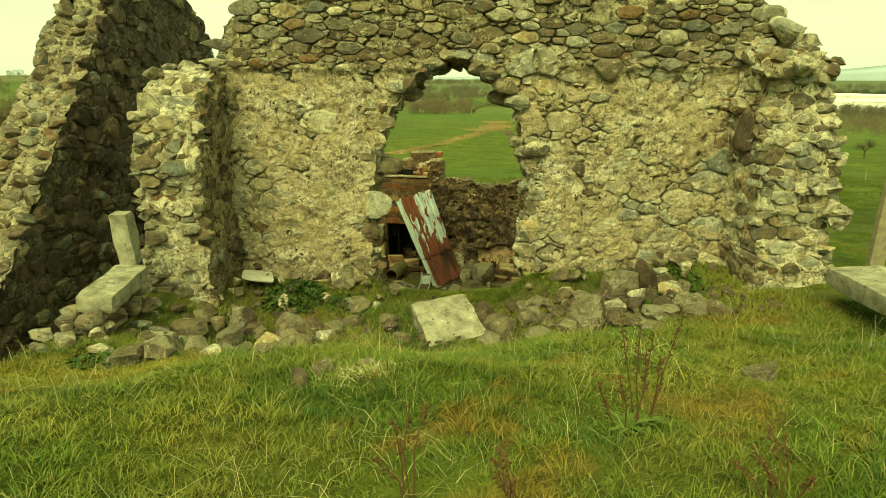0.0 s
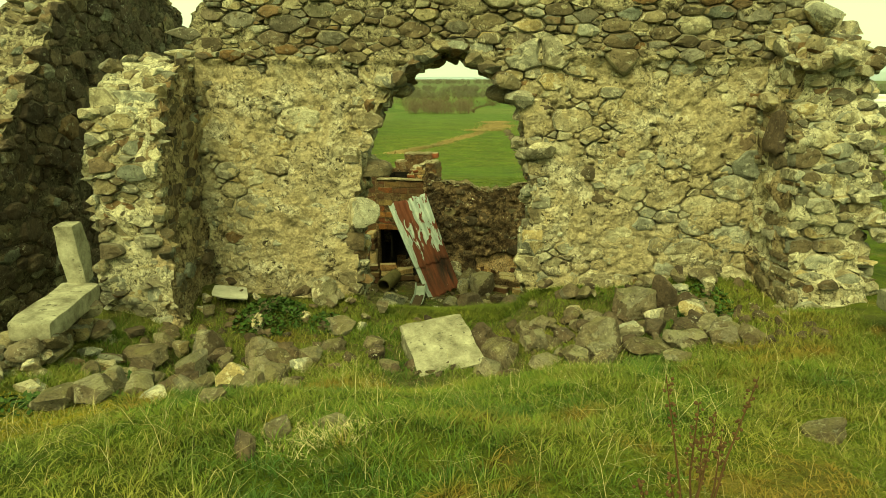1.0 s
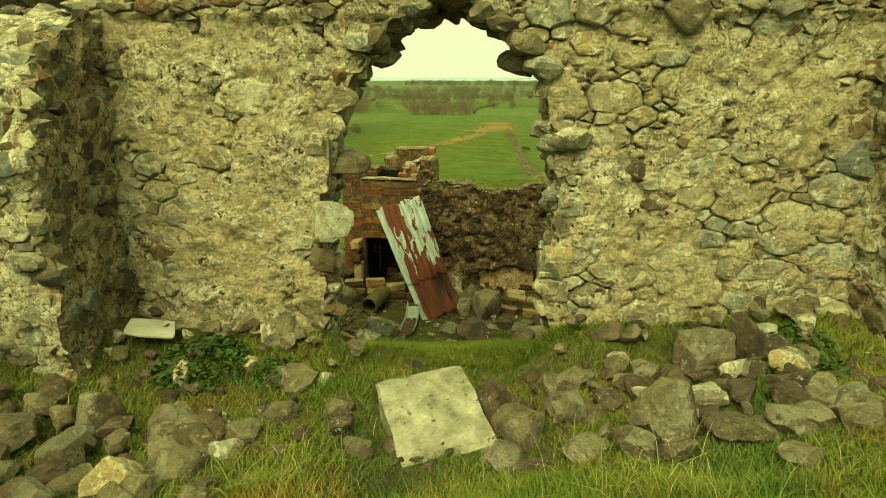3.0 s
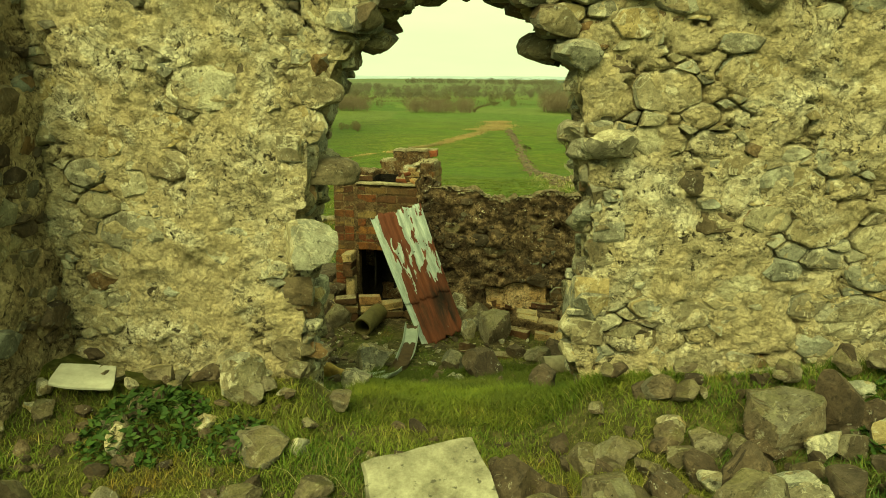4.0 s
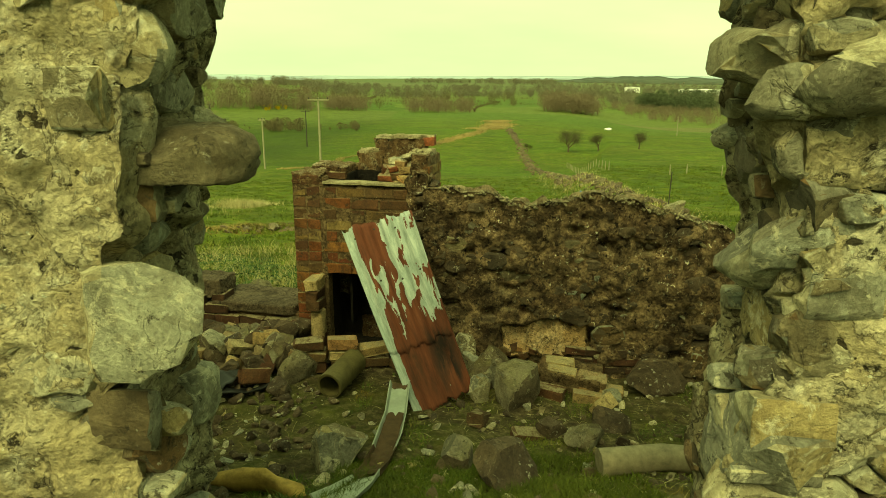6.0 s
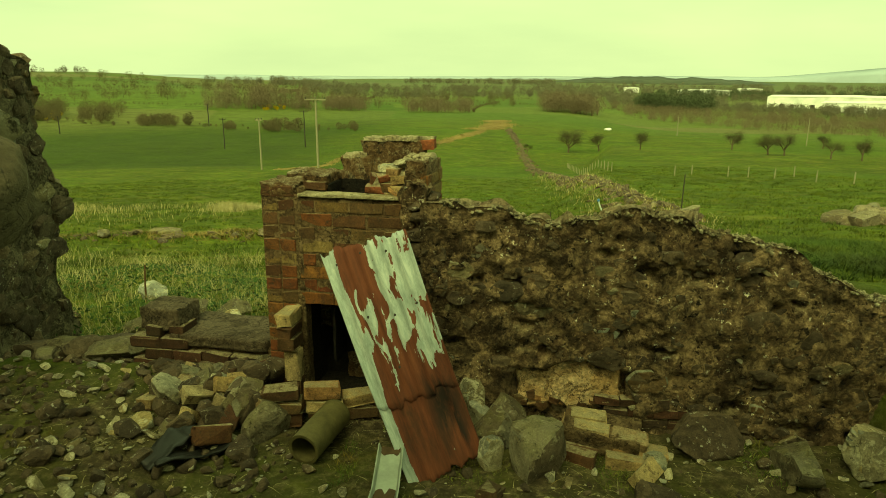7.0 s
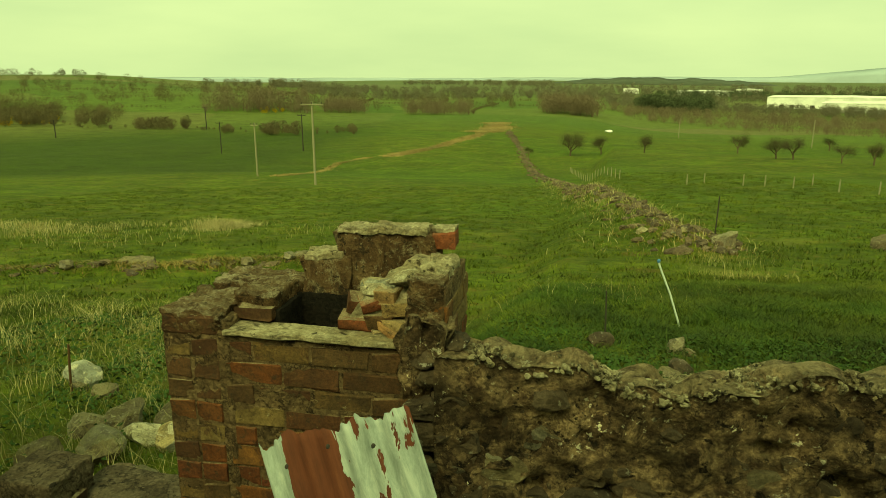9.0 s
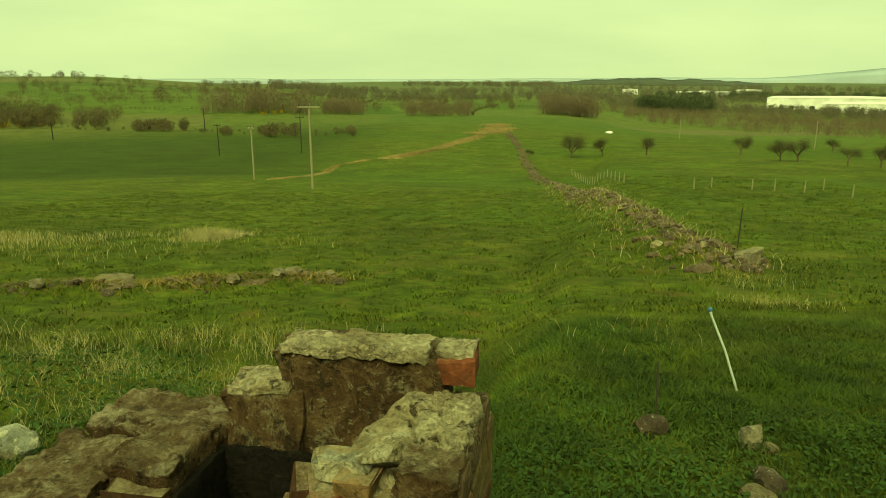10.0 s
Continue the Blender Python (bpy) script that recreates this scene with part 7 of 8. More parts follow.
tagged(blades("grass", p, sized(p, 0.03, 0.085), gr.uniform(0.002, 0.0042, len(p)), M_FIELD, 1.2, 5), label="long field grass behind the ruin", category="grass")
c = field(5200, -1.2, 5.2, 11.5, 17.5, 0.1, 1.6, behind)
o = gr.normal(0, 1, (len(c), 18, 2))
p = (c[:, None, :] + 0.05 * o).reshape(-1, 2)
tagged(blades("grass", p, 0.13 * gr.uniform(0.4, 1.0, len(p)), gr.uniform(0.002, 0.0045, len(p)), M_LUSH, 1.1, 52, None, o.reshape(-1, 2)), label="lush dark green grass on the bank", category="grass")
p = np.stack([gr.uniform(-24, 24, 9500), 18.5 + 46 * gr.uniform(0, 1, 9500) ** 1.5], -1)
p = np.repeat(p, 15, axis=0) + gr.normal(0, 0.11, (9500 * 15, 2))
tagged(blades("grass", p, sized(p, 0.05, 0.15), gr.uniform(0.006, 0.013, len(p)), M_FIELD, 1.0, 6), label="tufted pasture grass", category="grass")
p = field(15000, -8.5, -0.9, 12.5, 19.5, 0.7, 1.4, lambda x, y: (y > 13.2) | (x < -1.6))
tagged(blades("dead_grass", p, sized(p, 0.1, 0.36), gr.uniform(0.0015, 0.003, len(p)), M_STRAW, 0.8, 7), label="tall pale dead grass beside the ruin", category="dead grass")
wall_q = np.stack([np.interp(np.linspace(22.5, 70, 2600), [22, 25.5, 32, 44, 60, 88], [5.6, 5.6, 6.4, 7.9, 9.2, 10.9]) + gr.normal(0, 0.9, 2600), np.linspace(22.5, 70, 2600)], -1)
tagged(blades("dead_grass", wall_q, gr.uniform(0.1, 0.3, 2600), gr.uniform(0.004, 0.012, 2600), M_STRAW, 0.9, 40), label="dead grass along the field wall", category="dead grass")
for k, (cx, cy, rx, ry, n) in enumerate(((-7.9, 32.5, 0.8, 1.2, 2200), (-8.8, 33.6, 0.9, 0.9, 350), (-13.5, 31.0, 1.5, 1.5, 650), (-15.6, 32.6, 1.6, 1.3, 700), (-17.8, 30.8, 1.6, 1.5, 700), (-20.2, 32.4, 1.8, 1.4, 650), (-11, 32.0, 1.2, 1.4, 260), (-4.5, 31, 1.2, 1.4, 120), (-10, 28.5, 2.5, 1.2, 160), (4.6, 19.0, 0.6, 0.5, 260), (1.6, 16.5, 1.6, 0.8, 120), (5.4, 21.5, 0.8, 1.0, 300))):
    q = np.stack([gr.normal(cx, rx * 0.75, n), gr.normal(cy, ry * 0.75, n)], -1)
    tall = np.exp(-((q[:, 0] - cx) / rx) ** 2 - ((q[:, 1] - cy) / ry) ** 2)
    tagged(blades("dead_grass", q, gr.uniform(0.10, 0.2, n) + (0.28 if k < 9 else 0.12) * tall * gr.uniform(0.3, 1, n), gr.uniform(0.003, 0.009, n) * (1 if k < 9 else 0.35), M_STRAW, 0.7, 20 + k), label="clump of tall bleached dead grass", category="dead grass")


q = np.stack([gr.normal(-0.44, 0.13, 700), gr.normal(3.52, 0.12, 700)], -1)
tagged(blades("dead_grass", q, gr.uniform(0.02, 0.07, 700), gr.uniform(0.0012, 0.003, 700), M_STRAW, 1.6, 61), label="matted straw beside a half-buried stone", category="dead grass")


def leafy(name, cx, cy, r, h, n, seed, label, small=1.0):
    """A low mound of nettle leaves."""
    q = random.Random(seed)
    verts, faces = [], []
    for _ in range(n):
        a, d = q.uniform(0, 6.283), r * math.sqrt(q.random())
        x, y = cx + d * math.cos(a), cy + d * math.sin(a)
        z = on_ground(x, y) + h * (1 - (d / r) ** 2) * q.uniform(0.3, 1) + 0.02
        s = q.uniform(0.011, 0.022) * small
        m = pose(x, y, z, q.uniform(-50, 50), q.uniform(-50, 50), q.uniform(0, 360))
        b = len(verts)
        for px, py, pz in ((0, -1.3, 0), (-0.6, -0.4, 0.15), (0, -0.3, 0), (0.6, -0.4, 0.15), (-0.5, 0.5, 0.1), (0, 0.5, 0), (0.5, 0.5, 0.1), (0, 1.5, -0.2)):
            verts.append(m @ Vector((px * s, py * s, pz * s)))
        faces += [(b, b + 2, b + 1), (b, b + 3, b + 2), (b + 1, b + 2, b + 5, b + 4), (b + 2, b + 3, b + 6, b + 5), (b + 4, b + 5, b + 7), (b + 5, b + 6, b + 7)]
    return thing(name, mesh_of(name, verts, faces, M_LEAF, True), None, label=label, category="weeds", kind="stuff")


leafy("nettles", -1.45, 6.7, 0.32, 0.16, 800, 1, "dark green nettles at the wall's foot")
leafy("nettles", -0.95, 6.6, 0.18, 0.1, 150, 2, "dark green nettles between the stones")
leafy("nettles", -1.95, 5.0, 0.25, 0.12, 250, 3, "low green weeds among the stones")
leafy("nettles", 2.1, 6.35, 0.3, 0.1, 420, 4, "low green weeds at the wall's foot")
leafy("nettles", 0.75, 12.5, 0.8, 0.06, 2600, 5, "low green nettles on the bank", 0.7)
leafy("nettles", 1.7, 12.9, 1.0, 0.05, 2600, 15, "low green nettles on the bank", 0.65)
leafy("nettles", 2.6, 12.7, 0.9, 0.05, 1800, 16, "low green nettles on the bank", 0.65)
leafy("nettles", 0.5, 13.6, 0.8, 0.05, 1500, 17, "low green nettles on the bank", 0.65)
leafy("nettles", -2.2, 4.5, 0.2, 0.1, 150, 6, "low green weeds in the turf")
leafy("nettles", -3.5, 13.2, 1.5, 0.2, 900, 7, "green weeds behind the ruin")
leafy("nettles", -2.4, 15.5, 1.7, 0.14, 2600, 8, "green weeds behind the ruin", 1.3)
leafy("nettles", -4.6, 17.0, 1.8, 0.14, 2200, 9, "green weeds behind the ruin", 1.4)


def dock(x, y, h, seed, leafy_foot=True):
    q = random.Random(seed)
    ob = empty("dock_plant", pose(x, y, on_ground(x, y)), label="withered red-brown dock stem standing in the grass", category="weed")
    for s in range(q.choice((4, 5, 6))):
        a = q.uniform(0, 6.28)
        top = Vector((q.uniform(0.04, 0.16) * math.cos(a), 0.1 * math.sin(a), h * q.uniform(0.5, 1)))
        pts = [Vector((0.02 * math.cos(a), 0.02 * math.sin(a), -0.03)), top * 0.5 + Vector((q.uniform(-0.03, 0.03), 0, 0)), top]
        stalk = part("stem", tube("stem", pts, [0.0036, 0.003, 0.0012], M_STEM, 6), None, ob)
        bm = bmesh.new()
        for _ in range(26):
            f = q.uniform(0.55, 1.0)
            c = pts[1].lerp(top, (f - 0.5) * 2) + Vector((q.uniform(-1, 1), q.uniform(-1, 1), q.uniform(-1, 1))) * 0.014
            bmesh.ops.create_icosphere(bm, subdivisions=1, radius=q.uniform(0.003, 0.006), matrix=Matrix.Translation(c))
        tagged(part("seed_head", bm, M_STEM, stalk, "dry rust-brown seed head"), kind="stuff")
    if not leafy_foot:
        return ob
    bm = bmesh.new()
    for _ in range(24):
        a, l = q.uniform(0, 6.28), q.uniform(0.05, 0.11)
        m = pose(0, 0, 0.01, 0, 0, math.degrees(a)) @ pose(0, 0, 0, q.uniform(20, 60), 0, 0)
        vs = [bm.verts.new(m @ Vector(v)) for v in ((-0.005, 0, 0), (0.005, 0, 0), (-0.017, l * 0.5, 0.012), (0.017, l * 0.5, 0.012), (0, l, -0.02))]
        bm.faces.new((vs[0], vs[1], vs[3], vs[2]))
        bm.faces.new((vs[2], vs[3], vs[4]))
    tagged(part("leaves", bm, M_DOCK, ob, "broad green leaves"), kind="stuff")
    return ob


dock(0.67, 2.75, 0.42, 1)
dock(0.74, 2.8, 0.5, 2)
dock(-0.12, 2.35, 0.35, 3, False)
dock(0.22, 2.2, 0.28, 4, False)
dock(1.02, 2.3, 0.25, 5, False)

# ---- the field wall, posts and sticks behind the ruin ----
dry = empty("dry_stone_wall", None, label="collapsed dry-stone wall running down the field, grown over", category="wall")
q = random.Random(81)
LINE = [(5.6, 22.6), (5.6, 25.5), (6.4, 32), (7.9, 44), (9.2, 60), (10.9, 88), (14.4, 132), (18.5, 205)]
ly = [b for a, b in LINE]
lx = [a for a, b in LINE]
far_bits = []
for i in range(1700):
    f = q.random() ** 1.5
    y = 22.4 + f * 170
    x = float(np.interp(y, ly, lx)) + q.gauss(0, 0.40)
    s = q.uniform(0.06, 0.17) * (1 + 0.006 * (y - 22)) * (1.5 if q.random() < 0.1 else 1)
    z = on_ground(x, y) + q.uniform(-0.10, 0.04)
    m = pose(x, y, z, q.uniform(-20, 20), q.uniform(-20, 20), q.uniform(0, 360)) @ Matrix.Diagonal((s * 1.2, s, s * 0.7, 1))
    if i < 260 and y < 60:
        ob = new("stone", q.choice(SET_DARK if q.random() < 0.6 else SET_STONE))
        ob.parent = dry
        ob.matrix_basis = m
    else:
        far_bits.append(m)
joined_rocks("far_stones", far_bits, M_DARK, dry)
thing("boulder", SET_ROCK[2], pose(6.0, 22.9, on_ground(6.0, 22.9) + 0.08, 0, 0, 20) @ Matrix.Diagonal((0.4, 0.3, 0.26, 1)), label="grey boulder at the field wall's end", category="stone")
thing("boulder", SET_ROCK[1], pose(-7.3, 24.0, on_ground(-7.3, 24.0) + 0.05, 0, 0, 20) @ Matrix.Diagonal((0.6, 0.35, 0.24, 1)), label="grey flat boulder on the old bank", category="stone")
for x, y, a in ((-3.7, 24.3, 0.14), (-3.5, 24.7, 0.19), (-2.7, 24.9, 0.13), (-4.6, 23.9, 0.15), (-8.4, 23.2, 0.15), (-5.3, 23.8, 0.1)):
    rock(x, y, (a * 1.2, a, a * 0.7), SET_ROCK, int(a * 50), a * 400, 5, "grey stone on the old bank")
bank = []
for i in range(300):
    x = q.uniform(-16, -2.2)
    y = 23.6 + 0.2 * (x + 8) + q.gauss(0, 0.35)
    s = q.uniform(0.05, 0.18)
    bank.append(pose(x, y, on_ground(x, y) + q.uniform(-0.1, 0.0), q.uniform(-20, 20), q.uniform(-20, 20), q.uniform(0, 360)) @ Matrix.Diagonal((s * 1.4, s, s * 0.6, 1)))
tagged(joined_rocks("stone_bank", bank, M_DARK), label="low line of half-buried stones of an old bank", category="stones")


def post(x, y, h, r, mat, name="fence_post", label="weathered wooden fence post in the field", lean=(0, 0), group="field fence"):
    z = on_ground(x, y)
    return thing(name, tube(name, [(x, y, z - 0.1), (x + lean[0] * 0.5, y + lean[1] * 0.5, z + h * 0.5), (x + lean[0], y + lean[1], z + h)], [r, r, r * 0.85], mat, 7), None, label=label, category="post", group=group)


for i, (x, y) in enumerate(((14.15, 48.0), (15.7, 49.4), (16.9, 46.8), (17.6, 45.7), (18.4, 44.2), (20.65, 46.5), (19.3, 41.6), (20.9, 41), (22.5, 40), (24, 39))):
    post(x, y, 0.62, 0.035, M_POLE)
for i in range(22):
    f = i / 21
    post(16.8 - 5.0 * f, 98 - 44 * f, 0.65, 0.035, M_POLE)
post(6.05, 23.6, 0.95, 0.016, M_DARKPOLE, "fence_stake", "thin dark iron stake beside the field wall", (0.02, 0))
stick = thing("marker_stick", tube("marker_stick", [(2.02, 14.3, on_ground(2.02, 14.3) - 0.05), (1.93, 14.42, on_ground(2, 14.3) + 0.28), (1.86, 14.55, on_ground(2, 14.3) + 0.5), (1.85, 14.56, on_ground(2, 14.3) + 0.54)], [0.009, 0.009, 0.009, 0.011], M_BLUETAPE, 7), None,
      label="pale thin plastic stick leaning in the grass", category="stick")
bm = bmesh.new()
bmesh.ops.create_icosphere(bm, subdivisions=2, radius=0.016, matrix=Matrix.Translation((1.85, 14.56, on_ground(2, 14.3) + 0.545)) @ Matrix.Diagonal((1, 1, 1.3, 1)))
part("cap", bm, M_BLUECAP, stick, "blue plastic cap", True)
post(1.12, 13.4, 0.42, 0.006, M_DARKPOLE, "dead_stalk", "dark dead stalk standing in the grass", (-0.01, 0.02), "dead stalks")
post(0.05, 12.6, 0.3, 0.007, M_STEM, "dead_stalk", "dark dead stalk standing in the grass", (-0.02, 0.02), "dead stalks")
post(-3.6, 14.6, 0.5, 0.012, M_STEM, "dead_stalk", "dark dead stalk standing in the grass", (0.03, 0.02), "dead stalks")
for i, (x, y, a) in enumerate(((1.06, 13.3, 0.075), (1.57, 13.2, 0.075), (1.40, 12.62, 0.09), (1.28, 12.5, 0.06), (-4.0, 13.6, 0.1), (1.62, 13.05, 0.04))):
    rock(x, y, (a * 1.2, a, a * 0.9), SET_ROCK if i % 2 else SET_DARKROCK, i + 3, i * 40, 5, "stone lying in the grass of the bank")


# ---- the worn track down the field ----
M_TRACK = plain("dead_bracken", (0.27, 0.20, 0.095), 0.95, 0.6, 0.8)


M_LITTER = blade_material("brown_litter", [(0.16, 0.10, 0.035), (0.26, 0.20, 0.09), (0.10, 0.10, 0.025), (0.20, 0.13, 0.05)], 0.0)


def worn(name, line, width, n, seed, label, size):
    """A ragged band of trampled dead growth along a line."""
    g = np.random.RandomState(seed)
    pts = np.array(line, float)
    f = g.uniform(0, len(pts) - 1, n)
    i = np.minimum(f.astype(int), len(pts) - 2)
    c = pts[i] + (pts[i + 1] - pts[i]) * (f - i)[:, None]
    c = c + g.normal(0, 1, (n, 2)) * np.array([width, width])
    thin = 1.0 if size > 0.2 else 0.22
    return tagged(blades(name, c, g.uniform(0.3, 1.0, n) * size, g.uniform(0.15, 0.45, n) * size * thin, M_TRACK if size > 0.2 else M_LITTER, 1.3, seed), label=label, category="track")


worn("dead_growth", [(-18, 81), (-16.5, 95), (-15.7, 113), (-12, 120)], 0.4, 1500, 3, "worn strip of brown earth and dead grass", 0.22)
worn("dead_growth", [(-9, 122), (-4, 136), (0, 144), (5, 160), (9.6, 181), (15, 215), (20, 250)], 0.8, 7000, 5, "brown worn track across the pasture", 0.32)
worn("dead_growth", [(11, 190), (14, 203), (17, 220), (19, 245), (20, 265)], 2.2, 7000, 8, "patch of dead brown growth beside the track", 0.4)
worn("dead_growth", [(-13, 22.6), (-8, 23.7), (-5, 24.2), (-2.5, 24.7)], 0.36, 5200, 9, "brown dead growth on the old bank", 0.17)
worn("dead_growth", [(5.6, 22.8), (5.7, 26), (6.4, 32), (7.9, 44), (9.2, 60), (10.9, 88), (14.0, 128)], 0.6, 6500, 10, "brown dead growth on the field wall", 0.15)
post(3.95, 6.5, 1.25, 0.075, M_WOOD, "gate_post", "weathered upright timber post beside the ruin", (0.1, 0.02), "gate posts")


# ---- poles with wires ----
def pole(x, y, h, r, mat, arm, label):
    z = on_ground(x, y)
    ob = empty("utility_pole", pose(x, y, z), label=label, category="pole", group="utility poles")
    part("shaft", tube("shaft", [(0, 0, -0.3), (0, 0, h * 0.5), (0, 0, h)], [r, r * 0.9, r * 0.75], mat, 9), None, ob)
    if arm:
        bm = bmesh.new()
        bmesh.ops.create_cube(bm, size=1.0, matrix=Matrix.Translation((0, -r, h - 0.25)) @ Matrix.Diagonal((arm, 0.1, 0.12, 1)))
        bmesh.ops.bevel(bm, geom=bm.edges[:], offset=0.01, segments=1, affect="EDGES")
        bar = part("crossarm", bm, mat, ob)
        for s in (-0.45, 0.0, 0.45):
            bm = bmesh.new()
            bmesh.ops.create_cone(bm, cap_ends=True, segments=8, radius1=0.05, radius2=0.03, depth=0.16, matrix=Matrix.Translation((s * arm, -r, h - 0.11)))
            part("insulator", bm, M_DARKPOLE, bar)
    return ob


pole(-11.2, 68.2, 7.2, 0.11, M_POLE, 1.9, "pale wooden utility pole with a crossarm")
pole(-19.6, 80.6, 5.6, 0.10, M_POLE, 0.7, "pale wooden utility pole with a short arm")
pole(-42.3, 140, 6.0, 0.11, M_DARKPOLE, 1.4, "dark tarred utility pole")
pole(-26.7, 140.3, 7.0, 0.12, M_DARKPOLE, 1.6, "dark tarred utility pole")
pole(-109.5, 204, 5.0, 0.16, M_DARKPOLE, 1.2, "dark tarred utility pole")
pole(-79.5, 242, 7.5, 0.18, M_DARKPOLE, 1.4, "dark tarred utility pole")
pole(72.3, 219, 6.0, 0.14, M_POLE, 1.2, "pale wooden utility pole")
pole(67, 133, 5.0, 0.1, M_POLE, 0, "pale thin wooden pole")


# ---- trees ----
def tree_mesh(seed, h, spread_, twigs):
    """Trunk and limbs as tapered tubes; the crown of thin budding twigs and small leaves."""
    q = random.Random(seed)
    lv, lf, tv, tf = [], [], [], []

    def limb(p, d, length, r, depth):
        e = p + d * length
        side = d.orthogonal().normalized()
        other = d.cross(side)
        b = len(lv)
        for c, rr in ((p, r), (e, r * 0.6)):
            for k in range(5):
                a = k * 2 * math.pi / 5
                lv.append(c + (side * math.cos(a) + other * math.sin(a)) * rr)
        for k in range(5):
            lf.append((b + k, b + (k + 1) % 5, b + 5 + (k + 1) % 5, b + 5 + k))
        if depth == 0:
            for _ in range(twigs):
                c = e + Vector((q.gauss(0, 1), q.gauss(0, 1), q.gauss(0, 0.8))) * length * 0.7
                w = Vector((q.gauss(0, 1), q.gauss(0, 1), q.gauss(0, 1))).normalized() * q.uniform(0.010, 0.028) * h
                u = w.orthogonal().normalized() * w.length * q.uniform(0.07, 0.17)
                k = len(tv)
                tv.extend((c - w, c + u, c + w, c - u))
                tf.append((k, k + 1, k + 2, k + 3))
            return
        for _ in range(q.choice((3, 3, 4))):
            nd = (d + Vector((q.gauss(0, 1), q.gauss(0, 1), q.gauss(0.15, 0.5))) * spread_).normalized()
            limb(p + d * length * q.uniform(0.55, 1.0), nd, length * q.uniform(0.55, 0.8), r * 0.55, depth - 1)

    limb(Vector((0, 0, -0.1)), Vector((q.uniform(-0.08, 0.08), q.uniform(-0.08, 0.08), 1)).normalized(), h * 0.36, h * 0.035, 3)
    return mesh_of("trunk", lv, lf, M_BARK), mesh_of("crown", tv, tf, M_CROWN)


TREES = [tree_mesh(200 + i, 1.0, 0.75, 130) for i in range(4)]


def tree(x, y, h, k, label, group="field trees"):
    ob = empty("tree", pose(x, y, on_ground(x, y), 0, 0, (x * 37) % 360) @ Matrix.Scale(h * 1.2, 4), label=label, category="tree", group=group)
    part("trunk", TREES[k % 4][0], None, ob)
    part("crown", TREES[k % 4][1], None, ob)
    return ob


for i, (x, y, h) in enumerate(((22.1, 127, 4.6), (27.6, 127.4, 3.6), (27.3, 101.3, 2.8), (41.1, 103.9, 3.0), (37.7, 85.8, 2.8), (38.7, 84, 3.0), (40.3, 77.5, 2.2), (42, 75, 2.4), (63.7, 121.4, 2.6), (49, 80, 2.6), (29, 40, 2.5))):
    tree(x, y, h, i, "small bare round-headed hawthorn tree in the pasture")
tree(14.7, 125.4, 1.9, 1, "dark low bush by the field wall", "field wall bushes")


def woods(name, spots, mat, label, seed, per=240, fat=1.0):
    """Far trees past counting: trunks and ragged crowns of small clumps, in one mesh."""
    q = np.random.RandomState(seed)
    V, F, base = [], [], 0
    for x, y, h in spots:
        z = float(surface(x, y))
        n = int(1.7 * per)
        c = q.normal(0, 1, (n, 3))
        c = c / np.linalg.norm(c, axis=1)[:, None] * q.uniform(0.3, 1.0, (n, 1)) ** 0.6
        c = c * np.array([0.42, 0.42, 0.45]) * h + np.array([x, y, z + 0.50 * h])
        a = q.normal(0, 1, (n, 3))
        a = a / np.linalg.norm(a, axis=1)[:, None] * h * fat * q.uniform(0.02, 0.05, (n, 1))
        b = np.cross(a, q.normal(0, 1, (n, 3)))
        b = b / np.linalg.norm(b, axis=1)[:, None] * h * fat * q.uniform(0.004, 0.011, (n, 1))
        V.append(np.stack([c - a, c + b, c + a, c - b], 1).reshape(-1, 3))
        F.append(np.arange(n * 4).reshape(n, 4) + base)
        base += n * 4
        w = 0.014 * h
        t = np.array([[x - w, y, z - 0.2], [x + w, y, z - 0.2], [x + w * 0.5, y, z + 0.6 * h], [x - w * 0.5, y, z + 0.6 * h], [x, y - w, z - 0.2], [x, y + w, z - 0.2], [x, y + w * 0.5, z + 0.6 * h], [x, y - w * 0.5, z + 0.6 * h]])
        V.append(t)
        F.append(np.array([[0, 1, 2, 3], [4, 5, 6, 7]]) + base)
        base += 8
    return thing(name, mesh_np(name, np.concatenate(V), np.concatenate(F), mat), None, label=label, category="trees", kind="stuff")


wr = np.random.RandomState(9)


def polar(d, b):
    return d * math.sin(radians(b)), d * math.cos(radians(b))


def belt(n, b0, b1, d0, d1, h0, h1, gap=0.0):
    out = []
    for _ in range(n):
        f = wr.uniform()
        if gap and math.sin(f * 31) < gap - 1:
            continue
        b = b0 + (b1 - b0) * f
        d = (d0 + (d1 - d0) * f) * wr.uniform(0.96, 1.05)
        out.append((*polar(d, b), wr.uniform(h0, h1)))
    return out


woods("wood", belt(64, -18.3, -10.3, 360, 360, 5, 14) + belt(60, -18.5, -10, 352, 352, 2, 5) + belt(60, -9.5, -6, 370, 380, 5, 10), M_TWIG, "bare brown wood on the far hillside", 1, 260)
woods("wood", belt(70, -2.8, 2.2, 390, 380, 5, 10) + belt(90, 8.0, 12.4, 420, 430, 8, 14), M_TWIG, "bare brown trees along a far field", 2)
woods("hedge", belt(60, -33, -28, 330, 330, 5, 9) + belt(30, -27, -24, 320, 320, 4, 7) + belt(34, -34, -20, 420, 430, 5, 10), M_HEDGE, "brown hedgerow trees on the hillside", 3, 260)
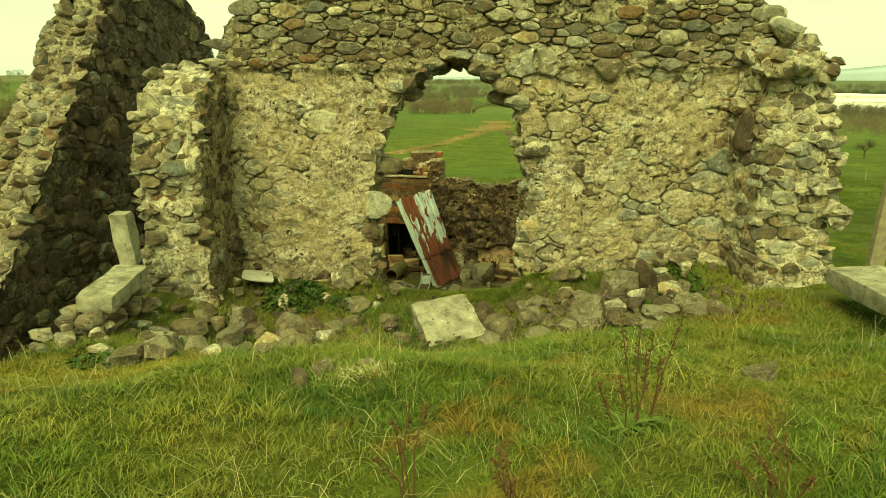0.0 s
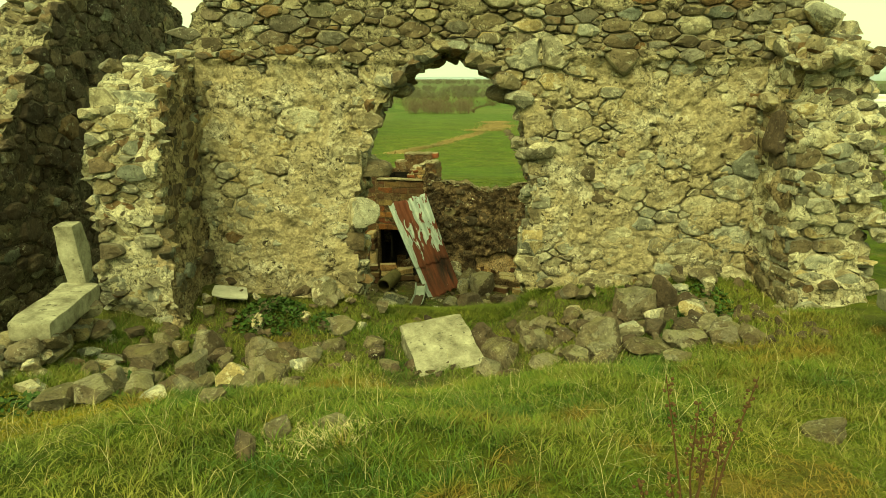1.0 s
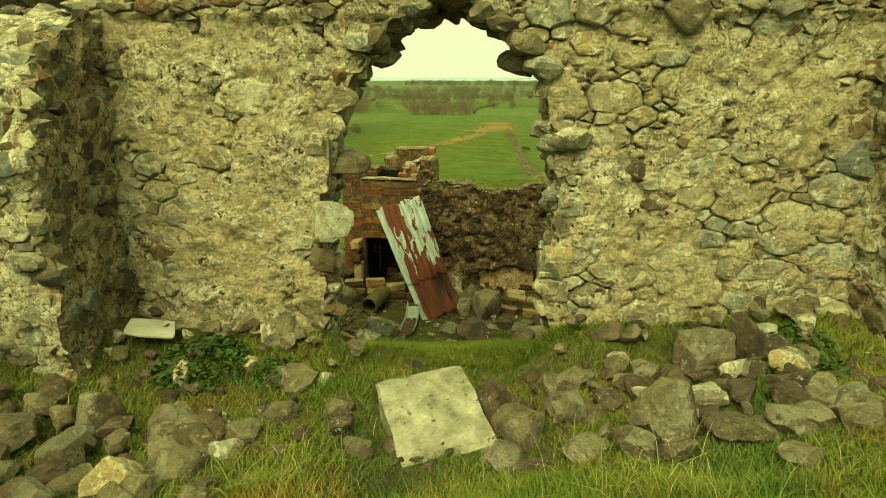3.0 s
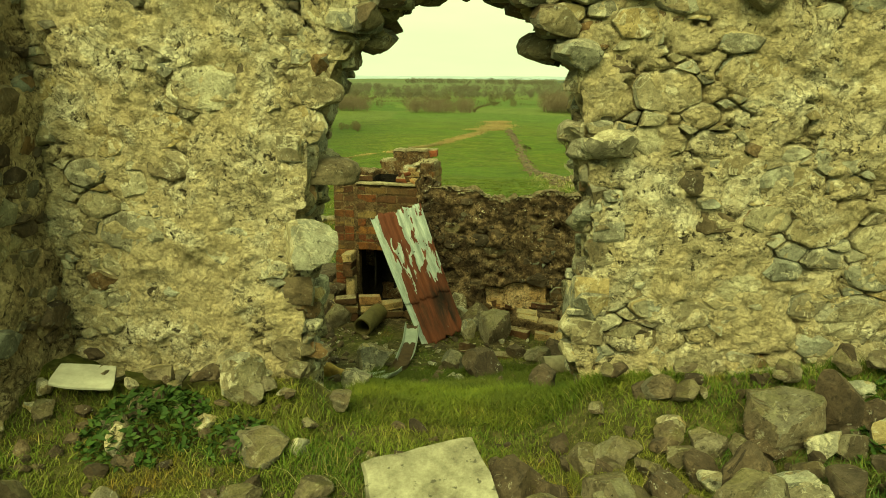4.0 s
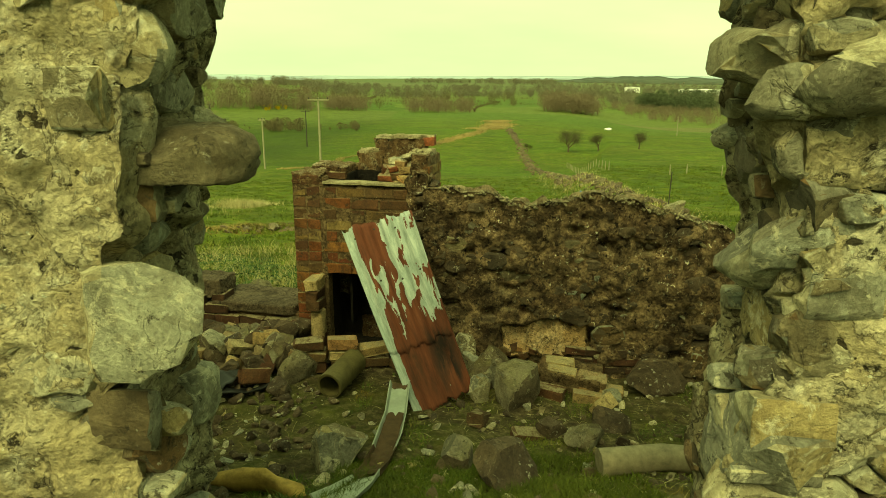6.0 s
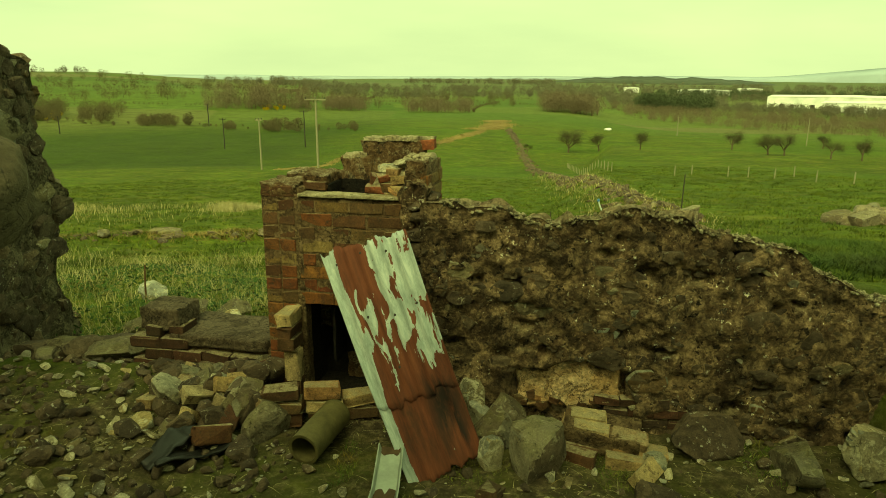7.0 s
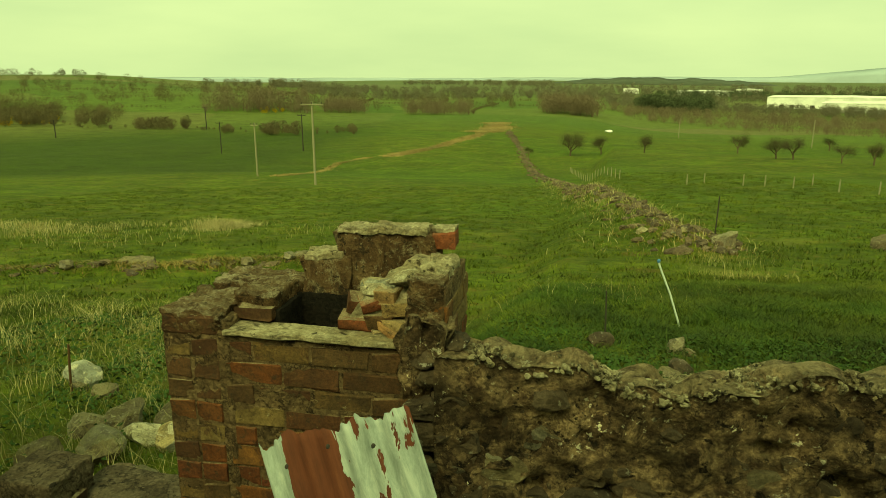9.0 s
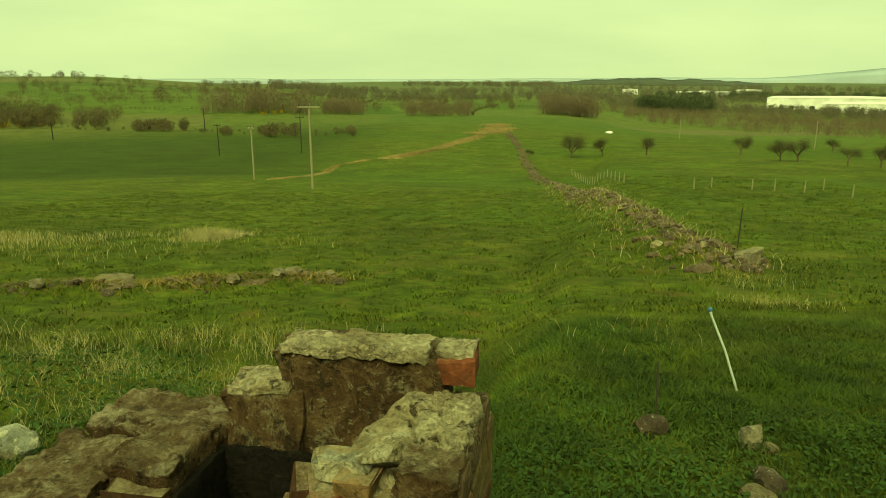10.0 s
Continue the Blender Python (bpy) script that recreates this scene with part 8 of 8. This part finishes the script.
woods("hedge", belt(46, -34, -28.4, 322, 305, 3, 6) + belt(5, -27.2, -26.4, 300, 298, 3.5, 5) + belt(5, -25.8, -25.2, 295, 295, 4, 6) + belt(26, -23.2, -19.6, 275, 262, 2, 5) + belt(6, -17.3, -16.2, 240, 238, 2, 3.5) + belt(16, -14, -11.2, 215, 205, 2, 5) + belt(8, -8.4, -6.8, 200, 196, 1.5, 3) + belt(30, -30, -9, 312, 205, 0.8, 1.8), M_HEDGE, "broken hedge along the valley field", 4, 200, 2.2)
woods("wood", belt(170, 14.5, 36, 480, 300, 3.5, 8) + belt(300, 13, 36, 560, 420, 4, 9), M_TWIG, "long bare brown belt of trees at the field's edge", 5)
woods("wood", belt(240, 13, 36, 700, 560, 6, 11) + belt(80, 11, 22, 760, 760, 7, 12), M_FARWOOD, "brown scrub and trees in the valley", 6, 150, 1.8)
woods("pine_wood", belt(80, 15.5, 21, 640, 620, 12, 17) + belt(160, 17, 38, 1050, 1000, 11, 16), M_PINE, "dark conifer plantation in the valley", 7, 150, 1.8)
woods("wood", belt(40, -33, -26, 900, 900, 5, 10, 0.7) + belt(90, -18.5, -6, 880, 900, 4, 11) + belt(150, -14, 3, 900, 1100, 7, 13) + belt(160, -11, 12, 640, 760, 6, 11), M_FARWOOD, "trees along the far ridge", 8, 130, 2.0)
woods("wood", belt(220, 8, 36, 1500, 1300, 8, 14) + belt(260, 6, 36, 1000, 900, 5, 12) + belt(260, 4, 36, 1900, 1750, 9, 17) + belt(160, -3, 9, 2100, 2100, 12, 20) + belt(160, 0, 30, 1150, 1150, 8, 14), M_FARWOOD, "far woods across the valley", 9, 60, 2.6)
woods("gorse", belt(30, -33, -27, 318, 318, 1.5, 2.6) + belt(8, -15, -12.5, 350, 350, 1.5, 2.5), M_GORSE, "yellow flowering gorse along the hedge", 10, 120, 2.5)
lines = []
for b0, b1, d0, d1, h in ((-33, -4, 455, 480, 1.8), (-33, -6, 560, 590, 2.0), (-26, 3, 690, 720, 2.4), (-16, 6, 520, 560, 2.0), (-9, 8, 620, 650, 2.2), (-3, 9, 470, 520, 2.0), (-24, -2, 800, 830, 2.6), (-33, -10, 385, 372, 1.4), (9, 16, 520, 540, 2.2)):
    n = int(radians(b1 - b0) * d0 / 2.2)
    for i in range(n):
        f = i / n
        if math.sin(f * 23 + d0) > 0.86:
            continue
        lines.append((*polar((d0 + (d1 - d0) * f) * (1 + 0.012 * math.sin(9 * f + b0)), b0 + (b1 - b0) * f), h * wr.uniform(0.7, 1.3)))
for b0, d0, d1 in ((-13, 480, 700), (-7, 400, 640), (-1, 420, 700), (4, 380, 560)):
    for d in np.arange(d0, d1, 3.0):
        lines.append((*polar(d, b0 + 1.5 * math.sin(d * 0.012)), wr.uniform(1.4, 2.6)))
woods("hedge", lines, M_HEDGE, "thin dark field hedges on the slope", 11, 40, 3.6)
woods("wood", [(*polar(wr.uniform(420, 860), wr.uniform(-33, 7)), wr.uniform(4, 9)) for _ in range(130)], M_HEDGE, "single bare trees in the far hedges", 12, 200, 1.5)

# the large white sheds across the valley, and the pale sheets of other roofs


def shed(cx, cy, length, depth, h, turn, label):
    z = on_ground(cx, cy)
    ob = empty("warehouse", pose(cx, cy, z, 0, 0, turn), label=label, category="warehouse", group="valley sheds")
    bm = bmesh.new()
    bmesh.ops.create_cube(bm, size=1.0, matrix=Matrix.Translation((0, 0, h / 2)) @ Matrix.Diagonal((length, depth, h, 1)))
    part("wall", bm, M_WHITE, ob)
    for i in range(int(length / 9)):
        bm = bmesh.new()
        bmesh.ops.create_cube(bm, size=1.0, matrix=Matrix.Translation((-length / 2 + 4.5 + i * 9, -depth / 2 - 0.05, 2.0)) @ Matrix.Diagonal((4.0, 0.3, 3.6, 1)))
        part("door", bm, M_DARKPOLE if i % 3 else M_GALV, ob)
    bm = bmesh.new()
    n = 1
    for i in range(n):
        a, w = -length / 2 + (i + 0.5) * length / n, length / n
        vs = [bm.verts.new(v) for v in ((a - w / 2, -depth / 2 - 0.3, h), (a, -depth / 2 - 0.3, h + 1.2), (a + w / 2, -depth / 2 - 0.3, h), (a - w / 2, depth / 2, h), (a, depth / 2, h + 1.2), (a + w / 2, depth / 2, h))]
        for f in ((0, 2, 1), (0, 1, 4, 3), (1, 2, 5, 4), (3, 4, 5)):
            bm.faces.new([vs[k] for k in f])
    part("roof", bm, M_WHITE, ob)
    return ob


woods("hedge", belt(70, 25, 37, 690, 640, 3, 6.5, 0.8), M_FARWOOD, "scrub before the white sheds", 13, 120, 2.2)
shed(*polar(800, 30.3), 150, 60, 11, -30, "long white warehouse in the valley")
shed(*polar(730, 33.5), 130, 50, 8, -33, "long white warehouse in the valley")
shed(*polar(1250, 20.5), 90, 40, 8, -20, "pale far industrial shed")
shed(*polar(1300, 15), 26, 20, 9, -12, "small pale far building")
shed(*polar(1500, 23.6), 46, 30, 8, -25, "row of pale far buildings")
thing("white_cover", SET_PALE[2], pose(53.8, 230.5, on_ground(53.8, 230.5) + 0.4, 0, 0, 10) @ Matrix.Diagonal((1.6, 1.0, 0.6, 1)), label="white cover over a heap in the far field", category="cover").data = rock_mesh("white_cover", 77, M_WHITE)


# far hills; the first carries its haze as colour
def hill(name, b0, b1, d, top, seed, label, steps=160, mat=M_HILL, bump=6):
    verts, faces = [], []
    for i in range(steps + 1):
        b = b0 + (b1 - b0) * i / steps
        f = i / steps
        x, y = polar(d, b)
        x2, y2 = polar(d * 1.06, b)
        h = top(f) + bump * noise.fractal((f * 14 + seed, 0.3, 0), 1.0, 2, 4)
        verts += [(x, y, -90), (x * 1.0, y, -60 + (h + 60) * 0.55), (x2, y2, h), (x2 * 1.01, y2 * 1.01, -90)]
    for i in range(steps):
        a = i * 4
        for k in range(3):
            faces.append((a + k, a + k + 1, a + k + 5, a + k + 4))
    return thing(name, mesh_of(name, verts, faces, mat, True), None, label=label, category="hill", kind="structure")


hill("backdrop", -40, 40, 4300, lambda f: -40 + 8 * ease(0.56, 0.73, f) + 78 * ease(0.80, 0.945, f), 3, "far hills on the horizon, coloured blue-grey for haze")
hill("backdrop", 7.5, 27, 2600, lambda f: -62 + 44 * math.sin(math.pi * f) ** 0.45 - 6 * f, 8, "dark wooded ridge on the horizon", mat=M_RIDGE, bump=5, steps=420)

# rocky knoll and pale stones in the field
rk = random.Random(91)
knoll = empty("rock_outcrop", pose(10.75, 23.4, on_ground(10.75, 23.4)), label="low rocky outcrop with mossy top in the field", category="rocks")
for i in range(16):
    ob = new("rock", rk.choice(SET_ROCK))
    ob.parent = knoll
    a = rk.uniform(0.25, 0.5)
    x, y = rk.uniform(-0.9, 1.6), rk.uniform(-0.5, 0.5)
    ob.matrix_basis = pose(x, y, 0.25 * math.exp(-((x - 0.5) / 0.9) ** 2) - 0.05, rk.uniform(-20, 20), rk.uniform(-20, 20), rk.uniform(0, 360)) @ Matrix.Diagonal((a * 1.2, a, a * 0.8, 1))
for i, (x, y, a) in enumerate(((-3.6, 14.9, 0.17), (-3.3, 14.6, 0.1), (-2.7, 13.8, 0.16), (-2.45, 13.5, 0.13), (-2.95, 13.6, 0.12), (-2.3, 13.9, 0.15), (-2.1, 13.3, 0.12), (-2.6, 13.15, 0.16), (-3.0, 13.1, 0.13))):
    rock(x, y, (a * 1.25, a, a * 0.8), SET_PALEROCK if i % 3 == 0 else SET_ROCK, i, i * 47, 8, "stone lying in the grass behind the ruin")
